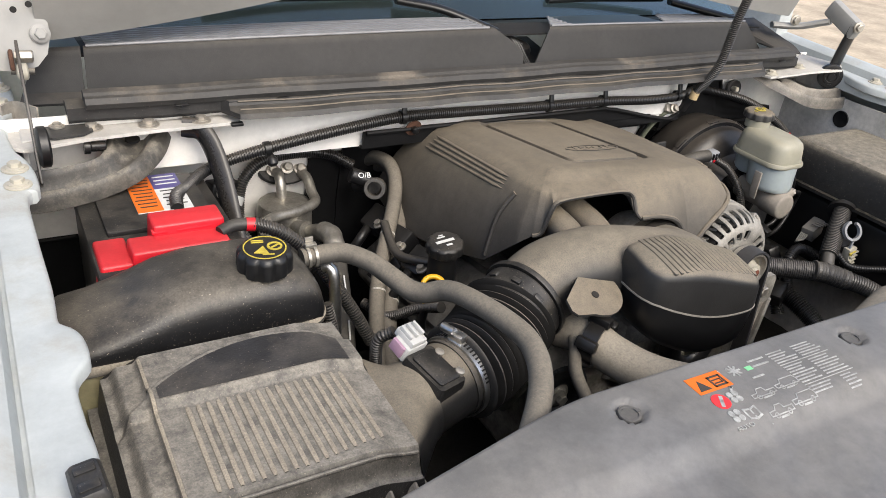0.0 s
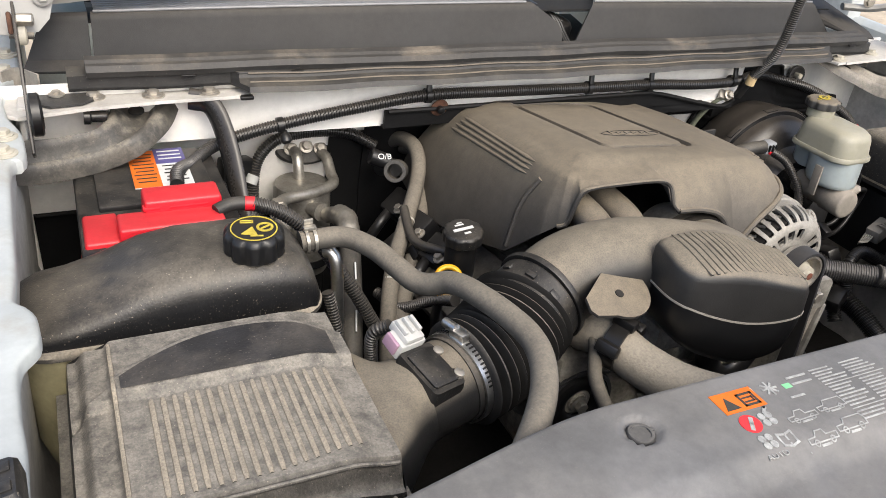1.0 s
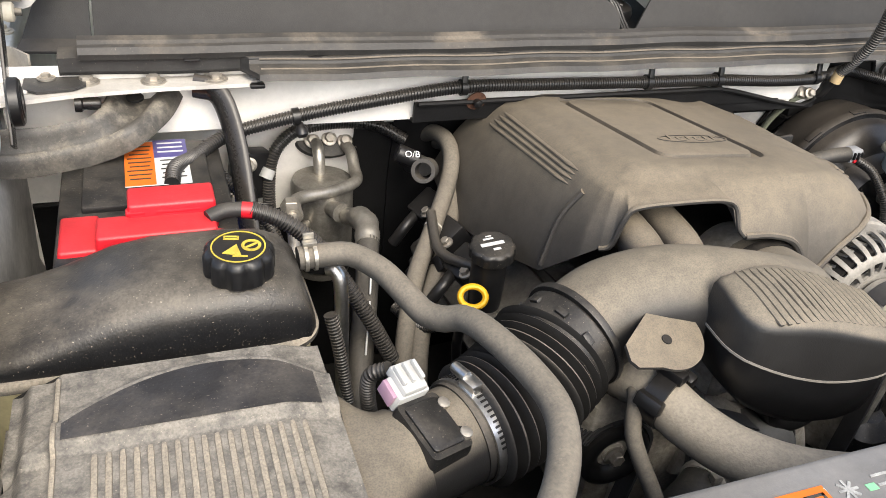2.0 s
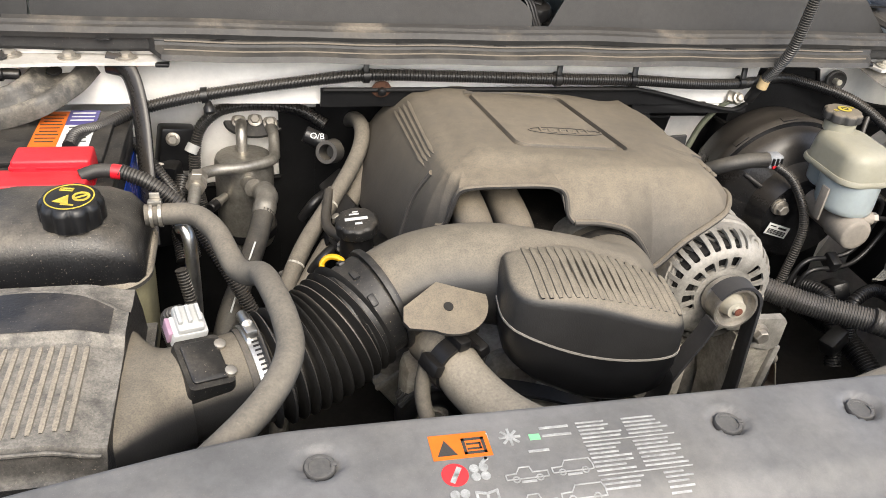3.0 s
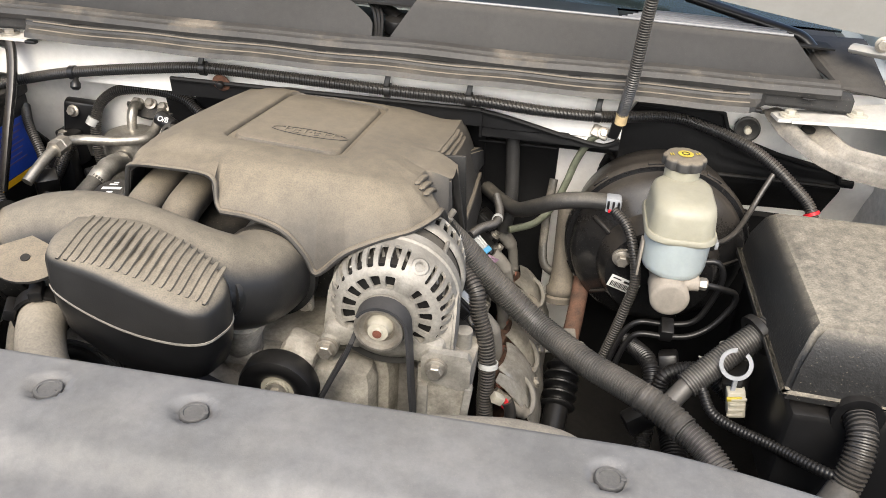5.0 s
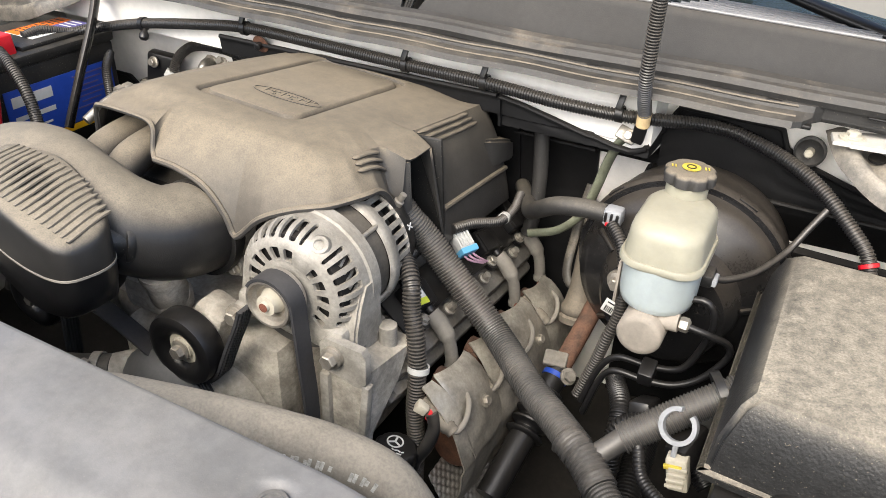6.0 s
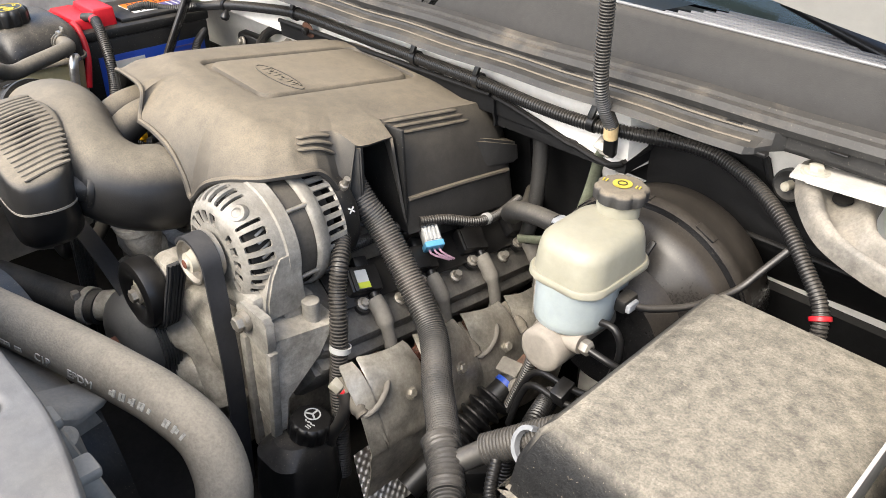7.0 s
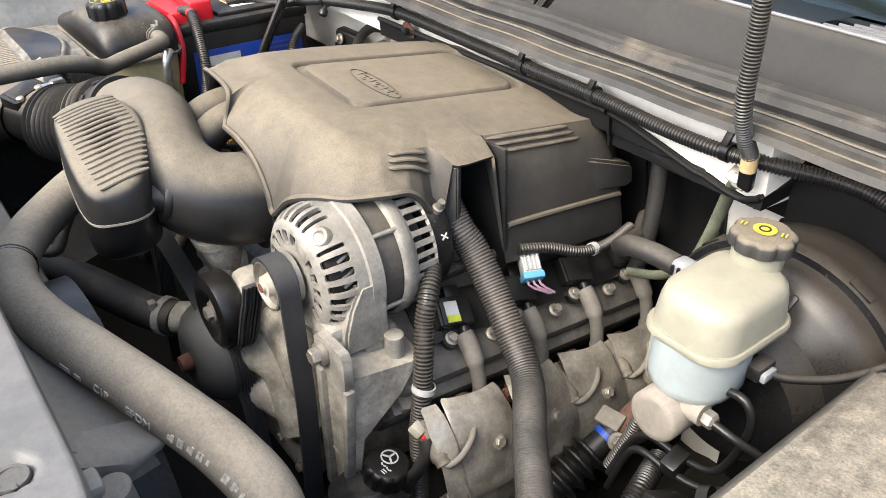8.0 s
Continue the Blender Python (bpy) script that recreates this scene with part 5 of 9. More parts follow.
FRONT = [((-0.212, 0.44, 1.115), (-0.232, 0.418, 1.05)), ((-0.208, 0.435, 1.116), (-0.222, 0.41, 1.058)), ((-0.2, 0.433, 1.118), (-0.212, 0.406, 1.1)), ((-0.185, 0.432, 1.12), (-0.198, 0.402, 1.112)), ((-0.14, 0.43, 1.122), (-0.14, 0.395, 1.117)),
         ((-0.1, 0.428, 1.124), (-0.096, 0.387, 1.119)), ((-0.09, 0.427, 1.124), (-0.08, 0.382, 1.112)), ((-0.085, 0.427, 1.124), (-0.075, 0.372, 1.088)), ((-0.075, 0.427, 1.124), (-0.068, 0.366, 1.079)), ((-0.03, 0.426, 1.124), (-0.028, 0.366, 1.076)),
         ((0.01, 0.426, 1.123), (0.012, 0.366, 1.062)), ((0.035, 0.426, 1.122), (0.04, 0.366, 1.03)), ((0.05, 0.426, 1.12), (0.053, 0.364, 1.006)), ((0.06, 0.426, 1.12), (0.066, 0.364, 1.012)), ((0.08, 0.43, 1.118), (0.095, 0.368, 1.04)),
         ((0.115, 0.437, 1.113), (0.135, 0.38, 1.058)), ((0.14, 0.448, 1.107), (0.172, 0.405, 1.063)), ((0.158, 0.47, 1.1), (0.196, 0.442, 1.066)), ((0.162, 0.49, 1.1), (0.2, 0.474, 1.06)), ((0.164, 0.505, 1.097), (0.203, 0.495, 1.035)), ((0.167, 0.517, 1.095), (0.205, 0.512, 0.985))]
RIGHT = [((0.168, 0.526, 1.0935), (0.2, 0.536, 1.079)), ((0.168, 0.535, 1.0935), (0.204, 0.541, 1.0775)), ((0.167, 0.552, 1.093), (0.2045, 0.556, 1.0755)), ((0.166, 0.58, 1.092), (0.2035, 0.58, 1.0745)), ((0.166, 0.596, 1.091), (0.2025, 0.597, 1.0735)), ((0.17, 0.604, 1.0885), (0.2025, 0.6, 1.072)), ((0.172, 0.606, 1.088), (0.226, 0.608, 0.922)), ((0.18, 0.7, 1.078), (0.226, 0.72, 0.905)), ((0.18, 0.8, 1.064), (0.222, 0.85, 0.886)), ((0.165, 0.84, 1.055), (0.18, 0.885, 0.93))]
BACK = [((0.05, 0.845, 1.065), (0.05, 0.9, 0.98)), ((-0.1, 0.84, 1.072), (-0.1, 0.9, 0.985))]
ringpts = LEFT + FRONT + RIGHT + BACK


def dense(seq, n, closed=False):
    """Even linear resampling of (shoulder, edge) pairs."""
    out = []
    m = len(seq)
    for i in range(m if closed else m - 1):
        a, b = seq[i], seq[(i + 1) % m]
        for k in range(n):
            t = k / n
            out.append((V(a[0]).lerp(V(b[0]), t), V(a[1]).lerp(V(b[1]), t)))
    if not closed:
        out.append((V(seq[-1][0]), V(seq[-1][1])))
    return out


loop = dense(ringpts, 7, True)
soft = []
for i in range(len(ringpts)):
    a = 0.14 if len(LEFT) + len(FRONT) - 4 <= i < len(LEFT) + len(FRONT) + 6 else 0.42
    soft += [a] * 7
bm = bmesh.new()
levels = []
for k in range(9):
    t = k / 8
    lp = []
    for (s, e), mix in zip(loop, soft):
        d = e - s
        # round shoulder: run out first, then fall
        h = math.sin(t * math.pi / 2) ** 0.9
        q = 1 - math.cos(t * math.pi / 2)
        p = s + V((d.x, d.y, 0)) * (h * mix + t * (1 - mix)) + V((0, 0, d.z)) * (q * mix + t * (1 - mix))
        lp.append(p)
    levels.append(lp)
rings(bm, levels, False, False)


def top_z(x, y):
    """The crown's plane, which falls towards the firewall and the driver's side."""
    return 1.121 - 0.065 * (x + 0.026) - 0.13 * (y - 0.493)


# crown: from the shoulder ring to the panel's outline, down into its groove and up to the panel
PX0, PX1, PY0, PY1, PR = -0.118, 0.059, 0.488, 0.79, 0.022
cx, cy = -0.03, 0.63


def in_panel(x, y, g):
    """Whether (x, y) lies within the rounded outline, set in by g."""
    dx = max(PX0 + g + PR - x, 0, x - (PX1 - g - PR))
    dy = max(PY0 + g + PR - y, 0, y - (PY1 - g - PR))
    return dx * dx + dy * dy < PR * PR


def outline(s, g):
    d = V((s.x - cx, s.y - cy, 0))
    lo, hi = 0.0, 1.0
    for _ in range(24):
        m_ = (lo + hi) / 2
        if in_panel(cx + d.x * m_, cy + d.y * m_, g):
            lo = m_
        else:
            hi = m_
    return cx + d.x * lo, cy + d.y * lo


inner = []
for k in range(1, 9):
    t = k / 8
    lp = []
    for s, e in loop:
        ox, oy = outline(s, -0.001)
        x, y = s.x + (ox - s.x) * t, s.y + (oy - s.y) * t
        w = sstep(0, 0.6, t)
        lp.append(V((x, y, s.z * (1 - w) + top_z(x, y) * w)))
    inner.append(lp)
for g, h in ((0.001, -0.001), (0.003, -0.0065), (0.011, -0.0065), (0.0135, -0.001), (0.016, 0.0)):
    inner.append([V((x, y, top_z(x, y) + h)) for x, y in (outline(s, g) for s, e in loop)])
for t in (0.25, 0.6, 0.9):
    lp = []
    for s, e in loop:
        x, y = outline(s, 0.016)
        x, y = x + (cx - x) * t, y + (cy - y) * t
        lp.append(V((x, y, top_z(x, y))))
    inner.append(lp)
rings(bm, [levels[0]] + inner, False, True)
bmesh.ops.remove_doubles(bm, verts=bm.verts, dist=1e-5)
shell = part("shell", bm, COVER_PLASTIC, ec, sharp=42)
thicken(shell, 0.004)


# oval emblem with plain lettering shapes
ex, ey = -0.013, 0.566


def on_crown(x, y, h):
    return V((x, y, top_z(x, y) + h))


bm = bmesh.new()
rings(bm, [[on_crown(ex + 0.058 * w * math.cos(2 * math.pi * i / 48), ey + 0.017 * w ** 2 * math.sin(2 * math.pi * i / 48), h) for i in range(48)] for w, h in ((1.0, 0.0), (1.0, 0.0012), (0.95, 0.0012), (0.95, 0.0))], False, False)
part("emblem_ring", bm, COVER_PLASTIC, ec)
bm = bmesh.new()
for k in range(6):
    x = ex - 0.037 + 0.0148 * k
    hgt = 0.008 + (0.003 if k in (0, 5) else 0)
    for dx, dy, w, h in ((0, 0, 0.003, hgt * 2), (0.005, 0.005, 0.007, 0.003)) if k % 2 == 0 else ((0.002, hgt * 0.7, 0.01, 0.003), (0.002, -hgt * 0.7, 0.01, 0.003), (-0.002, 0, 0.003, hgt * 1.6)):
        box(bm, on_crown(x + dx, ey + dy, 0.0002), (w, h, 0.0018), 0.0005)
part("emblem_bars", bm, COVER_PLASTIC, ec)


def skirt_pt(seq, i, t):
    s, e = V(seq[i][0]), V(seq[i][1])
    d = e - s
    h = math.sin(t * math.pi / 2) ** 0.9
    q = 1 - math.cos(t * math.pi / 2)
    r = 0.42
    return s + V((d.x, d.y, 0)) * (h * r + t * (1 - r)) + V((0, 0, d.z)) * (q * r + t * (1 - r))


# long ribs on the shoulders
for k in range(4):
    t = 0.1 + 0.055 * k
    bm = bmesh.new()
    a, b, c = skirt_pt(LEFT, 0, t), skirt_pt(LEFT, 1, t), skirt_pt(LEFT, 2, t)
    sweep(bm, [a.lerp(b, 0.5).lerp(skirt_pt(LEFT, 3, t), w) for w in span(0, 0.93, 12)], lambda i, s: 0.0046 * min(1, 0.3 + 8 * (1 - s), 0.3 + 8 * s), 10, 0.6)
    part("rib", bm, COVER_PLASTIC, ec)
for k in range(3):
    t = 0.04 + 0.07 * k
    bm = bmesh.new()
    a, b, c = skirt_pt(RIGHT, 6, t), skirt_pt(RIGHT, 7, t), skirt_pt(RIGHT, 8, t)
    sweep(bm, [a.lerp(b, w) for w in span(0.02 + 0.08 * k, 1, 10)] + [b.lerp(c, w) for w in span(0.1, 0.45 + 0.06 * k, 6)], lambda i, s: 0.0046 * min(1, 0.3 + 8 * (1 - s), 0.3 + 8 * s), 10, 0.6)
    part("rib", bm, COVER_PLASTIC, ec)
for k in range(3):
    bm = bmesh.new()
    t = 0.1 + 0.16 * k
    sweep(bm, spline([skirt_pt(FRONT, 17, t).lerp(skirt_pt(FRONT, 18, t), 0.1), skirt_pt(FRONT, 18, t).lerp(skirt_pt(FRONT, 19, t), 0.4), skirt_pt(FRONT, 20, t * 0.8)], 0.003), lambda i, s: 0.0046 * min(1, 0.3 + 8 * (1 - s), 0.3 + 8 * s), 10, 0.6)
    part("rib", bm, COVER_PLASTIC, ec)
# column and inner cheek of the outlet for the harness
bm = bmesh.new()
rings(bm, [[V(p) for p in q] for q in (
    [(0.19, 0.51, 0.961), (0.2125, 0.536, 0.957), (0.2065, 0.547, 0.958), (0.184, 0.526, 0.962)],
    [(0.177, 0.511, 1.02), (0.208, 0.5385, 1.018), (0.202, 0.549, 1.018), (0.172, 0.525, 1.02)],
    [(0.16, 0.513, 1.083), (0.2035, 0.541, 1.0745), (0.1975, 0.552, 1.0755), (0.156, 0.528, 1.085)])])
bmesh.ops.bevel(bm, geom=list(bm.edges), offset=0.0022, segments=2, affect="EDGES")
part("outlet_column", bm, COVER_PLASTIC, ec)
bm = bmesh.new()
box(bm, (0.17, 0.61, 1.0), (0.098, 0.006, 0.16), 0.002, (0, -4, 0))
part("outlet_cheek", bm, BLACK_PLASTIC, ec)
# rolled lip round the front openings
bm = bmesh.new()
sweep(bm, spline([V(e) for s, e in FRONT[8:]], 0.006), 0.0045, 8)
part("lip", bm, COVER_PLASTIC, ec)
bm = bmesh.new()
sweep(bm, spline([V(e) for s, e in FRONT[:9]], 0.006), 0.0035, 8)
part("lip", bm, COVER_PLASTIC, ec)
bm = bmesh.new()
sweep(bm, spline([skirt_pt(LEFT, 3, 0.25).lerp(skirt_pt(LEFT, 4, 0.25), 0.3), skirt_pt(LEFT, 3, 0.55), skirt_pt(LEFT, 3, 0.95)], 0.01), 0.006, 8, 0.7)
part("rib", bm, COVER_PLASTIC, ec)
bm = bmesh.new()
sweep(bm, spline([skirt_pt(RIGHT, 6, 0.74) + V((0.001, 0.006, 0)), skirt_pt(RIGHT, 7, 0.72), skirt_pt(RIGHT, 8, 0.72)], 0.02), 0.005, 8, 0.8)
part("rib", bm, COVER_PLASTIC, ec)

bm = bmesh.new()
rings(bm, [[V((x0, y, z0)), V((x1, y, z0)), V((x1 - 0.004, y, z1)), V((x0, y, z1))] for y, x0, x1, z0, z1 in ((0.76, 0.17, 0.2, 0.97, 1.02), (0.79, 0.175, 0.213, 0.965, 1.014), (0.855, 0.185, 0.221, 0.957, 0.992), (0.862, 0.188, 0.218, 0.96, 0.988))])
bmesh.ops.bevel(bm, geom=list(bm.edges), offset=0.004, segments=2, affect="EDGES")
part("rear_ear", bm, COVER_PLASTIC, ec)

# ---- intake manifold under the cover ----
im = thing("intake_manifold", (-0.03, 0.6, 0.9), "dusty black intake manifold with curved runners", "manifold")
bm = bmesh.new()
box(bm, (-0.03, 0.62, 0.97), (0.3, 0.42, 0.1), 0.03)
part("plenum", bm, BLACK_PLASTIC, im)
for x in (-0.187, -0.135):
    bm = bmesh.new()
    hose(bm, [(x, 0.345, 1.02), (x, 0.38, 1.052), (x, 0.43, 1.062), (x, 0.52, 1.064), (x, 0.62, 1.058)], 0.0245, 22)
    part("runner", bm, COVER_PLASTIC, im)
tb = thing("throttle_body", (-0.01, 0.42, 0.93), "cast aluminium throttle body behind the intake duct", "throttle body")
bm = bmesh.new()
lathe(bm, [(0.055, 0), (0.06, 0.005), (0.06, 0.05), (0.05, 0.07)], axis((-0.012, 0.385, 0.993), (0, 1, -0.03)), 40)
part("housing", bm, DIRTY_ALU, tb)
bm = bmesh.new()
box(bm, (0.033, 0.385, 0.945), (0.022, 0.012, 0.03), 0.004)
box(bm, (0.03, 0.385, 1.035), (0.022, 0.012, 0.03), 0.004)
part("ear", bm, ALU, tb)
for z in (0.941, 1.038):
    bm = bmesh.new()
    bolt(bm, (0.033, 0.379, z), (0, -1, 0), 0.0065, 0.008)
    part("bolt", bm, STEEL, tb)

# ---- resonator box ----
rs = thing("intake_resonator", (-0.09, 0.21, 1.0), "dusty black resonator box with ribbed top on the intake duct", "resonator")


def res_loop(z_of, grow, n=8):
    """Outline of the box in plan, swept from the left rear round the front to the right tip."""
    corners = [(-0.198, 0.262, 0.018), (-0.202, 0.205, 0.02), (-0.168, 0.18, 0.03), (-0.03, 0.166, 0.03), (0.002, 0.193, 0.022), (-0.003, 0.233, 0.02), (-0.06, 0.262, 0.03), (-0.12, 0.275, 0.02)]
    cxx = sum(c[0] for c in corners) / len(corners)
    cyy = sum(c[1] for c in corners) / len(corners)
    pts = [V((cxx + (c[0] - cxx) * grow, cyy + (c[1] - cyy) * grow, 0)) for c in corners]
    sm = spline(pts + [pts[0]], 0.008)[:-1]
    k = 64
    return [V((sm[int(i * len(sm) / k)].x, sm[int(i * len(sm) / k)].y, z_of(sm[int(i * len(sm) / k)].x, sm[int(i * len(sm) / k)].y))) for i in range(k)]


def res_top(x, y):
    a, b = x + 0.125, 0.232 - y
    return 1.115 - 0.15 * (a + math.sqrt(a * a + 0.0006)) - 0.12 * (b + math.sqrt(b * b + 0.0003))


def res_seam(x, y):
    return 1.056 - 0.18 * max(0, x + 0.19) - 0.012 * math.sin((x + 0.19) * 18)


bm = bmesh.new()
rings(bm, [res_loop(lambda x, y: res_seam(x, y), 1.0), res_loop(lambda x, y: res_top(x, y) - 0.012, 0.99), res_loop(lambda x, y: res_top(x, y) - 0.004, 0.95), res_loop(lambda x, y: res_top(x, y), 0.86), res_loop(lambda x, y: res_top(x, y), 0.5)])
part("upper_shell", bm, DUCT_PLASTIC, rs, sharp=50)
bm = bmesh.new()
rings(bm, [res_loop(lambda x, y: res_seam(x, y) - 0.06 - 0.12 * min(0.09, x + 0.19) + 0.2 * max(0, x + 0.06), 0.72), res_loop(lambda x, y: res_seam(x, y) - 0.048 - 0.12 * min(0.09, x + 0.19) + 0.2 * max(0, x + 0.06), 0.92), res_loop(lambda x, y: res_seam(x, y) - 0.02, 0.985), res_loop(lambda x, y: res_seam(x, y) - 0.002, 0.99)])
part("lower_shell", bm, CLEAN_BLACK, rs, sharp=50)
bm = bmesh.new()
rings(bm, [res_loop(lambda x, y: res_seam(x, y) - 0.0018, 0.985), res_loop(lambda x, y: res_seam(x, y) - 0.0018, 1.008), res_loop(lambda x, y: res_seam(x, y) + 0.001, 1.008), res_loop(lambda x, y: res_seam(x, y) + 0.001, 0.985)], False, False)
part("seam", bm, DUSTY_SHROUD, rs)
for k in range(18):
    x = -0.174 + 0.0096 * k
    ya = 0.262 - 0.34 * max(0, x + 0.065)
    yb = 0.184 + 0.05 * max(0, -0.17 - x)
    bm = bmesh.new()
    sweep(bm, [V((x, y, res_top(x, y) - 0.0004)) for y in span(yb, ya, 14)], lambda i, s: 0.0037 * min(1, 0.6 + 5 * s, 0.6 + 5 * (1 - s)), 8, 0.6)
    part("rib", bm, DUCT_PLASTIC, rs)
bm = bmesh.new()
hose(bm, [(-0.045, 0.232, 1.035), (-0.03, 0.252, 1.03), (-0.014, 0.28, 1.022)], 0.023, 24)
part("neck", bm, BLACK_PLASTIC, rs)
bm = bmesh.new()
lathe(bm, [(0.022, -0.005), (0.028, -0.004), (0.029, 0.0), (0.028, 0.004), (0.022, 0.005)], axis((-0.023, 0.265, 1.0265), (0.45, 0.85, -0.2)), 32, False, False)
part("neck_ring", bm, BLACK_PLASTIC, rs)

# ---- radiator hose and thermostat ----
HOSE_PRINT = mat("faded white hose print", (0.4, 0.38, 0.33), 0.7, vary=0.35, scale=200, bump=0.0)
rh = thing("radiator_hose", (0.05, 0.15, 0.95), "thick grey dusty rubber upper radiator hose", "hose")
bm = bmesh.new()
hose(bm, [(-0.262, 0.285, 0.975), (-0.25, 0.245, 0.985), (-0.232, 0.2, 0.975), (-0.2, 0.155, 0.966), (-0.15, 0.113, 0.965), (-0.08, 0.08, 0.972), (0.0, 0.069, 0.979), (0.08, 0.078, 0.982), (0.16, 0.101, 0.981), (0.235, 0.125, 0.976), (0.29, 0.144, 0.968), (0.345, 0.163, 0.955), (0.4, 0.175, 0.93), (0.44, 0.16, 0.885), (0.43, 0.11, 0.845), (0.4, 0.06, 0.82)], 0.028, 28)
part("tube", bm, HOSE, rh)
bm = bmesh.new()
hc = axis((-0.246, 0.23, 0.985), (0.35, -0.75, -0.05))
lathe(bm, [(0.0285, -0.011), (0.033, -0.011), (0.033, 0.011), (0.0285, 0.011)], hc, 36, False, False)
for a in (90, 20, 160):
    box(bm, (0, 0, 0), (0.014, 0.016, 0.03), 0.003, m=hc @ pose(0, 0, 0, 0, 0, a) @ pose(0.035, 0, 0))
part("hose_clamp", bm, CLEAN_BLACK, rh)
HOSE_LINE = spline([(0.0, 0.069, 0.979), (0.08, 0.078, 0.982), (0.16, 0.101, 0.981), (0.235, 0.125, 0.976), (0.29, 0.144, 0.968), (0.345, 0.163, 0.955), (0.4, 0.175, 0.93), (0.44, 0.16, 0.885)], 0.004)


def on_hose(x, a):
    """A pose on the hose's skin over x, turned by a degrees about it, with x along the hose."""
    i = min(range(1, len(HOSE_LINE) - 1), key=lambda q: abs(HOSE_LINE[q].x - x))
    t = (HOSE_LINE[i + 1] - HOSE_LINE[i - 1]).normalized()
    u = t.cross(V((0, 0, 1))).normalized()
    n = u * math.cos(radians(a)) + u.cross(t) * math.sin(radians(a))
    y = n.cross(t)
    p = HOSE_LINE[i] + n * 0.0283
    return Matrix(((t.x, y.x, n.x, p.x), (t.y, y.y, n.y, p.y), (t.z, y.z, n.z, p.z), (0, 0, 0, 1)))


for x_ in (-0.074, -0.067):
    bm = bmesh.new()
    lathe(bm, [(0.0275, -0.0012), (0.0288, -0.0012), (0.0288, 0.0012), (0.0275, 0.0012)], axis((x_, 0.0785 - 0.2 * (x_ + 0.074), 0.9725), (0.95, -0.28, 0.08)), 36, False, False)
    part("black_line", bm, CLEAN_BLACK, rh)
for x_, word in ((0.215, "C1P"), (0.262, "EPDM")):
    letters("hose_print", word, on_hose(x_, 4), 0.0135, HOSE_PRINT, rh, 0.0006)
for x_, w_ in ((0.155, 0.008), (0.166, 0.006), (0.178, 0.01)):
    bm = bmesh.new()
    box(bm, (0, 0, 0), (w_, 0.005, 0.0012), 0, m=on_hose(x_, 0))
    part("print_bar", bm, HOSE_PRINT, rh)
for k in range(14):
    bm = bmesh.new()
    box(bm, (0, 0, 0), (0.0034, 0.0085 if k % 4 else 0.005, 0.0011), 0, m=on_hose(0.3 + 0.0056 * k + (0.012 if k > 8 else 0), 14 + 1.4 * k))
    part("print_bar", bm, HOSE_PRINT, rh)
bp = thing("bypass_hose", (-0.28, 0.2, 0.9), "thin dusty rubber hose beside the radiator hose", "hose")
bm = bmesh.new()
hose(bm, [(-0.262, 0.268, 0.985), (-0.274, 0.238, 0.985), (-0.282, 0.215, 0.95), (-0.268, 0.175, 0.9), (-0.262, 0.155, 0.87), (-0.29, 0.13, 0.87), (-0.36, 0.1, 0.885), (-0.42, 0.06, 0.89)], 0.0092, 14)
part("tube", bm, HOSE_DARK, bp)
tbk = thing("duct_bracket", (-0.255, 0.245, 1.02), "grey dusty bracket tab with a dark disc as its hole", "bracket")
bm = bmesh.new()
tab = [(-0.05, -0.008), (-0.052, -0.026), (-0.046, -0.034)] + [(0.001 + 0.0455 * math.cos(radians(a)), 0.003 + 0.0435 * math.sin(radians(a))) for a in span(-116, 66, 22)] + [(0.012, 0.045)]
plate(bm, tab, pose(-0.257, 0.245, 1.056, 20, 6, 0), 0.004)
part("tab", bm, COVER_PLASTIC, tbk)
# The tab is not pierced; a near-black disc paints the hole's shade.
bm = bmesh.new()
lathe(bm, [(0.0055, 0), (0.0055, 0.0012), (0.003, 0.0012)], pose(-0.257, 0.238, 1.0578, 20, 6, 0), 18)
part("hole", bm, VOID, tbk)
bm = bmesh.new()
box(bm, (-0.24, 0.275, 1.03), (0.02, 0.03, 0.05), 0.004)
part("post", bm, BLACK_PLASTIC, tbk)

# ---- engine block and accessories ----
eb = thing("engine_block", (0, 0.6, 0.5), "grimy cast aluminium engine block and heads", "engine")
bm = bmesh.new()
box(bm, (-0.02, 0.62, 0.72), (0.36, 0.5, 0.3), 0.03)
part("block", bm, DIRTY_ALU, eb)
for s, cx0 in ((-1, -0.02), (1, -0.02)):
    bm = bmesh.new()
    box(bm, (0, 0, 0), (0.17, 0.48, 0.11), 0.012, m=pose(cx0 + s * 0.19, 0.645, 0.781, -6.85, 0, 0) @ pose(0, 0, 0, 0, s * 37, 0))
    part("cylinder_head", bm, GRIMY_HEAD, eb)
    bm = bmesh.new()
    box(bm, (0, 0, 0), (0.135, 0.47, 0.055), 0.014, m=pose(cx0 + s * 0.223, 0.645, 0.826, -6.85, 0, 0) @ pose(0, 0, 0, 0, s * 37, 0))
    part("valve_cover", bm, GRIMY_HEAD, eb)
    bm = bmesh.new()
    box(bm, (0, 0, 0), (0.15, 0.485, 0.006), 0.002, m=pose(cx0 + s * 0.221, 0.645, 0.809, -6.85, 0, 0) @ pose(0, 0, 0, 0, s * 37, 0))
    part("cover_flange", bm, GRIMY_HEAD, eb)
bm = bmesh.new()
box(bm, (-0.01, 0.355, 0.74), (0.3, 0.06, 0.28), 0.025)
part("front_cover", bm, DIRTY_ALU, eb)
bm = bmesh.new()
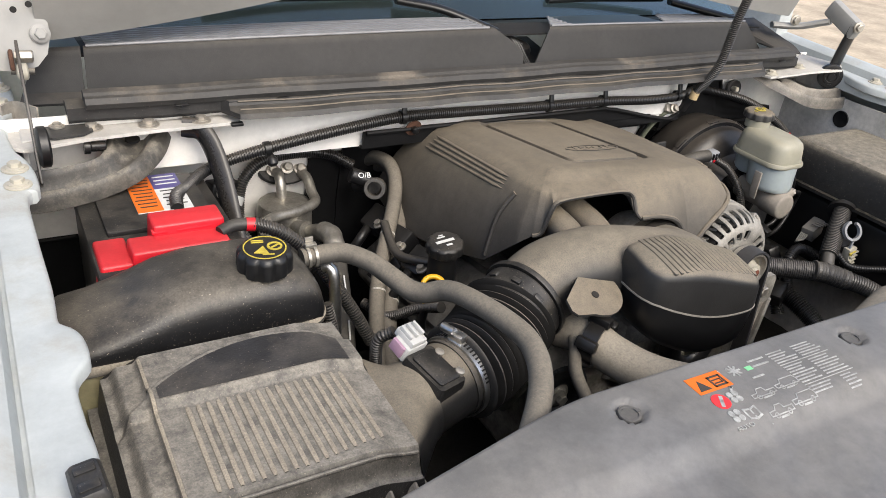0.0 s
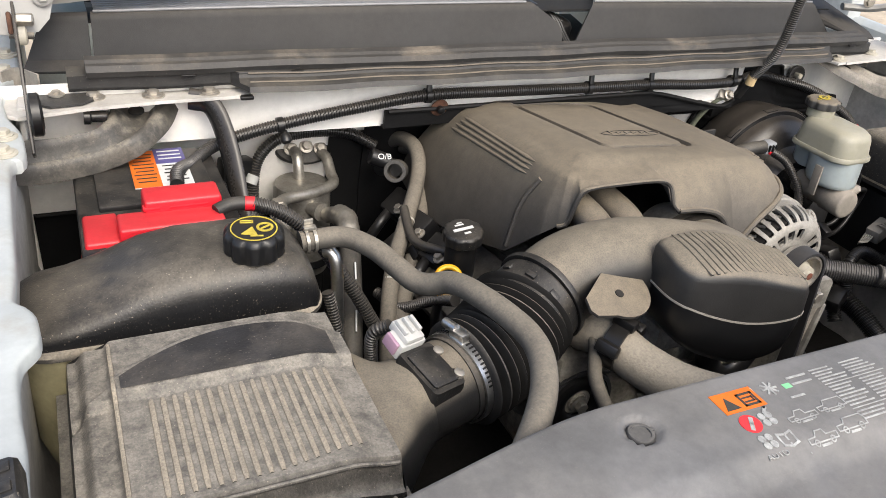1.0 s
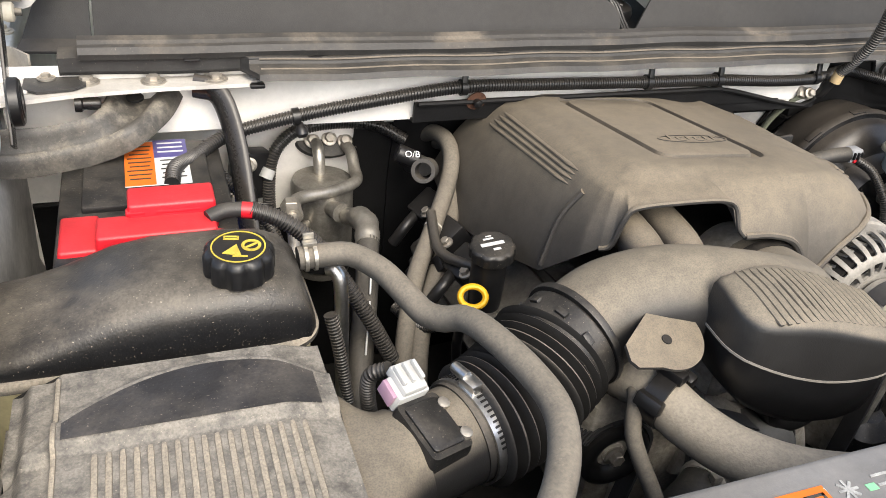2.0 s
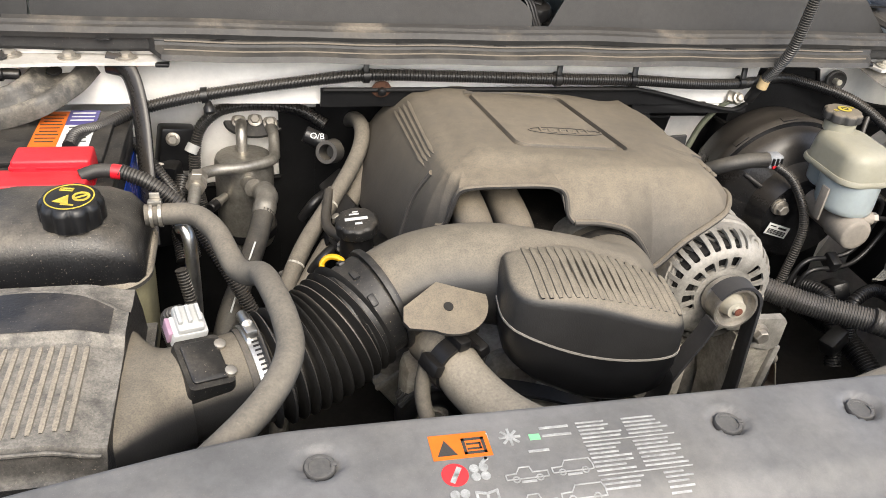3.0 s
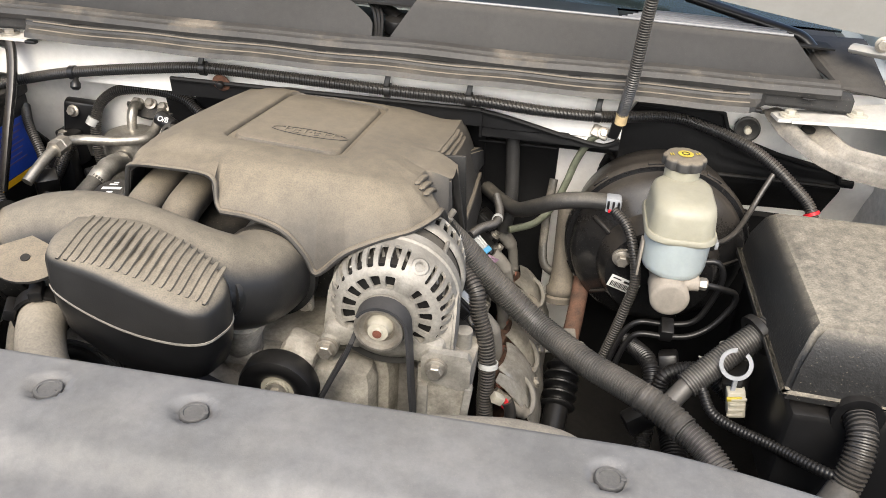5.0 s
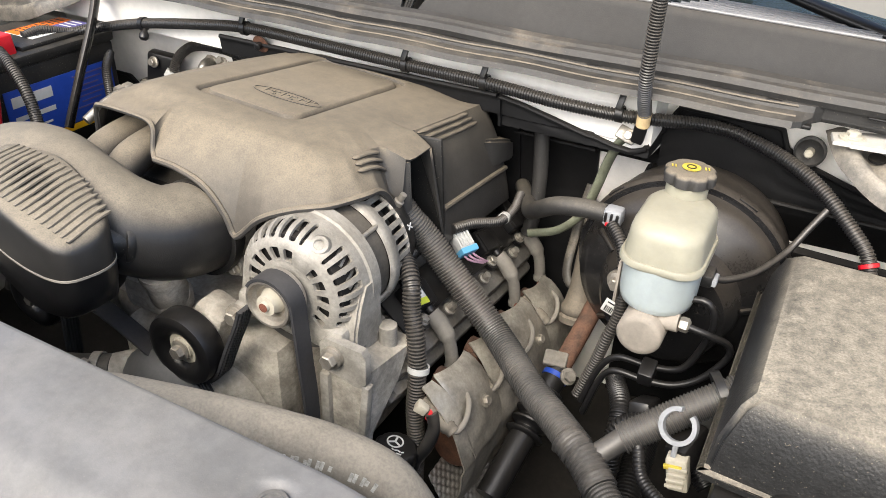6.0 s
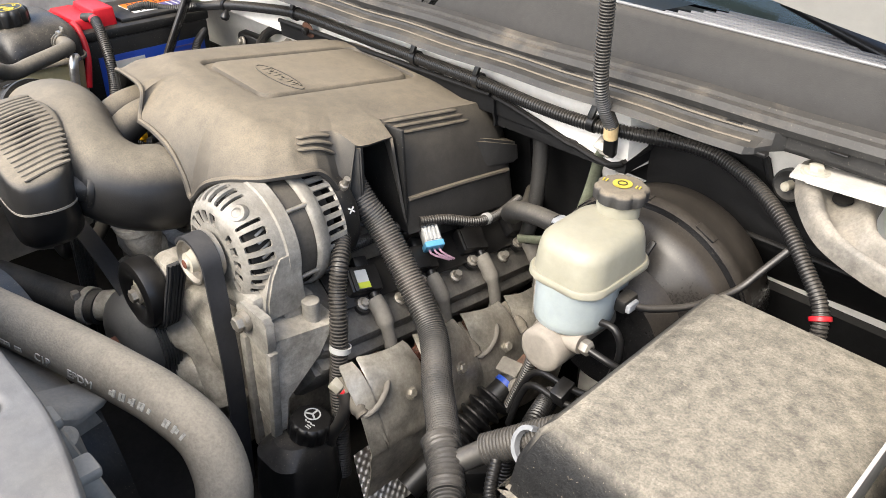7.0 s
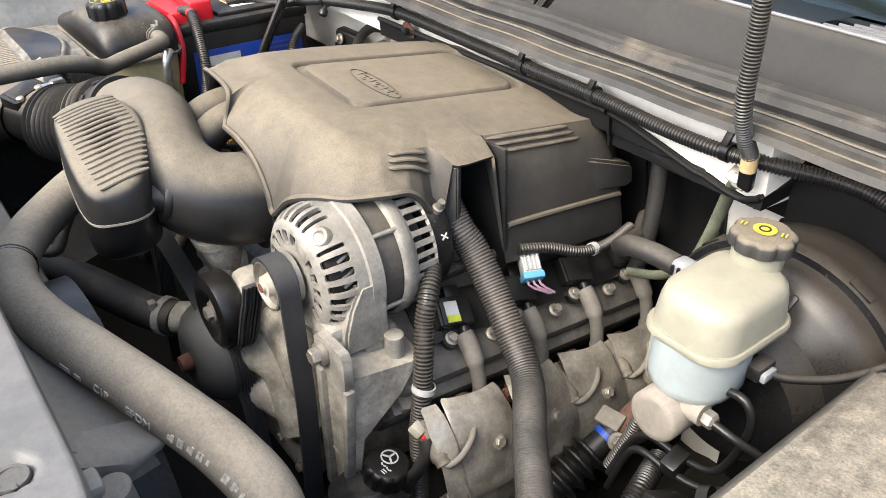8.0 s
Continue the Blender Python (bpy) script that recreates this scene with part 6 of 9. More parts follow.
hose(bm, [(-0.1, 0.33, 0.84), (-0.03, 0.31, 0.81), (0.03, 0.32, 0.8), (0.08, 0.34, 0.78), (0.12, 0.34, 0.7)], 0.032, 20)
hose(bm, [(-0.1, 0.33, 0.76), (0.0, 0.31, 0.74), (0.09, 0.34, 0.72)], 0.03, 20)
part("water_pump", bm, DIRTY_ALU, eb)
bm = bmesh.new()
lathe(bm, [(0.024, 0), (0.026, 0.004), (0.026, 0.05), (0.03, 0.055), (0.03, 0.07)], axis((-0.04, 0.33, 0.9), (0.2, -0.3, 0.9)), 24)
box(bm, (-0.06, 0.33, 0.9), (0.09, 0.05, 0.05), 0.015)
part("thermostat_neck", bm, DIRTY_ALU, eb)
rnd = random.Random(9)
for k in range(14):
    bm = bmesh.new()
    bolt(bm, (rnd.uniform(-0.14, 0.16), 0.325, rnd.uniform(0.62, 0.86)), (0, -1, 0), 0.0065, 0.008)
    part("bolt", bm, STEEL, eb)

# ---- alternator ----
al = thing("alternator", (0.155, 0.42, 0.89), "dusty cast aluminium alternator with slotted ends and pulley", "alternator")
AX, AZ2 = 0.156, 0.974
am = axis((AX, 0.335, AZ2), (0, 1, 0))


def ring(bm, r0, r1, y0, y1, seg=56, ch=0.003):
    lathe(bm, [(r0, y0), (r1 - ch, y0), (r1, y0 + ch), (r1, y1 - ch), (r1 - ch, y1), (r0, y1), (r0, y0)], am, seg, False, False)


def at_angle(a, r, y):
    """A pose on the alternator's rim: x outward, z along the axle."""
    return am @ pose(0, 0, 0, 0, 0, a) @ pose(r, 0, y)


# Plain near-black drum darkens what shows through the slots.
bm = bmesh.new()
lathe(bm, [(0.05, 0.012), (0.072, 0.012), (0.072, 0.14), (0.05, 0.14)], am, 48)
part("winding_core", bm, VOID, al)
bm = bmesh.new()
for k in range(46):
    m_ = at_angle(k * 360 / 46, 0.0725, 0.04)
    box(bm, (0, 0, 0), (0.003, 0.004, 0.03), 0.0008, m=m_ @ pose(0, 0, 0, 20, 0, 0))
part("copper_wire", bm, DULL_ALU, al)


def apt(phi, r, y):
    """A point of the alternator: degrees from +x towards +z, radius, depth."""
    return V((AX + r * math.cos(radians(phi)), y, AZ2 + r * math.sin(radians(phi))))


def pierced(prof, cols, hole):
    """A turned shell with holes whose corners are cut off."""
    bm = bmesh.new()
    vs = [[bm.verts.new(apt(360 * i / cols, r, y)) for i in range(cols)] for r, y in prof]
    n = len(prof) - 1
    gone = [[hole(360 * (i + 0.5) / cols, (prof[k][0] + prof[k + 1][0]) / 2, (prof[k][1] + prof[k + 1][1]) / 2) for i in range(cols)] for k in range(n)]
    for k in range(n):
        for i in range(cols):
            j = (i + 1) % cols
            q = (vs[k][i], vs[k][j], vs[k + 1][j], vs[k + 1][i])
            if not gone[k][i]:
                bm.faces.new(q)
                continue
            up, dn = k == 0 or not gone[k - 1][i], k == n - 1 or not gone[k + 1][i]
            lf, rt = not gone[k][i - 1], not gone[k][j]
            for a, b, c in ((up, lf, (0, 1, 3)), (up, rt, (1, 2, 0)), (dn, rt, (2, 3, 1)), (dn, lf, (3, 0, 2))):
                if a and b:
                    bm.faces.new([q[x] for x in c])
                    break
    return bm


def front_hole(phi, r, y):
    p = (phi + 40) % 360 - 40
    if abs(p - 61) < 12:
        return False
    if -27 < p < 206 and 0.07 < r and y < 0.374:
        d = abs((p - 1) % 12 - 6)
        return d > 2.7 and (p < 160 or y < 0.366)
    if -40 < p < 215 and 0.042 < r < 0.0605:
        return abs((p + 4) % 20 - 10) < 6.6
    return False


FRONT_SHELL = [(v.x, v.y) for v in spline([(0.034, 0.3385, 0), (0.05, 0.3365, 0), (0.061, 0.337, 0), (0.069, 0.341, 0), (0.0765, 0.349, 0), (0.081, 0.36, 0), (0.083, 0.374, 0), (0.0838, 0.388, 0)], 0.002)] + [(0.0845, 0.3885), (0.0868, 0.39), (0.0868, 0.407), (0.0835, 0.4095)]
thicken(part("front_housing", pierced(FRONT_SHELL, 300, front_hole), ALU, al, sharp=50), 0.004)
REAR_SHELL = [(0.0815, 0.436), (0.0855, 0.438), (0.0865, 0.442), (0.0865, 0.452), (0.0835, 0.455)] + [(0.0825 - 0.00012 * k, 0.457 + 0.002 * k) for k in range(16)] + [(0.078, 0.489), (0.073, 0.492)]
thicken(part("rear_housing", pierced(REAR_SHELL, 300, lambda phi, r, y: 0.4575 < y < 0.4868 and abs(phi % 10 - 5) > 2.1), ALU, al, sharp=50), 0.004)
bm = bmesh.new()
lathe(bm, [(0.02, 0.004), (0.034, 0.002), (0.041, 0.003), (0.041, 0.014), (0.02, 0.014)], am, 40)
part("front_hub", bm, ALU, al)
bm = bmesh.new()
lm_ = axis(apt(61, 0.0765, 0.3545), (0.62 * math.cos(radians(61)), -0.62, 0.78 * math.sin(radians(61))))
lathe(bm, [(0.0055, -0.004), (0.0055, 0.003), (0.007, 0.0045), (0.0105, 0.004), (0.013, 0.0), (0.014, -0.006)], lm_, 28, False, False)
part("lug", bm, ALU, al)
# Bottom of the lug's bore, coloured near-black for depth.
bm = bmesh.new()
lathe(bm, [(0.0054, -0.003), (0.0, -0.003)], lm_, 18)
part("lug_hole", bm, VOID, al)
bm = bmesh.new()
ring(bm, 0.06, 0.0795, 0.072, 0.105)
part("stator", bm, STATOR, al)
for phi in (44, 100, 164, 336):
    bm = bmesh.new()
    hose(bm, [apt(phi, 0.083, 0.4), apt(phi, 0.083, 0.447)], 0.0032, 10)
    part("through_bolt", bm, STEEL, al)
bm = bmesh.new()
lathe(bm, [(0.074, 0.15), (0.0745, 0.156), (0.073, 0.178), (0.066, 0.186), (0.02, 0.188)], am, 48)
cap_ = part("rear_cap", bm, BLACK_PLASTIC, al)
for a_ in (-40, 40):
    bm = bmesh.new()
    box(bm, (0, 0, 0), (0.0006, 0.002, 0.011), 0, m=axis(apt(22, 0.0746, 0.505), (math.cos(radians(22)), 0, math.sin(radians(22)))) @ pose(0, 0, 0, 0, 90, 0) @ pose(0, 0, 0, a_, 0, 0))
    part("chalk_mark", bm, WHITE_PRINT, cap_)
bm = bmesh.new()
lathe(bm, [(0.007, 0), (0.007, 0.008), (0.0045, 0.009), (0.0045, 0.02)], axis(apt(48, 0.07, 0.508), (0.5, 0.1, 0.85)), 14)
part("terminal", bm, STEEL, al)
# foot and left leg of the casting
bm = bmesh.new()
rings(bm, [[V((x, y, z)) for x, y in ((x0, y0), (x1, y0), (x1, y1), (x0, y1))] for x0, x1, y0, y1, z in ((0.2, 0.243, 0.349, 0.412, 0.902), (0.203, 0.2425, 0.35, 0.409, 0.93), (0.21, 0.2425, 0.36, 0.4085, 0.965), (0.225, 0.241, 0.375, 0.408, 0.99))])
bmesh.ops.bevel(bm, geom=list(bm.edges), offset=0.0035, segments=2, affect="EDGES")
part("foot", bm, ALU, al)
bm = bmesh.new()
rings(bm, [[V((x, y, z)) for x, y in ((x0, y0), (x1, y0), (x1, y1), (x0, y1))] for x0, x1, y0, y1, z in ((0.066, 0.1, 0.345, 0.385, 0.905), (0.069, 0.11, 0.347, 0.39, 0.94), (0.074, 0.105, 0.352, 0.395, 0.99), (0.083, 0.1, 0.36, 0.395, 1.015))])
bmesh.ops.bevel(bm, geom=list(bm.edges), offset=0.004, segments=2, affect="EDGES")
part("leg", bm, ALU, al)
for x, z in ((0.08, 0.918), (0.225, 0.91)):
    bm = bmesh.new()
    s = 1 if x > AX else -1
    box(bm, (x - s * 0.018, 0.36, z + 0.012), (0.052, 0.05, 0.034), 0.008)
    lathe(bm, [(0.012, 0), (0.014, 0.004), (0.014, 0.06)], axis((x, 0.328, z), (0, 1, 0)), 24)
    part("mount_ear", bm, ALU, al)
    bm = bmesh.new()
    lathe(bm, [(0.0145, 0), (0.0145, 0.003)], axis((x, 0.3275, z), (0, -1, 0)), 24)
    bolt(bm, (x, 0.3245, z), (0, -1, 0), 0.0105, 0.014, 1.35)
    part("mount_bolt", bm, STEEL, al)
bm = bmesh.new()
lathe(bm, [(0.084, 0.01), (0.088, 0.02), (0.088, 0.06), (0.084, 0.066)], am @ pose(0, 0, 0), 56)
bmesh.ops.delete(bm, geom=[v for v in bm.verts if v.co.z > AZ2 - 0.05], context="VERTS")
part("lower_shield", bm, PUMP_GREY, al)
bm = bmesh.new()
pm_ = axis((AX - 0.002, 0.299, 0.976), (0, 1, 0))
lathe(bm, [(0.0, 0.012), (0.019, 0.012), (0.021, 0.008), (0.026, 0.006), (0.028, 0.0), (0.031, 0.0), (0.032, 0.003), (0.031, 0.006), (0.03, 0.008), (0.03, 0.026), (0.032, 0.028), (0.032, 0.034), (0.02, 0.036)], pm_, 48)
pul = part("pulley", bm, STEEL, al, "pale worn steel pulley")
bm = bmesh.new()
lathe(bm, [(0.0, -0.006), (0.006, -0.006), (0.0065, -0.002), (0.013, -0.002), (0.0135, 0.004), (0.0165, 0.012)], pm_, 24)
part("axle_nut", bm, BEIGE_PLASTIC, pul)
bm = bmesh.new()
lathe(bm, [(0.0, -0.0068), (0.0058, -0.0068), (0.0058, -0.006)], pm_, 18)
part("axle_centre", bm, RUST, pul)


def belt(name, pts, y0, y1, t=0.004):
    """A flat belt along (x, z) points."""
    line = spline([V((x, 0, z)) for x, z in pts], 0.008)
    loops = []
    n = len(line)
    for i, p in enumerate(line):
        d = (line[min(i + 1, n - 1)] - line[max(i - 1, 0)]).normalized()
        nn = V((-d.z, 0, d.x)) * t / 2
        loops.append([V((q.x, y, q.z)) for q, y in ((p + nn, y0), (p + nn, y1), (p - nn, y1), (p - nn, (y0 + y1) / 2 + 0.003), (p - nn * 1.6, (y0 + y1) / 2), (p - nn, y0))])
    bm = bmesh.new()
    rings(bm, loops)
    return bm


def ribbed(line_pts, y0, y1, side, ribs=5):
    """Ribs along the outer or inner face of a belt run."""
    line = spline([V((x, 0, z)) for x, z in line_pts], 0.008)
    n = len(line)
    out = []
    for k in range(ribs):
        y = y0 + (y1 - y0) * (k + 0.5) / ribs
        w = (y1 - y0) / ribs * 0.3
        loops = []
        for i, p in enumerate(line):
            d = (line[min(i + 1, n - 1)] - line[max(i - 1, 0)]).normalized()
            nn = V((-d.z, 0, d.x)) * side
            a, b = p + nn * 0.0018, p + nn * 0.0042
            loops.append([V((a.x, y - w * 1.3, a.z)), V((b.x, y - w * 0.7, b.z)), V((b.x, y + w * 0.7, b.z)), V((a.x, y + w * 1.3, a.z))])
        bm = bmesh.new()
        rings(bm, loops)
        out.append(bm)
    return out


def arc_pts(cx, cz, r, a0, a1, n=12):
    return [(cx + r * math.cos(radians(a)), cz + r * math.sin(radians(a))) for a in span(a0, a1, n)]


IDX, IDZ = 0.025, 0.873
PUX, PUZ = -0.022, 0.772
TEX, TEZ = -0.25, 0.856
sb = thing("serpentine_belt", (0.1, 0.31, 0.65), "black ribbed rubber drive belt round the pulleys", "belt")
run_idler = arc_pts(IDX, IDZ, 0.055, -115, -18, 10) + [(0.096, 0.9), (0.112, 0.935), (0.122, 0.962)]
idler_run = part("idler_run", belt("b", run_idler, 0.284, 0.311), BELT, sb)
for bm in ribbed(run_idler, 0.285, 0.31, -1):
    part("belt_rib", bm, BELT, idler_run)
part("alternator_run", belt("b", arc_pts(AX, 0.976, 0.034, 150, 0, 10) + [(0.195, 0.9), (0.2, 0.8), (0.19, 0.6)], 0.298, 0.324), BELT, sb)
part("upper_run", belt("b", [(-0.262, 0.907), (-0.23, 0.905), (-0.17, 0.893), (-0.1, 0.872), (-0.04, 0.845), (0.0, 0.822)], 0.27, 0.297), BELT, sb)
run_pump = arc_pts(PUX, PUZ, 0.077, 70, -20, 10) + [(0.062, 0.7), (0.075, 0.62)]
pump_run = part("pump_run", belt("b", run_pump, 0.281, 0.308), BELT, sb)
for bm in ribbed(run_pump, 0.282, 0.307, 1, 6):
    part("belt_rib", bm, BELT, pump_run)
run_side = arc_pts(TEX, TEZ, 0.05, 150, 0, 8) + [(-0.206, 0.8), (-0.216, 0.72), (-0.225, 0.62)]
side_run = part("side_run", belt("b", run_side, 0.272, 0.298), BELT, sb)
for bm in ribbed(run_side, 0.273, 0.297, 1):
    part("belt_rib", bm, BELT, side_run)


def pulley(name, x, y, z, r, w, mt, label, hub=STEEL):
    p = thing(name, (x, y, z - r), label, "pulley", "belt pulleys")
    mm = axis((x, y, z), (0, 1, 0))
    bm = bmesh.new()
    lathe(bm, [(r * 0.42, 0.014), (r * 0.46, 0.008), (r * 0.56, 0.004), (r * 0.72, 0.0), (r * 0.86, 0.001), (r * 0.96, 0.004), (r, 0.01), (r, w - 0.004), (r * 0.96, w), (r * 0.4, w)], mm, 56)
    part("wheel", bm, mt, p)
    bm = bmesh.new()
    lathe(bm, [(0.0, 0.008), (r * 0.3, 0.008), (r * 0.32, 0.011), (r * 0.44, 0.012), (r * 0.45, 0.018)], mm, 32)
    hub_ob = part("hub", bm, hub, p)
    bm = bmesh.new()
    bolt(bm, (x, y + 0.008, z), (0, -1, 0), r * 0.19, 0.012)
    part("bolt", bm, STEEL, hub_ob)
    return p


pulley("idler_pulley", IDX, 0.268, IDZ, 0.052, 0.034, CLEAN_BLACK, "black plastic idler pulley with bright hub bolt", BEIGE_PLASTIC)
pulley("tensioner_pulley", TEX, 0.264, TEZ, 0.047, 0.03, CLEAN_BLACK, "black tensioner pulley with worn metal hub", DIRTY_ALU)
wp = thing("pump_pulley", (PUX, 0.26, 0.71), "dark grey domed water pump pulley", "pulley", "belt pulleys")
bm = bmesh.new()
lathe(bm, [(0.0, 0.004), (0.018, 0.004), (0.03, 0.0), (0.05, 0.006), (0.064, 0.016), (0.072, 0.028), (0.0745, 0.036), (0.0745, 0.064), (0.03, 0.066)], axis((PUX, 0.243, PUZ), (0, 1, 0)), 56)
part("dome", bm, PUMP_GREY, wp)
bm = bmesh.new()
lathe(bm, [(0.0, -0.012), (0.011, -0.012), (0.012, -0.008), (0.013, 0.006)], axis((PUX, 0.243, PUZ), (0, 1, 0)), 20)
part("hub", bm, RUST, wp, "rusty shaft end")
bm = bmesh.new()
box(bm, (0.03, 0.33, 0.87), (0.05, 0.05, 0.11), 0.012, (0, 20, 0))
part("idler_mount", bm, DIRTY_ALU, eb)
bm = bmesh.new()
box(bm, (-0.25, 0.3, 0.9), (0.08, 0.05, 0.07), 0.015)
part("tensioner_mount", bm, DIRTY_ALU, eb)
# lower hose behind the pulleys
lh = thing("lower_hose", (-0.2, 0.2, 0.8), "black rubber hose below the intake duct", "hose")
bm = bmesh.new()
hose(bm, [(-0.1, 0.262, 0.79), (-0.15, 0.234, 0.79), (-0.21, 0.207, 0.795), (-0.3, 0.165, 0.80), (-0.4, 0.1, 0.79)], 0.027, 20)
part("tube", bm, RUBBER, lh)
bm = bmesh.new()
lathe(bm, [(0.027, -0.006), (0.0295, -0.006), (0.0295, 0.006), (0.027, 0.006)], axis((-0.118, 0.252, 0.79), (0.85, 0.5, 0.0)), 32, False, False)
box(bm, (-0.118, 0.235, 0.817), (0.014, 0.012, 0.014), 0.003)
part("hose_clamp", bm, DIRTY_ALU, lh)
bm = bmesh.new()
hose(bm, [(-0.112, 0.256, 0.79), (-0.07, 0.29, 0.8), (-0.04, 0.33, 0.81)], 0.0235, 20)
part("neck", bm, DIRTY_ALU, lh)

# mounting bracket with steering pump below the alternator
br = thing("accessory_bracket", (0.22, 0.37, 0.65), "grimy cast aluminium bracket carrying the alternator", "bracket")
bm = bmesh.new()
rings(bm, [[V(p) for p in q] for q in (
    [(0.2, 0.335, 0.9), (0.255, 0.33, 0.9), (0.266, 0.33, 0.892), (0.271, 0.43, 0.878), (0.266, 0.436, 0.884), (0.2, 0.436, 0.89)],
    [(0.2, 0.335, 0.84), (0.258, 0.333, 0.84), (0.266, 0.334, 0.838), (0.269, 0.405, 0.836), (0.264, 0.41, 0.836), (0.2, 0.42, 0.836)],
    [(0.205, 0.335, 0.785), (0.256, 0.333, 0.785), (0.262, 0.334, 0.785), (0.264, 0.352, 0.785), (0.26, 0.357, 0.785), (0.2, 0.39, 0.785)],
    [(0.215, 0.338, 0.66), (0.25, 0.335, 0.66), (0.254, 0.336, 0.66), (0.252, 0.346, 0.665), (0.25, 0.348, 0.665), (0.2, 0.38, 0.66)])])
bmesh.ops.bevel(bm, geom=[e for e in bm.edges if len(e.link_faces) == 2 and e.calc_face_angle(0) > 0.6], offset=0.003, segments=2, affect="EDGES")
part("casting", bm, DIRTY_ALU, br)
bm = bmesh.new()
plate(bm, [(-0.03, -0.02), (0.018, -0.032), (0.03, -0.03), (0.034, -0.022), (0.034, 0.016), (0.028, 0.024), (-0.022, 0.026), (-0.032, 0.016)], Matrix(((1, 0, 0, 0.236), (0, 0, -1, 0.34), (0, 1, 0, 0.906), (0, 0, 0, 1))), 0.012, 0.0015)
part("ear_plate", bm, ALU, br)
bm = bmesh.new()
box(bm, (0.262, 0.333, 0.795), (0.011, 0.014, 0.17), 0.003, (0, 5, 0))
box(bm, (0.208, 0.335, 0.775), (0.014, 0.016, 0.2), 0.003)
part("flange", bm, ALU, br)
for k in range(5):
    bm = bmesh.new()
    box(bm, (0.2325, 0.338, 0.74 + 0.028 * k), (0.04, 0.008, 0.004), 0.001, (0, 14, 0))
    part("web_rib", bm, DIRTY_ALU, br)
bm = bmesh.new()
lathe(bm, [(0.012, -0.01), (0.012, 0.02), (0.009, 0.022)], pose(0.25, 0.41, 0.893), 20)
box(bm, (0.22, 0.4, 0.9), (0.04, 0.05, 0.03), 0.006)
part("boss", bm, ALU, br)
psr = thing("steering_reservoir", (0.286, 0.36, 0.62), "black power steering reservoir with printed cap", "reservoir")
bm = bmesh.new()
rings(bm, [[pose(0.275, 0.35, 0) @ V((x, y, z)) for x, y in rrect(w, d, 0.03, 6)] for w, d, z in ((0.08, 0.1, 0.6), (0.09, 0.11, 0.64), (0.085, 0.1, 0.71), (0.06, 0.06, 0.73))])
part("tank", bm, BLACK_PLASTIC, psr)
pcm = pose(0.284, 0.367, 0.728, -6, 8, 10)
bm = bmesh.new()
lathe(bm, [(0.022, -0.02), (0.022, 0.002)], pcm, 28)
part("neck", bm, BLACK_PLASTIC, psr)
pcap = part("cap", lobed_cap(pcm, 0.0305, 0.028, 12, 0.0018), CLEAN_BLACK, psr, "black cap with steering wheel print")
bm = bmesh.new()
wm = pcm @ pose(-0.004, 0.006, 0.0282)
lathe(bm, [(0.0115, 0), (0.0115, 0.0006), (0.0096, 0.0006), (0.0096, 0)], wm, 28, False, False)
for a in (90, 210, 330):
    box(bm, (0, 0, 0), (0.0108, 0.0026, 0.0006), 0, m=wm @ pose(0, 0, 0.0003, 0, 0, a) @ pose(0.0053, 0, 0))
part("wheel_print", bm, WHITE_PRINT, pcap)
bm = bmesh.new()
for k in range(4):
    box(bm, (0, 0, 0), (0.004, 0.0018, 0.0006), 0, m=pcm @ pose(-0.002 + 0.0045 * k, -0.009, 0.0286, 0, 0, 30 if k % 2 else -30))
box(bm, (0, 0, 0), (0.007, 0.0014, 0.0006), 0, m=pcm @ pose(0.008, -0.014, 0.0286))
box(bm, (0, 0, 0), (0.007, 0.0014, 0.0006), 0, m=pcm @ pose(0.008, -0.0175, 0.0286))
part("print_bars", bm, WHITE_PRINT, pcap)

# ---- ignition coils along the head ----
coil = thing("ignition_coil", (0.253, 0.496, 0.866), "black ignition coil with grey rubber spark lead", "ignition coil", "coils along the cylinder head")
cm_ = Matrix(((0.775, 0.213, 0.6, 0.253), (-0.266, 0.964, 0.0, 0.496), (-0.574, -0.16, 0.8, 0.866), (0, 0, 0, 1)))
bm = bmesh.new()
box(bm, (0, 0, 0), (0.04, 0.05, 0.024), 0.004, m=cm_ @ pose(-0.032, 0.006, 0.006))
box(bm, (0, 0, 0), (0.034, 0.03, 0.006), 0.002, m=cm_ @ pose(-0.03, 0.0, 0.018))
box(bm, (0, 0, 0), (0.022, 0.022, 0.016), 0.003, m=cm_ @ pose(-0.058, 0.012, 0.004))
part("body", bm, CLEAN_BLACK, coil)
bm = bmesh.new()
plate(bm, rrect(0.03, 0.024, 0.011, 6), cm_ @ pose(-0.002, 0, -0.008), 0.008)
part("mount_tab", bm, CLEAN_BLACK, coil)
bm = bmesh.new()
bolt(bm, cm_ @ V((0, 0, 0.0)), (0.6, 0, 0.8), 0.0065, 0.009)
part("bolt", bm, STEEL, coil)
bm = bmesh.new()
hose(bm, [cm_ @ V((-0.016, 0.019, 0.004)), cm_ @ V((-0.002, 0.02, 0.003)), (0.262, 0.511, 0.866)], 0.0075, 14)
part("lead_root", bm, CLEAN_BLACK, coil)
bm = bmesh.new()
sweep(bm, spline([(0.258, 0.511, 0.87), (0.273, 0.51, 0.858), (0.287, 0.509, 0.838), (0.292, 0.511, 0.812), (0.294, 0.512, 0.787)], 0.003), lambda i, s: 0.0128 if s < 0.4 else (0.0128 - 0.0034 * (s - 0.4) / 0.08 if s < 0.48 else (0.0096 if s < 0.93 else 0.0112)), 18)
part("boot", bm, BOOT_GREY, coil)
bm = bmesh.new()
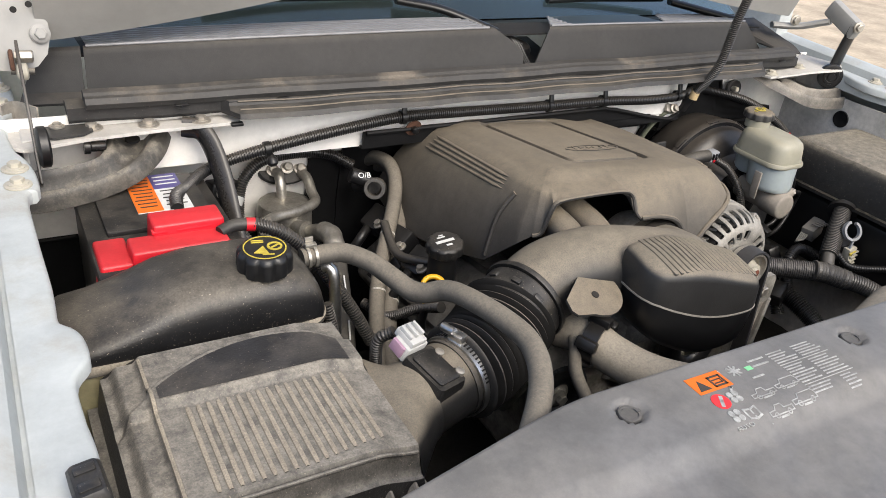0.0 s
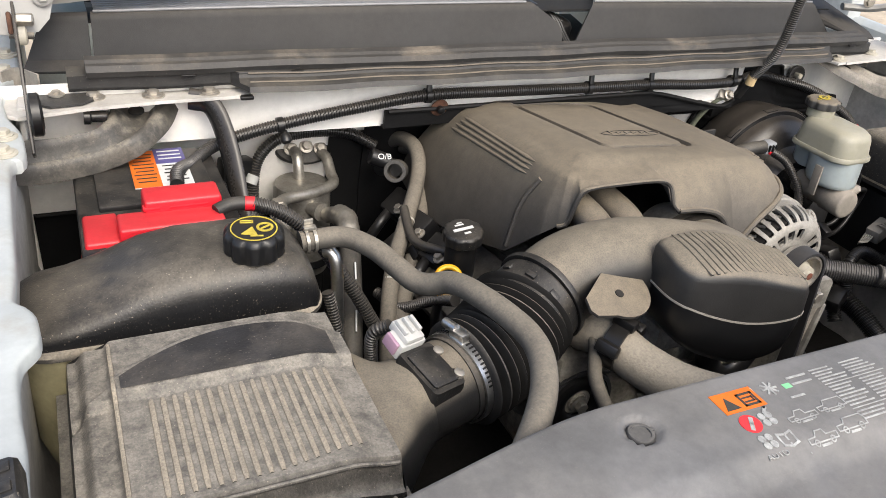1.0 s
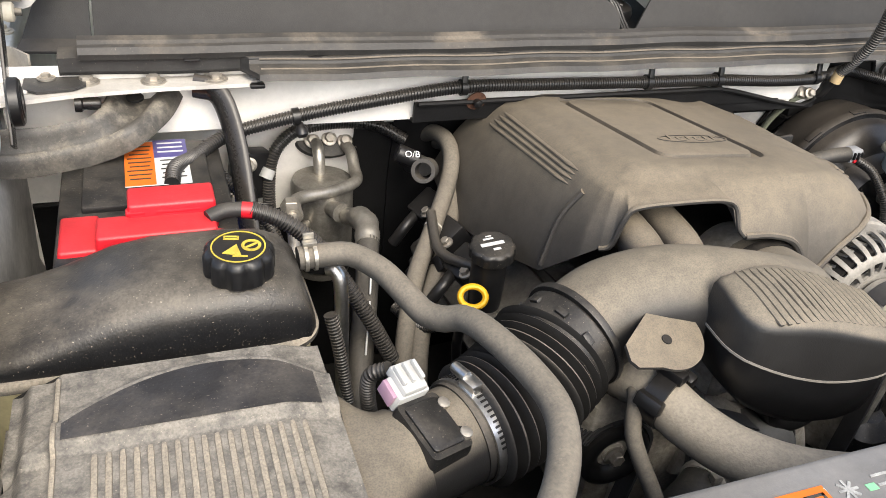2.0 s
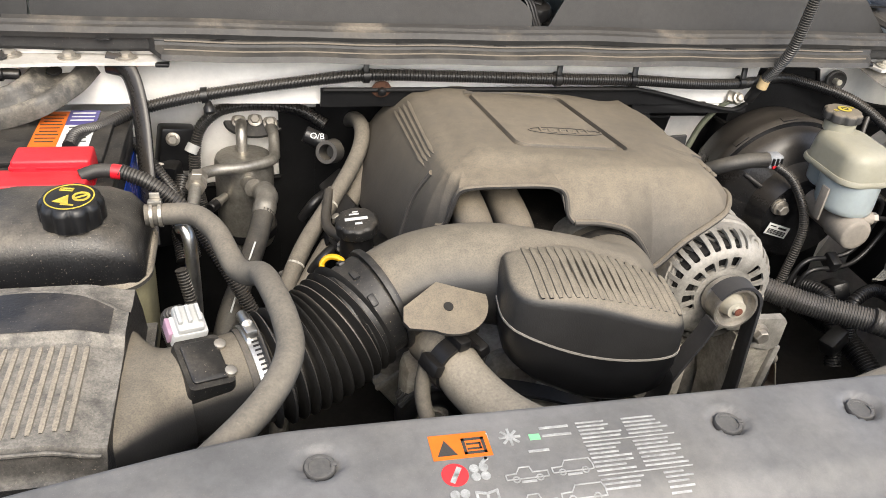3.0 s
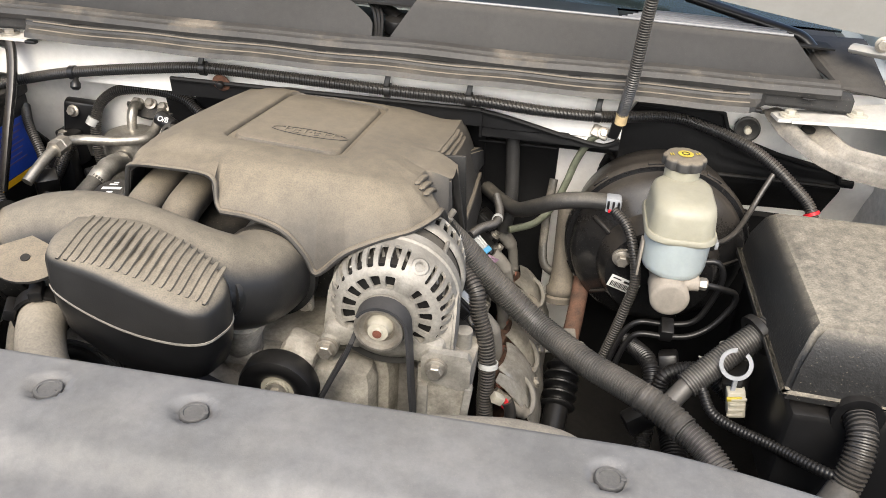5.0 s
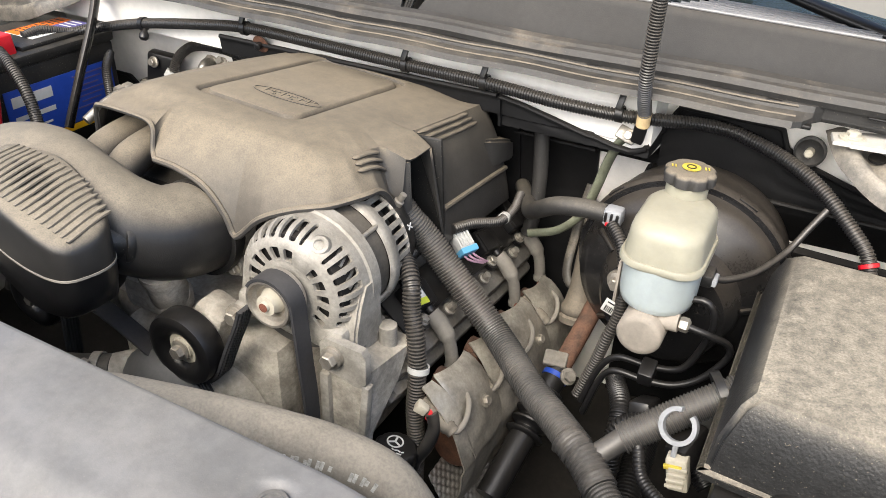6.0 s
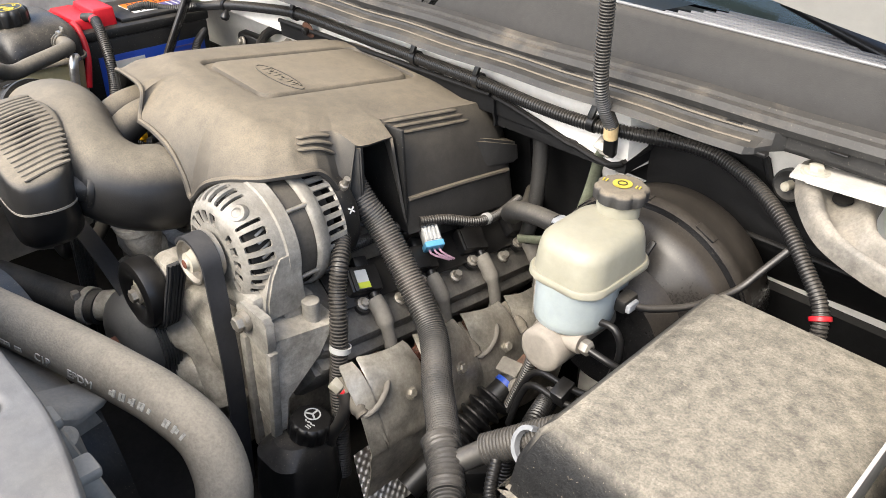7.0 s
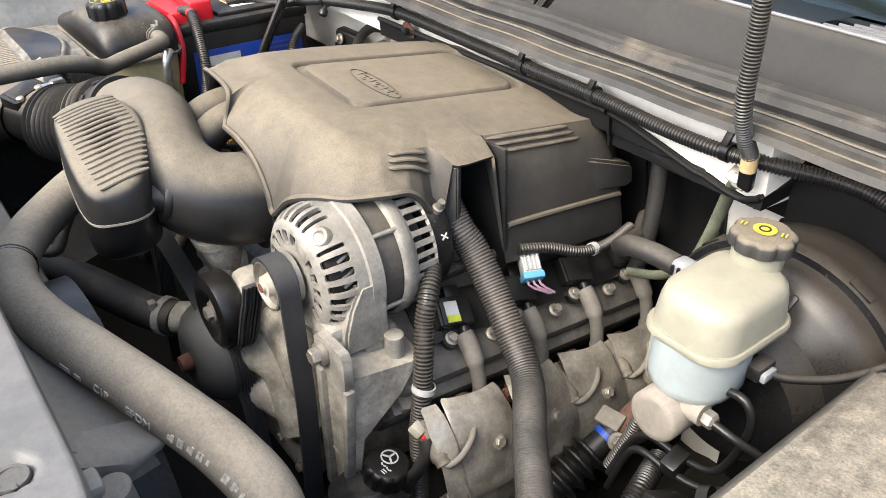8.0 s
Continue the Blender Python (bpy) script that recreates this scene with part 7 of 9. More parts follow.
hose(bm, [(0.294, 0.512, 0.79), (0.305, 0.492, 0.783), (0.332, 0.47, 0.798), (0.35, 0.452, 0.797), (0.358, 0.43, 0.787), (0.355, 0.414, 0.779), (0.348, 0.409, 0.777)], 0.0042, 10)
part("spark_lead", bm, BOOT_GREY, coil)
bm = bmesh.new()
sweep(bm, spline([(0.3, 0.412, 0.807), (0.325, 0.411, 0.792), (0.35, 0.41, 0.777)], 0.003), lambda i, s: 0.0095 if s < 0.3 else (0.0115 if s < 0.88 else 0.0095), 18)
part("plug_boot", bm, HOSE_DARK, coil)
for k in (1, 2, 3):
    copy_thing(coil, Matrix.Translation((0.253, 0.496 + 0.112 * k, 0.866 - 0.0134 * k)))
bm = bmesh.new()
box(bm, (0, 0, 0), (0.028, 0.018, 0.001), 0, m=cm_ @ pose(-0.029, 0, 0.0215))
part("label", bm, WHITE_PRINT, coil)
bm = bmesh.new()
box(bm, (0, 0, 0), (0.009, 0.018, 0.001), 0, m=cm_ @ pose(-0.0195, 0, 0.0221))
part("label_stripe", bm, LIME_PRINT, coil)
for y, mt in ((0.645, PALE_PLASTIC),):
    ic = thing("coil_connector", (0.24, y, 0.9), "white electrical plug with light blue lock by the coils", "connector")
    q = pose(0.232, y, 0.912, 0, 37, -24)
    bm = bmesh.new()
    box(bm, (0, 0, 0), (0.036, 0.026, 0.022), 0.002, m=q)
    for k in range(4):
        box(bm, (0, 0, 0), (0.03, 0.003, 0.004), 0.0005, m=q @ pose(0, -0.009 + 0.006 * k, 0.012))
    part("shell", bm, mt, ic)
    bm = bmesh.new()
    box(bm, (0, 0, 0), (0.01, 0.03, 0.024), 0.002, m=q @ pose(0.021, 0, 0))
    part("lock", bm, LIGHT_BLUE, ic)
    bm = bmesh.new()
    for k in range(3):
        hose(bm, [q @ V((0.026, -0.008 + 0.008 * k, 0)), q @ V((0.036, -0.006 + 0.008 * k, 0.004)), q @ V((0.045, 0.02 + 0.004 * k, -0.006))], 0.0018, 6)
    part("wires", bm, PINK_PLASTIC, ic)
ich = thing("coil_harness", (0.24, 0.7, 0.91), "black wiring loom running over the coils", "wiring")
bm = bmesh.new()
loom(bm, [(0.225, 0.63, 0.935), (0.24, 0.67, 0.93), (0.26, 0.72, 0.915), (0.262, 0.77, 0.91), (0.25, 0.83, 0.91)], 0.008)
part("loom", bm, LOOM, ich)
bm = bmesh.new()
loom(bm, [(0.21, 0.5, 0.935), (0.205, 0.55, 0.93), (0.21, 0.6, 0.93)], 0.009)
part("loom", bm, LOOM, ich)
for y in (0.74,):
    bm = bmesh.new()
    lathe(bm, [(0.008, -0.004), (0.0095, -0.004), (0.0095, 0.004), (0.008, 0.004)], axis((0.261, y, 0.912), (0, 1, -0.1)), 20, False, False)
    part("clip", bm, PALE_PLASTIC, ich)
bk = thing("coil_rail", (0.22, 0.65, 0.86), "black steel rail under the ignition coils", "rail")
bm = bmesh.new()
box(bm, (0, 0, 0), (0.06, 0.42, 0.004), 0.0015, m=pose(0.226, 0.664, 0.862, -6.85, 0, 0) @ pose(0, 0, 0, 0, 37, 0))
part("plate", bm, CLEAN_BLACK, bk)
for y in (0.556, 0.672, 0.784):
    bm = bmesh.new()
    bolt(bm, (0.262, y, 0.85 - 0.12 * (y - 0.556)), (0.6, 0, 0.8), 0.0065, 0.014)
    part("stud", bm, STEEL, bk)

# ---- exhaust manifold ----
em_ = thing("exhaust_manifold", (0.33, 0.62, 0.6), "heat stained exhaust manifold with rusty flange", "exhaust manifold")
for k in range(4):
    y, z = 0.483 + 0.1015 * k, 0.782 - 0.0155 * k
    bm = bmesh.new()
    plate(bm, rrect(0.088, 0.06, 0.02, 6), Matrix(((0, 0.5, 0.87, 0.292), (1, 0, 0, y), (0, 0.87, -0.5, z), (0, 0, 0, 1))), 0.01, 0.002)
    port = part("port_flange", bm, OLD_RUST, em_)
    for dy in (-0.036, 0.036):
        bm = bmesh.new()
        bolt(bm, (0.303, y + dy, z + 0.01), (0.87, 0, 0.3), 0.0075, 0.012)
        part("bolt", bm, RUST, port)
    bm = bmesh.new()
    hose(bm, [(0.285, y, z), (0.31, y, z - 0.004), (0.33, y + 0.01, z - 0.04), (0.33, y + 0.02, z - 0.085)], 0.022, 18)
    part("runner", bm, OLD_RUST, em_)
bm = bmesh.new()
sweep(bm, spline([(0.325, 0.46, 0.69), (0.33, 0.55, 0.685), (0.33, 0.66, 0.67), (0.33, 0.78, 0.66), (0.32, 0.86, 0.62)], 0.012), 0.03, 20)
part("log", bm, OLD_RUST, em_)
ms = thing("manifold_shield", (0.35, 0.65, 0.63), "dusty stainless shield over the exhaust manifold with plug cutouts", "heat shield")
bm = bmesh.new()


def shield_pt(u, v):
    """Fingers over the ports that fall to one bulging skirt."""
    y = 0.405 + 0.432 * u
    k = (y - 0.483) / 0.1015
    ph = k - round(k) if -0.5 < k < 3.5 else (k * 0.6 if k < 0 else k - 3)
    drop = 0.0153 * max(-0.4, min(3.4, k))
    lobe = sstep(0.5, 0.4, abs(ph + 0.02))
    top = 0.772 + 0.05 * lobe
    z = top + (0.62 - top) * v
    h = max(0.0, min(1.0, (z - 0.62) / 0.203))
    x = 0.302 + 0.066 * math.sqrt(max(0.0, 1 - (max(0.0, h - 0.42) / 0.58) ** 2)) - 0.05 * max(0.0, 0.4 - h) ** 1.5
    x -= 0.014 * sstep(0.45, 0.95, h) * (1 - math.cos(min(0.5, abs(ph)) * math.pi)) * (1 if ph < 0 else 0.7)
    x += 0.0035 * noise.noise((y * 26, z * 26, 2)) + 0.0035 * math.exp(-((z - 0.715) / 0.008) ** 2)
    return V((x, y, z - drop))


sheet(bm, shield_pt, span(0, 1, 150), span(0, 1, 34))
thicken(part("sheet", bm, MANIFOLD, ms, sharp=60), 0.002)
for k in range(4):
    bm = bmesh.new()
    bolt(bm, (0.357, 0.49 + 0.1015 * k, 0.772 - 0.0155 * k), (0.85, 0, 0.5), 0.007, 0.008)
    part("bolt", bm, MANIFOLD, ms)
hs = thing("heat_shield", (0.33, 0.45, 0.6), "embossed bright metal heat shield", "heat shield")
bm = bmesh.new()
sheet(bm, lambda u, v: V((0.31 + 0.07 * u, 0.42 + 0.13 * v - 0.03 * u, 0.665 - 0.06 * u + 0.0022 * math.sin(u * 44) * math.sin(v * 60))), span(0, 1, 40), span(0, 1, 50))
thicken(part("sheet", bm, FOIL, hs, sharp=70), 0.0015)
tsn = thing("temperature_sensor", (0.3, 0.42, 0.74), "beige sensor plug with red lock on black lead", "sensor")
bm = bmesh.new()
box(bm, (0.306, 0.402, 0.806), (0.017, 0.014, 0.014), 0.002, (0, 30, 20))
part("plug", bm, BEIGE_PLASTIC, tsn)
bm = bmesh.new()
box(bm, (0.316, 0.405, 0.799), (0.004, 0.015, 0.014), 0.001, (0, 30, 20))
part("lock", bm, RED_PLASTIC, tsn)
bm = bmesh.new()
hose(bm, [(0.32, 0.403, 0.802), (0.327, 0.4, 0.785), (0.322, 0.39, 0.755), (0.306, 0.385, 0.72), (0.3, 0.38, 0.66)], 0.009, 12)
part("lead", bm, LOOM, tsn)

# steering shaft
ss = thing("steering_shaft", (0.42, 0.6, 0.6), "black steering shaft with rubber boot and rusty coupling", "steering shaft")
bm = bmesh.new()
sweep(bm, spline([(0.4, 0.542, 0.68), (0.405, 0.612, 0.715)], 0.0025), lambda i, s: 0.024 + 0.006 * math.sin(i * 0.9), 24)
part("boot", bm, CLEAN_BLACK, ss)
bm = bmesh.new()
hose(bm, [(0.39, 0.452, 0.635), (0.4, 0.542, 0.68)], 0.02, 18)
hose(bm, [(0.405, 0.612, 0.715), (0.41, 0.652, 0.735)], 0.019, 18)
part("sleeve", bm, CLEAN_BLACK, ss)
bm = bmesh.new()
hose(bm, [(0.41, 0.647, 0.733), (0.42, 0.732, 0.78), (0.425, 0.812, 0.815)], 0.015, 16)
part("shaft", bm, OLD_RUST, ss)
bm = bmesh.new()
box(bm, (0.402, 0.648, 0.752), (0.036, 0.026, 0.009), 0.003, (25, 0, 10))
bolt(bm, (0.428, 0.635, 0.738), (0.6, -0.5, 0.6), 0.009, 0.012)
part("coupling", bm, GRIMY_HEAD, ss)
bm = bmesh.new()
lathe(bm, [(0.0195, -0.004), (0.0205, -0.004), (0.0205, 0.004), (0.0195, 0.004)], axis((0.408, 0.637, 0.727), (0.1, 0.8, 0.45)), 24, False, False)
part("blue_band", bm, BLUE_PRINT, ss)

# ---- big harness and small harness on the driver's side ----
wh = thing("main_harness", (0.4, 0.45, 0.8), "thick ribbed wiring harness wrapped with tape at its fork", "wiring harness")
bm = bmesh.new()
loom(bm, [(0.14, 0.55, 1.045), (0.17, 0.545, 1.02), (0.2, 0.548, 0.985), (0.225, 0.556, 0.956), (0.277, 0.555, 0.903), (0.349, 0.538, 0.848), (0.424, 0.474, 0.839), (0.475, 0.432, 0.842), (0.515, 0.397, 0.846)], 0.0205, 0.0044, 0.085, 18)
part("loom", bm, GREY_LOOM, wh)
bm = bmesh.new()
sweep(bm, spline([(0.5, 0.401, 0.851), (0.53, 0.382, 0.846), (0.558, 0.357, 0.839)], 0.0022), lambda i, s: 0.0205 + 0.0012 * math.sin(i * 2.1) + 0.0015 * noise.noise((i * 0.4, 0, 0)), 18)
part("tape_wrap", bm, GREY_LOOM, wh)
bm = bmesh.new()
loom(bm, [(0.548, 0.366, 0.842), (0.59, 0.325, 0.83), (0.63, 0.27, 0.8), (0.65, 0.2, 0.75)], 0.0185, 0.0052, 0.12, 18)
part("loom", bm, GREY_LOOM, wh)
bm = bmesh.new()
hose(bm, [(0.533, 0.388, 0.844), (0.548, 0.404, 0.856), (0.565, 0.419, 0.872)], 0.0135, 14)
part("branch", bm, GREY_LOOM, wh)
bm = bmesh.new()
loom(bm, [(0.56, 0.415, 0.868), (0.585, 0.431, 0.886), (0.62, 0.453, 0.911), (0.664, 0.479, 0.94)], 0.0185, 0.0042, 0.09, 20)
part("branch_loom", bm, GREY_LOOM, wh)
sh = thing("small_harness", (0.27, 0.42, 0.7), "ribbed black wiring loom tied with a white clip", "wiring harness")
bm = bmesh.new()
loom(bm, [(0.19, 0.515, 0.985), (0.2, 0.5, 0.972), (0.235, 0.478, 0.965), (0.257, 0.456, 0.951), (0.265, 0.444, 0.922), (0.279, 0.432, 0.884), (0.286, 0.424, 0.835), (0.287, 0.418, 0.78), (0.292, 0.415, 0.72), (0.292, 0.412, 0.62)], 0.0125, 0.0048, 0.14, 16)
part("loom", bm, LOOM, sh)
bm = bmesh.new()
lathe(bm, [(0.0128, -0.004), (0.0148, -0.004), (0.0148, 0.004), (0.0128, 0.004)], axis((0.2865, 0.4265, 0.845), (0.05, -0.25, -0.97)), 28, False, False)
part("white_clip", bm, PALE_PLASTIC, sh, "white cable clip")

# ---- brake booster and master cylinder ----
bb = thing("brake_booster", (0.535, 0.78, 0.73), "large round black brake booster with dusty rim", "brake booster")
bmx = axis((0.535, 0.655, 0.885), (0, 1, 0.05))
bm = bmesh.new()
lathe(bm, [(0.03, 0.0), (0.06, 0.0), (0.085, 0.008), (0.092, 0.02), (0.1, 0.045), (0.125, 0.06), (0.14, 0.072), (0.144, 0.085), (0.144, 0.105)], bmx, 72)
part("front_shell", bm, BOOSTER_BLACK, bb)
bm = bmesh.new()
lathe(bm, [(0.14, 0.1), (0.152, 0.102), (0.155, 0.108), (0.155, 0.118), (0.151, 0.126), (0.148, 0.15), (0.14, 0.19), (0.11, 0.22), (0.06, 0.24)], bmx, 72)
part("rear_shell", bm, BOOSTER_BLACK, bb)
for k in range(10):
    bm = bmesh.new()
    box(bm, (0, 0, 0), (0.006, 0.03, 0.014), 0.002, m=bmx @ pose(0, 0, 0, 0, 0, k * 36 + 9) @ pose(0.153, 0, 0.112))
    part("crimp", bm, BOOSTER_BLACK, bb)
for k in range(5):
    bm = bmesh.new()
    box(bm, (0, 0, 0), (0.04, 0.008, 0.006), 0.002, m=bmx @ pose(0, 0, 0, 0, 0, k * 72 + 30) @ pose(0.115, 0, 0.052, 0, -34, 0))
    part("web", bm, BOOSTER_BLACK, bb)
bm = bmesh.new()
lm = Matrix.Translation((0.482, 0.6536, 0.866)) @ pose(0, 0, 0, 90, 0, 0) @ pose(0, 0, 0, 0, 0, -18)
box(bm, (0, 0, 0), (0.05, 0.023, 0.0012), 0.0003, m=lm)
part("barcode_label", bm, WHITE_PRINT, bb, "white barcode label")
bm = bmesh.new()
for k in range(16):
    box(bm, (0, 0, 0), (0.0012 if k % 3 else 0.002, 0.01, 0.0006), 0, m=lm @ pose(-0.02 + 0.0026 * k, -0.004, 0.001))
box(bm, (0, 0, 0), (0.02, 0.004, 0.0006), 0, m=lm @ pose(0.008, 0.006, 0.001))
box(bm, (0, 0, 0), (0.014, 0.002, 0.0006), 0, m=lm @ pose(-0.014, 0.007, 0.001))
part("barcode_bars", bm, VOID, bb)
bm = bmesh.new()
lathe(bm, [(0.016, 0), (0.016, 0.004)], axis((0.472, 0.66, 0.915), (0, -1, 0)), 20)
bolt(bm, (0.472, 0.656, 0.915), (0, -1, 0), 0.01, 0.016)
part("stud", bm, STEEL, bb)

RING_GREY = mat("grey cable ring plastic", (0.24, 0.25, 0.265), 0.45, scale=40, vary=0.15, bump=0.05, dust=0.2)
CYLINDER = mat("dusty cast cylinder", (0.21, 0.19, 0.162), 0.65, dust=0.5, scale=25, vary=0.2, bump=0.4, dustcol=(0.33, 0.28, 0.22), low=-0.4)
mc = thing("master_cylinder", (0.536, 0.6, 0.9), "brake master cylinder with yellowed translucent fluid reservoir", "master cylinder")
bm = bmesh.new()
cym = axis((0.535, 0.53, 0.928), (0, 1, 0))
lathe(bm, [(0.02, 0), (0.026, 0.001), (0.0285, 0.004), (0.0285, 0.05), (0.025, 0.055), (0.025, 0.13), (0.04, 0.132), (0.04, 0.145)], cym, 36)
box(bm, (0.497, 0.662, 0.92), (0.05, 0.012, 0.026), 0.004)
part("cylinder", bm, CYLINDER, mc, "grey beige cast cylinder body", 45)
bm = bmesh.new()
hose(bm, [(0.55, 0.558, 0.944), (0.575, 0.558, 0.946)], 0.012, 16)
part("port", bm, CYLINDER, mc)
bm = bmesh.new()
lathe(bm, [(0.0085, 0), (0.0095, 0.003), (0.0095, 0.01), (0.006, 0.013)], axis((0.576, 0.558, 0.946), (1, 0, 0)), 6)
part("port_nut", bm, STEEL, mc)


def res_ring(w, d, z, yc=0.622, r=0.032, sl=0.0):
    return [V((0.537 + x, yc - 0.01 + y, z + sl * y)) for x, y in rrect(w, d, min(r, w / 2 - 0.001, d / 2 - 0.001), 6)]


bm = bmesh.new()
rings(bm, [res_ring(0.096, 0.132, 1.018), res_ring(0.09, 0.126, 1.05), res_ring(0.086, 0.121, 1.06, sl=0.02), res_ring(0.074, 0.108, 1.067, sl=0.03), res_ring(0.05, 0.08, 1.0695, sl=0.03)])
part("reservoir_top", bm, RES_TOP, mc, "yellowed nylon reservoir top", 60)
bm = bmesh.new()
rings(bm, [res_ring(0.1, 0.136, 1.011), res_ring(0.103, 0.139, 1.013), res_ring(0.103, 0.139, 1.018), res_ring(0.1, 0.136, 1.021)])
part("reservoir_seam", bm, RES_TOP, mc)
bm = bmesh.new()
rings(bm, [res_ring(0.076, 0.08, 0.953, 0.596, 0.037), res_ring(0.089, 0.093, 0.957, 0.598, 0.044), res_ring(0.094, 0.097, 0.966, 0.6, 0.046), res_ring(0.096, 0.1, 1.013, 0.603, 0.047)])
part("reservoir_bottom", bm, RES_LOW, mc, "pale blue fluid-filled lower chamber", 60)
bm = bmesh.new()
rings(bm, [res_ring(0.04, 0.04, 0.965, 0.665, 0.015), res_ring(0.05, 0.05, 0.972, 0.665, 0.018), res_ring(0.052, 0.052, 1.013, 0.665, 0.018)])
part("rear_chamber", bm, RES_LOW, mc)
bm = bmesh.new()
box(bm, (0.488, 0.585, 0.965), (0.004, 0.018, 0.06), 0.001)
part("mount_lug", bm, CYLINDER, mc)
bm = bmesh.new()
lathe(bm, [(0.026, 0), (0.026, 0.02)], pose(0.535, 0.66, 1.066), 32)
part("neck", bm, RES_TOP, mc)
rcm = pose(0.535, 0.662, 1.084, 0, 0, 15)
rcap = part("cap", lobed_cap(rcm, 0.0325, 0.018, 8, 0.0035), COVER_PLASTIC, mc, "dusty black cap with yellow print")
bm = bmesh.new()
lathe(bm, [(0.0115, 0), (0.0115, 0.0007), (0.0, 0.0007)], rcm @ pose(0, 0, 0.0192), 28)
for s in (-1, 1):
    for dx in (-0.003, 0.001):
        box(bm, (0, 0, 0), (0.0018, 0.007, 0.0007), 0, m=rcm @ pose(s * 0.02 + dx, 0, 0.0195))
part("print", bm, CAP_YELLOW, rcap)
bm = bmesh.new()
lathe(bm, [(0.006, 0), (0.006, 0.0007), (0.0045, 0.0007), (0.0045, 0)], rcm @ pose(0, 0, 0.0199), 24, False, False)
part("print_ring", bm, BLACK_PLASTIC, rcap)
bm = bmesh.new()
box(bm, (0.588, 0.618, 0.985), (0.018, 0.03, 0.018), 0.004)
part("level_sensor", bm, BLACK_PLASTIC, mc)
bm = bmesh.new()
box(bm, (0.598, 0.616, 0.984), (0.008, 0.02, 0.011), 0.002)
part("sensor_clip", bm, RING_GREY, mc)

sl = thing("sensor_lead", (0.63, 0.7, 0.97), "dusty dark wiring sleeve from the fluid sensor to the firewall", "wiring")
bm = bmesh.new()
hose(bm, [(0.597, 0.62, 0.983), (0.612, 0.635, 0.978), (0.64, 0.68, 0.974), (0.667, 0.733, 0.985), (0.683, 0.757, 1.01), (0.699, 0.776, 1.037)], 0.0046, 12)
part("sleeve", bm, LOOM, sl)
bl = thing("brake_lines", (0.56, 0.58, 0.83), "thin black steel brake lines with a clip", "brake lines")
for pts in ([(0.586, 0.556, 0.946), (0.612, 0.56, 0.94), (0.636, 0.575, 0.924), (0.638, 0.58, 0.9), (0.615, 0.575, 0.862), (0.585, 0.568, 0.843), (0.549, 0.565, 0.838), (0.507, 0.565, 0.836), (0.49, 0.565, 0.81), (0.476, 0.56, 0.75)],
            [(0.57, 0.58, 0.968), (0.6, 0.58, 0.972), (0.613, 0.58, 0.947), (0.605, 0.58, 0.9), (0.587, 0.58, 0.862), (0.549, 0.58, 0.851), (0.506, 0.58, 0.848), (0.484, 0.578, 0.82), (0.468, 0.57, 0.76)]):
    bm = bmesh.new()
    hose(bm, pts, 0.0046, 10)
    part("line", bm, CLEAN_BLACK, bl)
bm = bmesh.new()
box(bm, (0.549, 0.573, 0.846), (0.02, 0.03, 0.026), 0.003, (20, 0, 0))
part("clip", bm, CLEAN_BLACK, bl)

vh = thing("vacuum_hose", (0.35, 0.66, 0.98), "dusty rubber vacuum hose to the brake booster", "hose")
bm = bmesh.new()
hose(bm, [(0.19, 0.87, 1.05), (0.235, 0.862, 1.062), (0.262, 0.855, 1.04), (0.272, 0.85, 0.97), (0.276, 0.84, 0.9), (0.27, 0.83, 0.84)], 0.0125, 16)
part("rear_tube", bm, RUBBER, vh)
bm = bmesh.new()
hose(bm, [(0.225, 0.9, 0.89), (0.255, 0.85, 0.895), (0.292, 0.77, 0.92), (0.325, 0.718, 0.957), (0.36, 0.692, 0.985), (0.4, 0.685, 0.996), (0.434, 0.683, 0.998)], 0.0135, 16)
part("tube", bm, RUBBER, vh)
bm = bmesh.new()
box(bm, (0.445, 0.682, 0.998), (0.026, 0.024, 0.026), 0.005)
part("connector", bm, RING_GREY, vh)
for dx in (-0.008, 0.0, 0.008):
    bm = bmesh.new()
    box(bm, (0.445 + dx, 0.669, 1.0), (0.0035, 0.005, 0.013), 0.001)
    part("connector_rib", bm, CLEAN_BLACK, vh)
bm = bmesh.new()
box(bm, (0.445, 0.669, 0.99), (0.014, 0.005, 0.005), 0.001)
part("connector_lock", bm, RED_PLASTIC, vh)
bm = bmesh.new()
loom(bm, [(0.447, 0.67, 0.992), (0.471, 0.648, 0.975), (0.487, 0.62, 0.937), (0.492, 0.605, 0.9), (0.484, 0.595, 0.862), (0.474, 0.59, 0.815), (0.46, 0.58, 0.76)], 0.0085)
part("cable", bm, LOOM, vh)

# ---- fuse box ----
fb = thing("fuse_box", (0.78, 0.49, 0.85), "black fuse box with pale dust caked on its lid", "fuse box")
FUSE = mat("dust caked fuse box plastic", (0.014, 0.014, 0.014), 0.5, low=0.35, dust=1.0, spread=0.44, crisp=0.2, scale=110, vary=0.3, bump=0.9, grain=330, dustcol=(0.292, 0.258, 0.2), speck=0.45, even=0.3)
bm = bmesh.new()
fl = [(0.658, 0.338), (0.908, 0.323), (0.92, 0.343), (0.92, 0.672), (0.658, 0.672)]
loops = []
for g, z in ((0.01, 0.94), (0.01, 0.947), (0.004, 0.949), (0.0, 0.985), (-0.012, 1.02), (-0.022, 1.03), (-0.036, 1.034)):
    cx_, cy_ = 0.78, 0.49
    loops.append([V((x + g * (1 if x > cx_ else -1), y + g * (1 if y > cy_ else -1), z)) for x, y in fl])
rings(bm, loops)
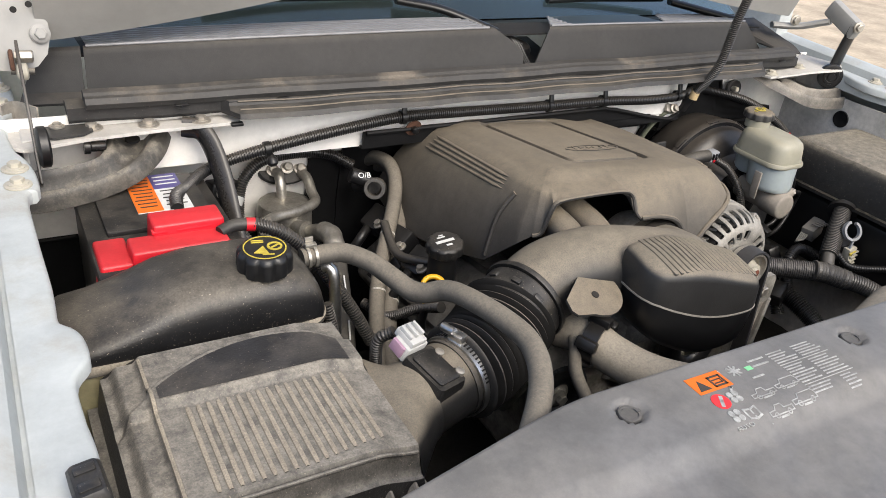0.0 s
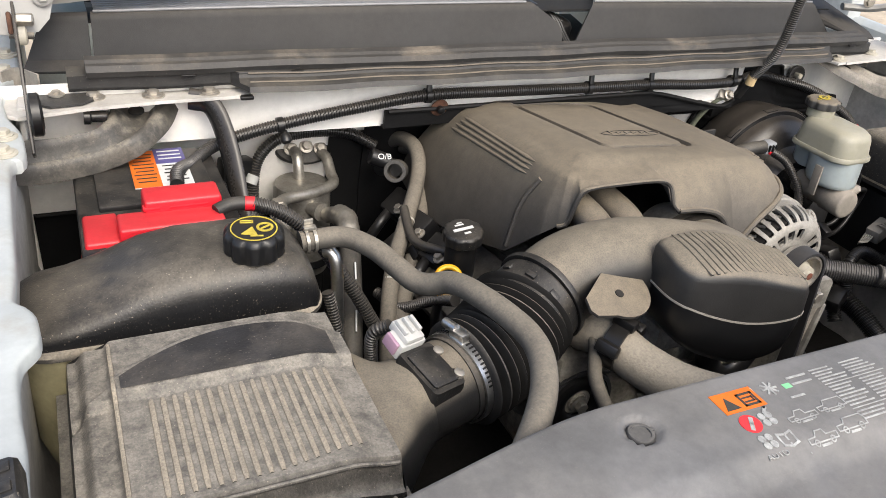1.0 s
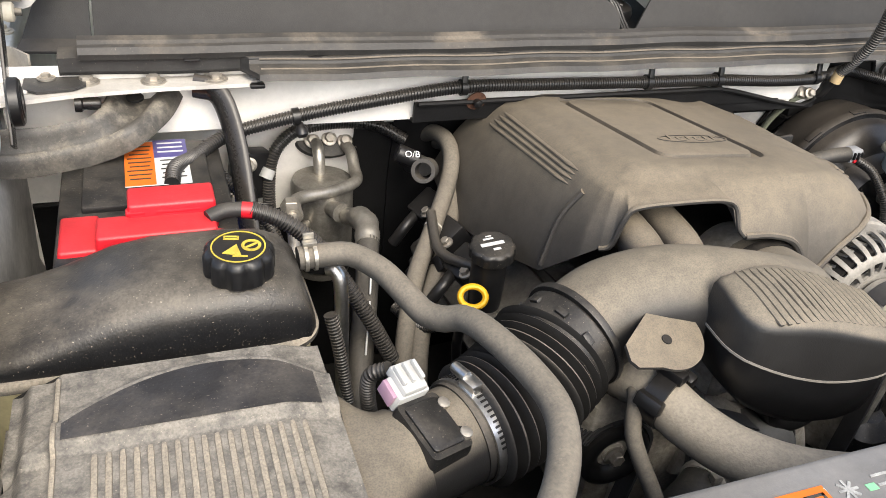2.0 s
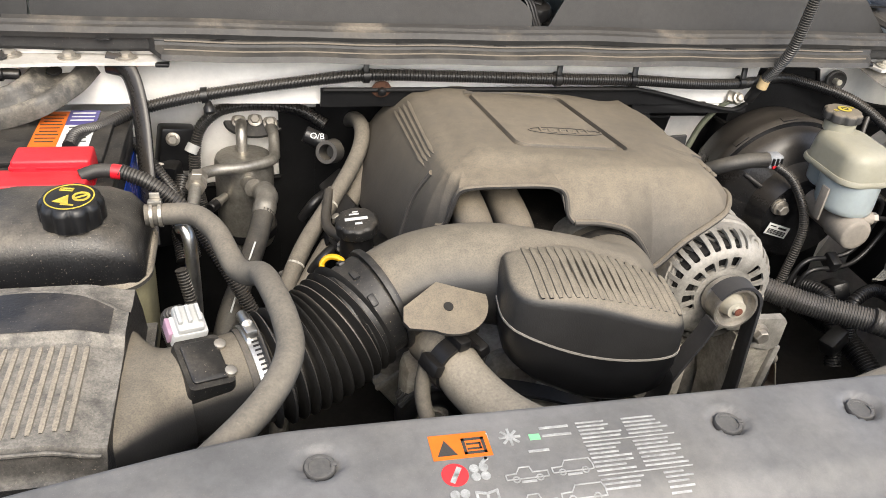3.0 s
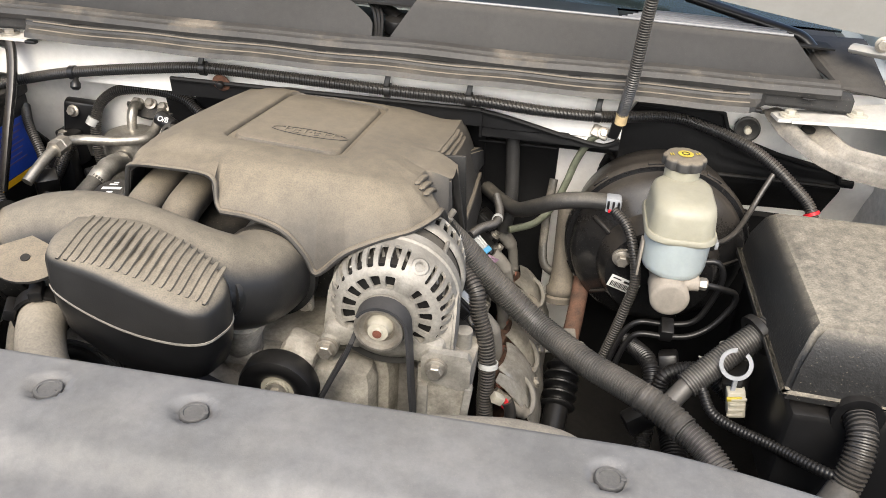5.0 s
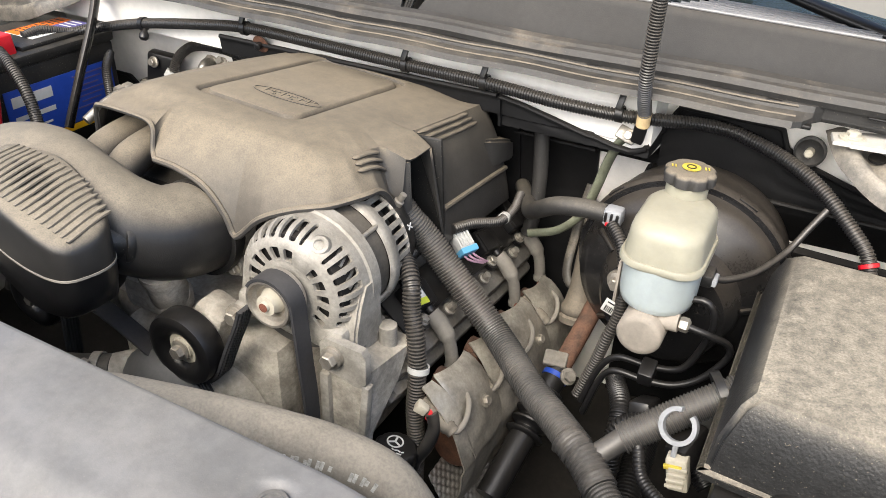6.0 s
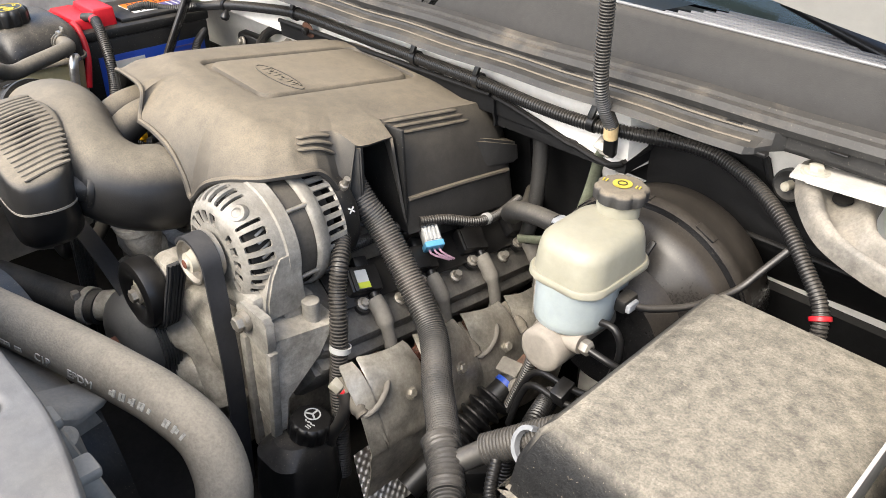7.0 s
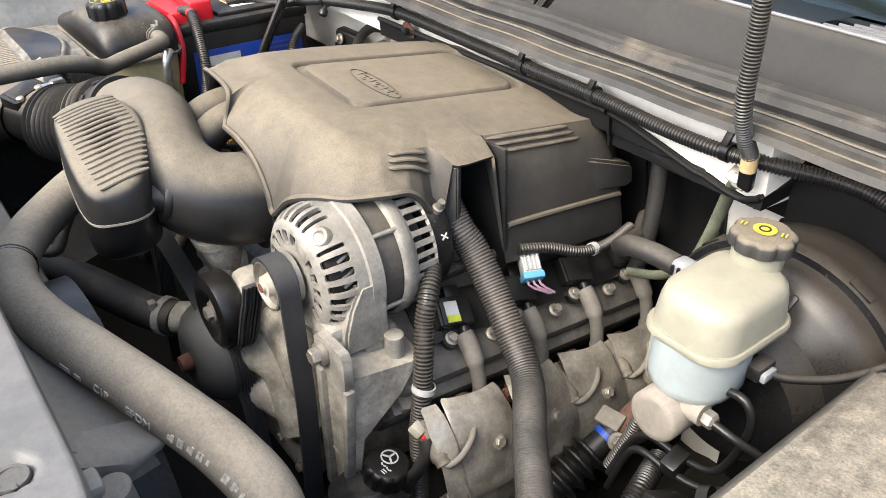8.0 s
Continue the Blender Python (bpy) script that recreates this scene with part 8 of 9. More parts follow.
bmesh.ops.bevel(bm, geom=[e for e in bm.edges if abs(e.verts[0].co.z - e.verts[1].co.z) > 0.003], offset=0.006, segments=3, affect="EDGES")
part("lid", bm, FUSE, fb, sharp=30)
bm = bmesh.new()
box(bm, (0.785, 0.49, 0.85), (0.24, 0.34, 0.15), 0.01)
part("base", bm, CLEAN_BLACK, fb)
for x, y, d in ((0.65, 0.471, (-0.8, -0.45, -0.4)), (0.74, 0.325, (0, -1, 0))):
    bm = bmesh.new()
    lathe(bm, [(0.02, -0.004), (0.03, -0.004), (0.03, 0.006), (0.02, 0.006)], axis((x, y, 0.93), d), 32, False, False)
    part("cable_collar", bm, CLEAN_BLACK, fb)
bm = bmesh.new()
loom(bm, [(0.74, 0.32, 0.935), (0.74, 0.295, 0.925), (0.735, 0.275, 0.9), (0.725, 0.26, 0.86)], 0.018, 0.0055, 0.14, 18)
part("cable_tail", bm, LOOM, fb)
bm = bmesh.new()
hose(bm, [(0.728, 0.262, 0.865), (0.7, 0.23, 0.85), (0.65, 0.19, 0.83), (0.6, 0.15, 0.78)], 0.021, 18)
part("taped_tail", bm, GREY_LOOM, fb)

cr = thing("cable_ring", (0.619, 0.409, 0.866), "pale grey open plastic cable ring with a tail", "cable clip")
bm = bmesh.new()
rm = axis((0.616, 0.4165, 0.9145), (-0.25, -0.85, 0.5))
for r0, r1, a0, a1 in ((0.0162, 0.0215, 100, 420),):
    lo = []
    for k in range(33):
        a = radians(a0 + (a1 - a0) * k / 32)
        lo.append([rm @ V((r * math.cos(a), r * math.sin(a), h)) for r, h in ((r0, -0.004), (r1, -0.004), (r1, 0.004), (r0, 0.004))])
    rings(bm, lo)
part("ring", bm, RING_GREY, cr)
bm = bmesh.new()
box(bm, (0.619, 0.409, 0.881), (0.006, 0.005, 0.03), 0.0015)
part("tail", bm, RING_GREY, cr)
cn = thing("loose_connector", (0.627, 0.41, 0.85), "beige plug with yellow wires hanging below the fuse box", "connector")
bm = bmesh.new()
box(bm, (0.628, 0.412, 0.856), (0.024, 0.02, 0.045), 0.003, (0, -12, 0))
for k in range(4):
    box(bm, (0.628, 0.4, 0.842 + 0.009 * k), (0.02, 0.004, 0.003), 0.0005, (0, -12, 0))
part("plug", bm, BEIGE_PLASTIC, cn)
bm = bmesh.new()
box(bm, (0.622, 0.401, 0.868), (0.02, 0.004, 0.006), 0.001, (0, -12, 0))
part("yellow_stripe", bm, CAP_YELLOW, cn)
cn2 = thing("grey_connector", (0.63, 0.52, 0.86), "beige wiring plug with yellow strands", "connector")
bm = bmesh.new()
box(bm, (0.648, 0.52, 0.862), (0.05, 0.03, 0.032), 0.004, (0, -20, 10))
for k in range(4):
    box(bm, (0.648 - 0.015 + 0.01 * k, 0.507, 0.88), (0.004, 0.02, 0.004), 0.001, (0, -20, 10))
part("plug", bm, DUSTY_STEEL, cn2)
bm = bmesh.new()
for k in range(5):
    hose(bm, [(0.624, 0.513 + 0.004 * k, 0.855), (0.608, 0.51 + 0.004 * k, 0.846 - 0.003 * k), (0.593, 0.515, 0.846)], 0.0016, 6)
part("strands", bm, BEIGE_PLASTIC, cn2)
dh = thing("dark_harness", (0.5, 0.5, 0.78), "tangle of black wiring below the master cylinder", "wiring harness")
for pts, r in (([(0.545, 0.47, 0.76), (0.54, 0.48, 0.8), (0.55, 0.49, 0.825), (0.6, 0.5, 0.83), (0.66, 0.46, 0.8)], 0.012), ([(0.53, 0.46, 0.7), (0.535, 0.5, 0.76), (0.53, 0.54, 0.8), (0.5, 0.62, 0.78)], 0.014), ([(0.58, 0.41, 0.87), (0.6, 0.38, 0.85), (0.66, 0.33, 0.86), (0.7, 0.285, 0.875), (0.73, 0.265, 0.88)], 0.0075), ([(0.6, 0.3, 0.62), (0.58, 0.4, 0.7), (0.57, 0.5, 0.73), (0.56, 0.62, 0.72)], 0.02)):
    bm = bmesh.new()
    loom(bm, pts, r, 0.005, 0.12, 12)
    part("loom", bm, CLEAN_BLACK, dh)
for x, y, z in ((0.52, 0.47, 0.75), (0.63, 0.44, 0.87), (0.56, 0.55, 0.8)):
    bm = bmesh.new()
    box(bm, (x, y, z), (0.05, 0.03, 0.035), 0.006, (rnd.uniform(-30, 30), rnd.uniform(-30, 30), rnd.uniform(0, 90)))
    part("plug", bm, CLEAN_BLACK, dh)

# ---- cowl harness ----
ch = thing("cowl_harness", (0, 0.79, 1.08), "black corrugated wiring loom clipped along the firewall", "wiring harness")
bm = bmesh.new()
loom(bm, [(-0.702, 0.655, 1.055), (-0.695, 0.69, 1.06), (-0.67, 0.735, 1.05), (-0.62, 0.78, 1.058), (-0.528, 0.786, 1.078), (-0.39, 0.786, 1.099), (-0.274, 0.786, 1.112), (-0.134, 0.786, 1.111), (0.046, 0.785, 1.108), (0.192, 0.783, 1.107), (0.312, 0.78, 1.102), (0.4, 0.786, 1.1), (0.455, 0.808, 1.097), (0.51, 0.836, 1.093), (0.55, 0.846, 1.089), (0.58, 0.844, 1.083), (0.62, 0.83, 1.076), (0.66, 0.806, 1.067), (0.695, 0.786, 1.051), (0.73, 0.764, 1.027), (0.757, 0.748, 1.004), (0.768, 0.735, 0.98), (0.77, 0.728, 0.955)], 0.0098, 0.0044, 0.14, 12)
part("loom", bm, LOOM, ch)
bm = bmesh.new()
lathe(bm, [(0.0118, -0.005), (0.0126, -0.004), (0.0126, 0.004), (0.0118, 0.005)], axis((0.764, 0.741, 0.991), (0.42, -0.45, -0.8)) @ Matrix.Diagonal((1, 1, 0.6, 1)), 24)
part("tape", bm, RED_PLASTIC, ch, "narrow band of red tape")
for x, z in ((-0.274, 1.112), (0.053, 1.108), (0.192, 1.107), (0.405, 1.103)):
    bm = bmesh.new()
    lathe(bm, [(0.0105, -0.005), (0.0125, -0.005), (0.0125, 0.005), (0.0105, 0.005)], axis((x, 0.785, z), (1, 0, 0)), 24, False, False)
    box(bm, (x, 0.781, z + 0.02), (0.009, 0.006, 0.024), 0.001, (-20, 8, 0))
    part("clip", bm, CLEAN_BLACK, ch)
bm = bmesh.new()
lathe(bm, [(0.0105, -0.005), (0.0125, -0.005), (0.0125, 0.005), (0.0105, 0.005)], axis((-0.525, 0.786, 1.078), (1, 0, 0.1)), 24, False, False)
lathe(bm, [(0.004, 0), (0.006, 0.006), (0.009, 0.01), (0.009, 0.018), (0.005, 0.022)], axis((-0.52, 0.783, 1.07), (0.1, -0.5, -0.9)), 18)
part("clip", bm, CLEAN_BLACK, ch)
fbt = thing("firewall_bolt", (-0.247, 0.81, 1.087), "rusty bolt with washer on the firewall mat", "bolt")
bm = bmesh.new()
lathe(bm, [(0.016, 0), (0.016, 0.002), (0.006, 0.002)], axis((-0.247, 0.792, 1.087), (0, -0.75, -0.2)), 24)
part("washer", bm, OLD_RUST, fbt)
bm = bmesh.new()
lathe(bm, [(0.005, 0.002), (0.007, 0.006), (0.007, 0.012), (0.004, 0.014)], axis((-0.247, 0.792, 1.087), (0, -0.75, -0.2)), 12)
part("stud", bm, CLEAN_BLACK, fbt)

# loom that climbs to the hood
hh = thing("hood_harness", (0.443, 0.765, 1.1), "black corrugated loom climbing to the hood with tan tape", "wiring harness")
bm = bmesh.new()
loom(bm, [(0.443, 0.768, 1.118), (0.444, 0.745, 1.15), (0.446, 0.725, 1.195), (0.45, 0.712, 1.3), (0.46, 0.68, 1.42), (0.48, 0.6, 1.58), (0.5, 0.5, 1.72)], 0.0098, 0.004, 0.12, 14)
part("loom", bm, LOOM, hh)
bm = bmesh.new()
hose(bm, [(0.442, 0.772, 1.098), (0.443, 0.769, 1.118)], 0.0098, 14)
part("tape", bm, TAN_TAPE, hh)
bm = bmesh.new()
box(bm, (0.437, 0.783, 1.082), (0.018, 0.012, 0.035), 0.003, (20, 10, 0))
part("plug", bm, CLEAN_BLACK, hh)
gs = thing("ground_strap", (0.4, 0.83, 0.95), "green grey woven sleeve hanging from the firewall", "strap")
bm = bmesh.new()
hose(bm, [(0.425, 0.8, 1.065), (0.405, 0.815, 1.05), (0.385, 0.835, 1.0), (0.372, 0.84, 0.95), (0.355, 0.84, 0.9), (0.325, 0.82, 0.87), (0.28, 0.8, 0.86)], 0.0095, 12, flat=0.6)
part("sleeve", bm, GREEN_CLOTH, gs)
bm = bmesh.new()
box(bm, (0.415, 0.806, 1.066), (0.03, 0.008, 0.022), 0.003, (-35, 20, 0))
bolt(bm, (0.42, 0.798, 1.068), (0, -0.8, 0.4), 0.007, 0.01)
part("lug", bm, STEEL, gs)
bkt = thing("pedal_bracket", (0.36, 0.86, 0.8), "off-white bent steel bracket on the firewall", "bracket")
bm = bmesh.new()
sweep(bm, spline([(0.35, 0.89, 0.93), (0.345, 0.86, 0.86), (0.35, 0.82, 0.79), (0.38, 0.81, 0.77)], 0.008), 0.008, 10, 0.5)
part("strip", bm, DARK_DUSTY, bkt)
sc = thing("steering_column_tube", (0.385, 0.8, 0.72), "brown dusty ribbed tube above the steering shaft", "tube")
bm = bmesh.new()
lathe(bm, [(0.02, 0.0), (0.027, 0.002), (0.028, 0.012), (0.025, 0.016), (0.028, 0.02), (0.028, 0.03), (0.024, 0.036), (0.02, 0.06), (0.018, 0.15), (0.016, 0.2)], axis((0.39, 0.77, 0.735), (-0.05, 0.35, 0.93)), 28)
part("sleeve", bm, RIDGE, sc)
GX = 0.658
gr = thing("grommet", (0.658, 0.845, 1.07), "round dark rubber grommet on the firewall", "grommet")
bm = bmesh.new()
lathe(bm, [(0.019, 0), (0.021, 0.003), (0.021, 0.01), (0.018, 0.011), (0.011, 0.006), (0.007, 0.005)], axis((GX, 0.852, 1.083), (-0.1, -0.97, 0.1)), 28)
part("cup", bm, SEAL, gr)
bm = bmesh.new()
lathe(bm, [(0.006, 0), (0.006, 0.018), (0.004, 0.02)], axis((GX, 0.85, 1.083), (-0.1, -0.97, 0.1)), 14)
part("stem", bm, BEIGE_PLASTIC, gr)

# ---- air conditioning accumulator ----
ac = thing("accumulator", (-0.47, 0.84, 0.78), "dull aluminium air conditioning accumulator with pipes", "accumulator")
bm = bmesh.new()
lathe(bm, [(0.03, 0), (0.046, 0.008), (0.05, 0.02), (0.05, 0.145), (0.05, 0.168), (0.047, 0.176), (0.03, 0.181), (0.02, 0.181)], pose(-0.472, 0.85, 0.765), 40)
part("can", bm, DULL_ALU, ac)
bm = bmesh.new()
lathe(bm, [(0.0505, 0.03), (0.053, 0.03), (0.053, 0.045), (0.0505, 0.045)], pose(-0.472, 0.845, 0.765), 40, False, False)
part("band", bm, CLEAN_BLACK, ac)
bm = bmesh.new()
plate(bm, [(0.055 * math.cos(2 * math.pi * k / 32), 0.03 * math.sin(2 * math.pi * k / 32)) for k in range(32)], Matrix.Translation((-0.45, 0.912, 0.978)) @ pose(0, 0, 0, 52, 0, 0) @ pose(0, 0, 0, 0, 0, 0), 0.008, 0.06)
part("block", bm, SEAL, ac)
for x, z in ((-0.478, 0.984), (-0.45, 0.986), (-0.424, 0.98)):
    bm = bmesh.new()
    lathe(bm, [(0.012, 0), (0.012, 0.003), (0.0, 0.003)], axis((x, 0.904, z), (0, -0.8, 0.6)), 18)
    bolt(bm, (x, 0.902, z), (0, -0.8, 0.6), 0.0085, 0.012)
    part("nut", bm, STEEL, ac)
for pts in ([(-0.474, 0.9, 0.98), (-0.474, 0.88, 0.985), (-0.474, 0.865, 0.965), (-0.474, 0.858, 0.925)], [(-0.424, 0.897, 0.975), (-0.42, 0.875, 0.972), (-0.42, 0.85, 0.955), (-0.425, 0.82, 0.948), (-0.47, 0.79, 0.95), (-0.52, 0.77, 0.955), (-0.54, 0.745, 0.958), (-0.545, 0.715, 0.955), (-0.548, 0.68, 0.945), (-0.555, 0.64, 0.925)]):
    bm = bmesh.new()
    hose(bm, pts, 0.0095, 16)
    part("pipe", bm, DULL_ALU, ac)
bm = bmesh.new()
lathe(bm, [(0.012, -0.016), (0.015, -0.016), (0.015, -0.002), (0.013, 0.0), (0.016, 0.002), (0.016, 0.016), (0.012, 0.016)], axis((-0.543, 0.73, 0.957), (-0.1, -1, -0.1)), 6)
part("pipe_nut", bm, STEEL, ac)
bm = bmesh.new()
lathe(bm, [(0.013, 0), (0.013, 0.02), (0.016, 0.022), (0.016, 0.03)], axis((-0.468, 0.806, 0.914), (0.35, -0.9, 0.1)), 20)
part("port", bm, DULL_ALU, ac)
bm = bmesh.new()
lathe(bm, [(0.007, 0), (0.007, 0.02), (0.009, 0.022), (0.009, 0.032)], axis((-0.505, 0.81, 0.885), (-0.5, -0.8, 0)), 16)
part("port", bm, DULL_ALU, ac)
bm = bmesh.new()
lathe(bm, [(0.009, 0), (0.009, 0.016), (0.007, 0.018)], axis((-0.52, 0.785, 0.885), (-0.5, -0.8, 0)), 16)
part("valve_cap", bm, CLEAN_BLACK, ac)
ah = thing("air_conditioning_hose", (-0.47, 0.6, 0.85), "thick black air conditioning hose with crimped aluminium end", "hose")
bm = bmesh.new()
sweep(bm, spline([(-0.447, 0.775, 0.912), (-0.442, 0.74, 0.93), (-0.438, 0.705, 0.938), (-0.445, 0.67, 0.925)], 0.004), lambda i, s: 0.014 if s < 0.4 else (0.0175 + 0.001 * (i % 6 < 3)), 20)
part("crimp", bm, DULL_ALU, ah)
bm = bmesh.new()
hose(bm, [(-0.443, 0.675, 0.928), (-0.458, 0.62, 0.905), (-0.48, 0.55, 0.885), (-0.5, 0.49, 0.86), (-0.515, 0.44, 0.8), (-0.52, 0.4, 0.7)], 0.0165, 18)
part("tube", bm, RUBBER, ah)
bm = bmesh.new()
for k in range(12):
    p = spline([(-0.462, 0.61, 0.918), (-0.48, 0.55, 0.9), (-0.5, 0.49, 0.876), (-0.51, 0.455, 0.835)], 0.012)
    a, b = p[k % len(p)], p[(k + 1) % len(p)]
    if k + 1 < len(p) and k % 4 != 3:
        sweep(bm, [a + V((0.004, -0.0085, 0.003)), b + V((0.004, -0.0085, 0.003))], 0.0014, 6)
part("print_bars", bm, WHITE_PRINT, ah)
wb = thing("cable_loop", (-0.53, 0.87, 0.9), "black corrugated cable looping over the accumulator", "wiring")
bm = bmesh.new()
loom(bm, [(-0.545, 0.86, 0.82), (-0.555, 0.86, 0.9), (-0.548, 0.87, 0.97), (-0.52, 0.88, 1.005), (-0.48, 0.885, 1.018), (-0.42, 0.89, 1.018), (-0.37, 0.885, 1.01), (-0.33, 0.87, 0.99)], 0.0105, 0.0045)
part("loom", bm, LOOM, wb)
bm = bmesh.new()
hose(bm, [(-0.56, 0.86, 0.945), (-0.553, 0.865, 0.958)], 0.0115, 14)
part("white_band", bm, PALE_PLASTIC, wb)

# wiring clutter between battery and accumulator
bc = thing("side_harness", (-0.6, 0.7, 0.9), "black wiring and plugs between battery and firewall", "wiring harness")
for pts, r in (([(-0.64, 0.79, 1.0), (-0.61, 0.75, 0.98), (-0.575, 0.72, 0.94), (-0.56, 0.7, 0.9), (-0.55, 0.66, 0.86)], 0.009), ([(-0.57, 0.8, 0.93), (-0.58, 0.75, 0.88), (-0.57, 0.68, 0.84)], 0.012), ([(-0.42, 0.6, 0.86), (-0.4, 0.55, 0.86), (-0.37, 0.5, 0.9), (-0.36, 0.45, 0.93)], 0.009), ([(-0.55, 0.45, 0.98), (-0.54, 0.44, 0.93), (-0.53, 0.43, 0.86)], 0.008)):
    bm = bmesh.new()
    loom(bm, pts, r)
    part("loom", bm, LOOM, bc)
for at, sz, rt in (((-0.585, 0.87, 0.95), (0.06, 0.03, 0.08), (0, 10, 20)), ((-0.6, 0.85, 0.9), (0.05, 0.03, 0.07), (10, 0, -20)), ((-0.555, 0.69, 0.9), (0.04, 0.03, 0.05), (30, 0, 40)), ((-0.6, 0.8, 0.86), (0.06, 0.05, 0.1), (0, 0, 15))):
    bm = bmesh.new()
    box(bm, at, sz, 0.006, rt)
    part("plug", bm, CLEAN_BLACK, bc)
for at in ((-0.585, 0.85, 0.975), (-0.61, 0.84, 0.925)):
    bm = bmesh.new()
    bolt(bm, at, (0, -1, 0.2), 0.008, 0.012)
    part("nut", bm, STEEL, bc)

# ---- hoses, filler cap and dipstick between firewall and engine ----
hz = thing("heater_hose", (-0.33, 0.7, 0.9), "grey rubber heater hose bending down from the firewall", "hose", "heater hoses")
bm = bmesh.new()
hose(bm, [(-0.285, 0.9, 0.985), (-0.278, 0.87, 1.0), (-0.272, 0.83, 1.002), (-0.278, 0.79, 0.988), (-0.3, 0.745, 0.965), (-0.34, 0.685, 0.933), (-0.383, 0.622, 0.902), (-0.415, 0.56, 0.865), (-0.44, 0.49, 0.815), (-0.455, 0.42, 0.74)], 0.0135, 16)
part("tube", bm, HOSE_DARK, hz)
hz2 = thing("heater_hose", (-0.3, 0.65, 0.85), "grey rubber heater hose beside the engine cover", "hose", "heater hoses")
bm = bmesh.new()
hose(bm, [(-0.262, 0.9, 0.97), (-0.255, 0.86, 0.98), (-0.258, 0.82, 0.968), (-0.28, 0.76, 0.94), (-0.32, 0.68, 0.905), (-0.368, 0.6, 0.875), (-0.405, 0.53, 0.845), (-0.43, 0.45, 0.79), (-0.44, 0.38, 0.7)], 0.0135, 16)
part("tube", bm, HOSE_DARK, hz2)
bm = bmesh.new()
lathe(bm, [(0.0138, -0.003), (0.0158, -0.003), (0.0158, 0.003), (0.0138, 0.003)], axis((-0.345, 0.64, 0.889), (-0.5, -0.75, -0.3)), 24, False, False)
box(bm, (-0.345, 0.63, 0.905), (0.014, 0.024, 0.014), 0.002, (30, 20, 20))
part("clamp", bm, CLEAN_BLACK, hz2)
for hose_thing, at, way in ((hz, (-0.34, 0.685, 0.933), (-0.45, -0.78, -0.4)), (hz, (-0.4, 0.59, 0.884), (-0.4, -0.78, -0.5)), (hz2, (-0.38, 0.578, 0.866), (-0.5, -0.8, -0.35))):
    bm = bmesh.new()
    lathe(bm, [(0.0132, -0.0016), (0.0139, -0.0016), (0.0139, 0.0016), (0.0132, 0.0016)], axis(at, way), 24, False, False)
    part("white_line", bm, HOSE_PRINT, hose_thing)
op = thing("orifice_plug", (-0.352, 0.78, 1.0), "black cable plug with white letters on grey pipe", "plug")
bm = bmesh.new()
om = axis((-0.372, 0.785, 1.012), (0.85, -0.25, -0.35))
lathe(bm, [(0.012, 0), (0.014, 0.002), (0.014, 0.034), (0.012, 0.036)], om, 20)
box(bm, (0, 0, 0), (0.014, 0.02, 0.02), 0.003, m=om @ pose(0, 0, 0.028))
part("body", bm, CLEAN_BLACK, op)
letters("letters", "O/B", Matrix.Translation((-0.353, 0.765, 1.016)) @ pose(0, 0, 0, 48, 0, -12), 0.014, WHITE_PRINT, op)
bm = bmesh.new()
lathe(bm, [(0.013, 0), (0.019, 0), (0.019, 0.03), (0.013, 0.03), (0.013, 0)], axis((-0.325, 0.772, 0.985), (-0.5, -0.8, 0.35)), 24, False, False)
hose(bm, [(-0.325, 0.785, 0.983), (-0.32, 0.82, 0.97), (-0.32, 0.86, 0.95)], 0.015, 14)
part("pipe", bm, RUBBER, op)
oc = thing("oil_filler", (-0.317, 0.525, 0.9), "black oil filler neck with ribbed cap and white print", "oil filler cap")
bm = bmesh.new()
lathe(bm, [(0.022, 0), (0.024, 0.03), (0.024, 0.08), (0.021, 0.085)], pose(-0.317, 0.53, 0.9), 28)
part("neck", bm, CLEAN_BLACK, oc)
ocm = pose(-0.317, 0.527, 0.981, 6, -6, 0)
ocp = part("cap", lobed_cap(ocm, 0.031, 0.02, 10, 0.002), BLACK_PLASTIC, oc, "black ribbed cap with white print")
bm = bmesh.new()
for dx, dy, w, h in ((0, 0.0, 0.032, 0.006), (-0.002, 0.011, 0.014, 0.003), (0.002, -0.011, 0.01, 0.004), (0, 0.016, 0.008, 0.002)):
    box(bm, (0, 0, 0), (w, h, 0.0006), 0, m=ocm @ pose(dx, dy, 0.0203))
part("print_bars", bm, WHITE_PRINT, ocp)
ds = thing("dipstick", (-0.367, 0.468, 0.94), "yellow plastic oil dipstick ring handle", "dipstick")
bm = bmesh.new()
dm = axis((-0.354, 0.49, 0.946), (-0.3, -0.75, 0.55))
lo = []
for k in range(28):
    a = 2 * math.pi * k / 28
    lo.append([dm @ V(((0.0165 + 0.0042 * math.cos(b)) * math.cos(a), (0.0135 + 0.0042 * math.cos(b)) * math.sin(a), 0.0045 * math.sin(b))) for b in [2 * math.pi * j / 10 for j in range(10)]])
rings(bm, lo, wrap=True)
part("ring", bm, YELLOW, ds)
bm = bmesh.new()
lathe(bm, [(0.008, 0), (0.01, 0.003), (0.01, 0.01), (0.006, 0.014), (0.005, 0.03)], axis((-0.362, 0.487, 0.932), (-0.15, 0.1, -0.9)), 18)
part("stem", bm, YELLOW, ds)
bm = bmesh.new()
hose(bm, [(-0.364, 0.49, 0.91), (-0.366, 0.495, 0.87), (-0.35, 0.52, 0.8)], 0.007, 12)
part("tube", bm, CLEAN_BLACK, ds)
sp = thing("coolant_pipe", (-0.53, 0.42, 0.8), "bare aluminium pipe beside the coolant tank", "pipe")
bm = bmesh.new()
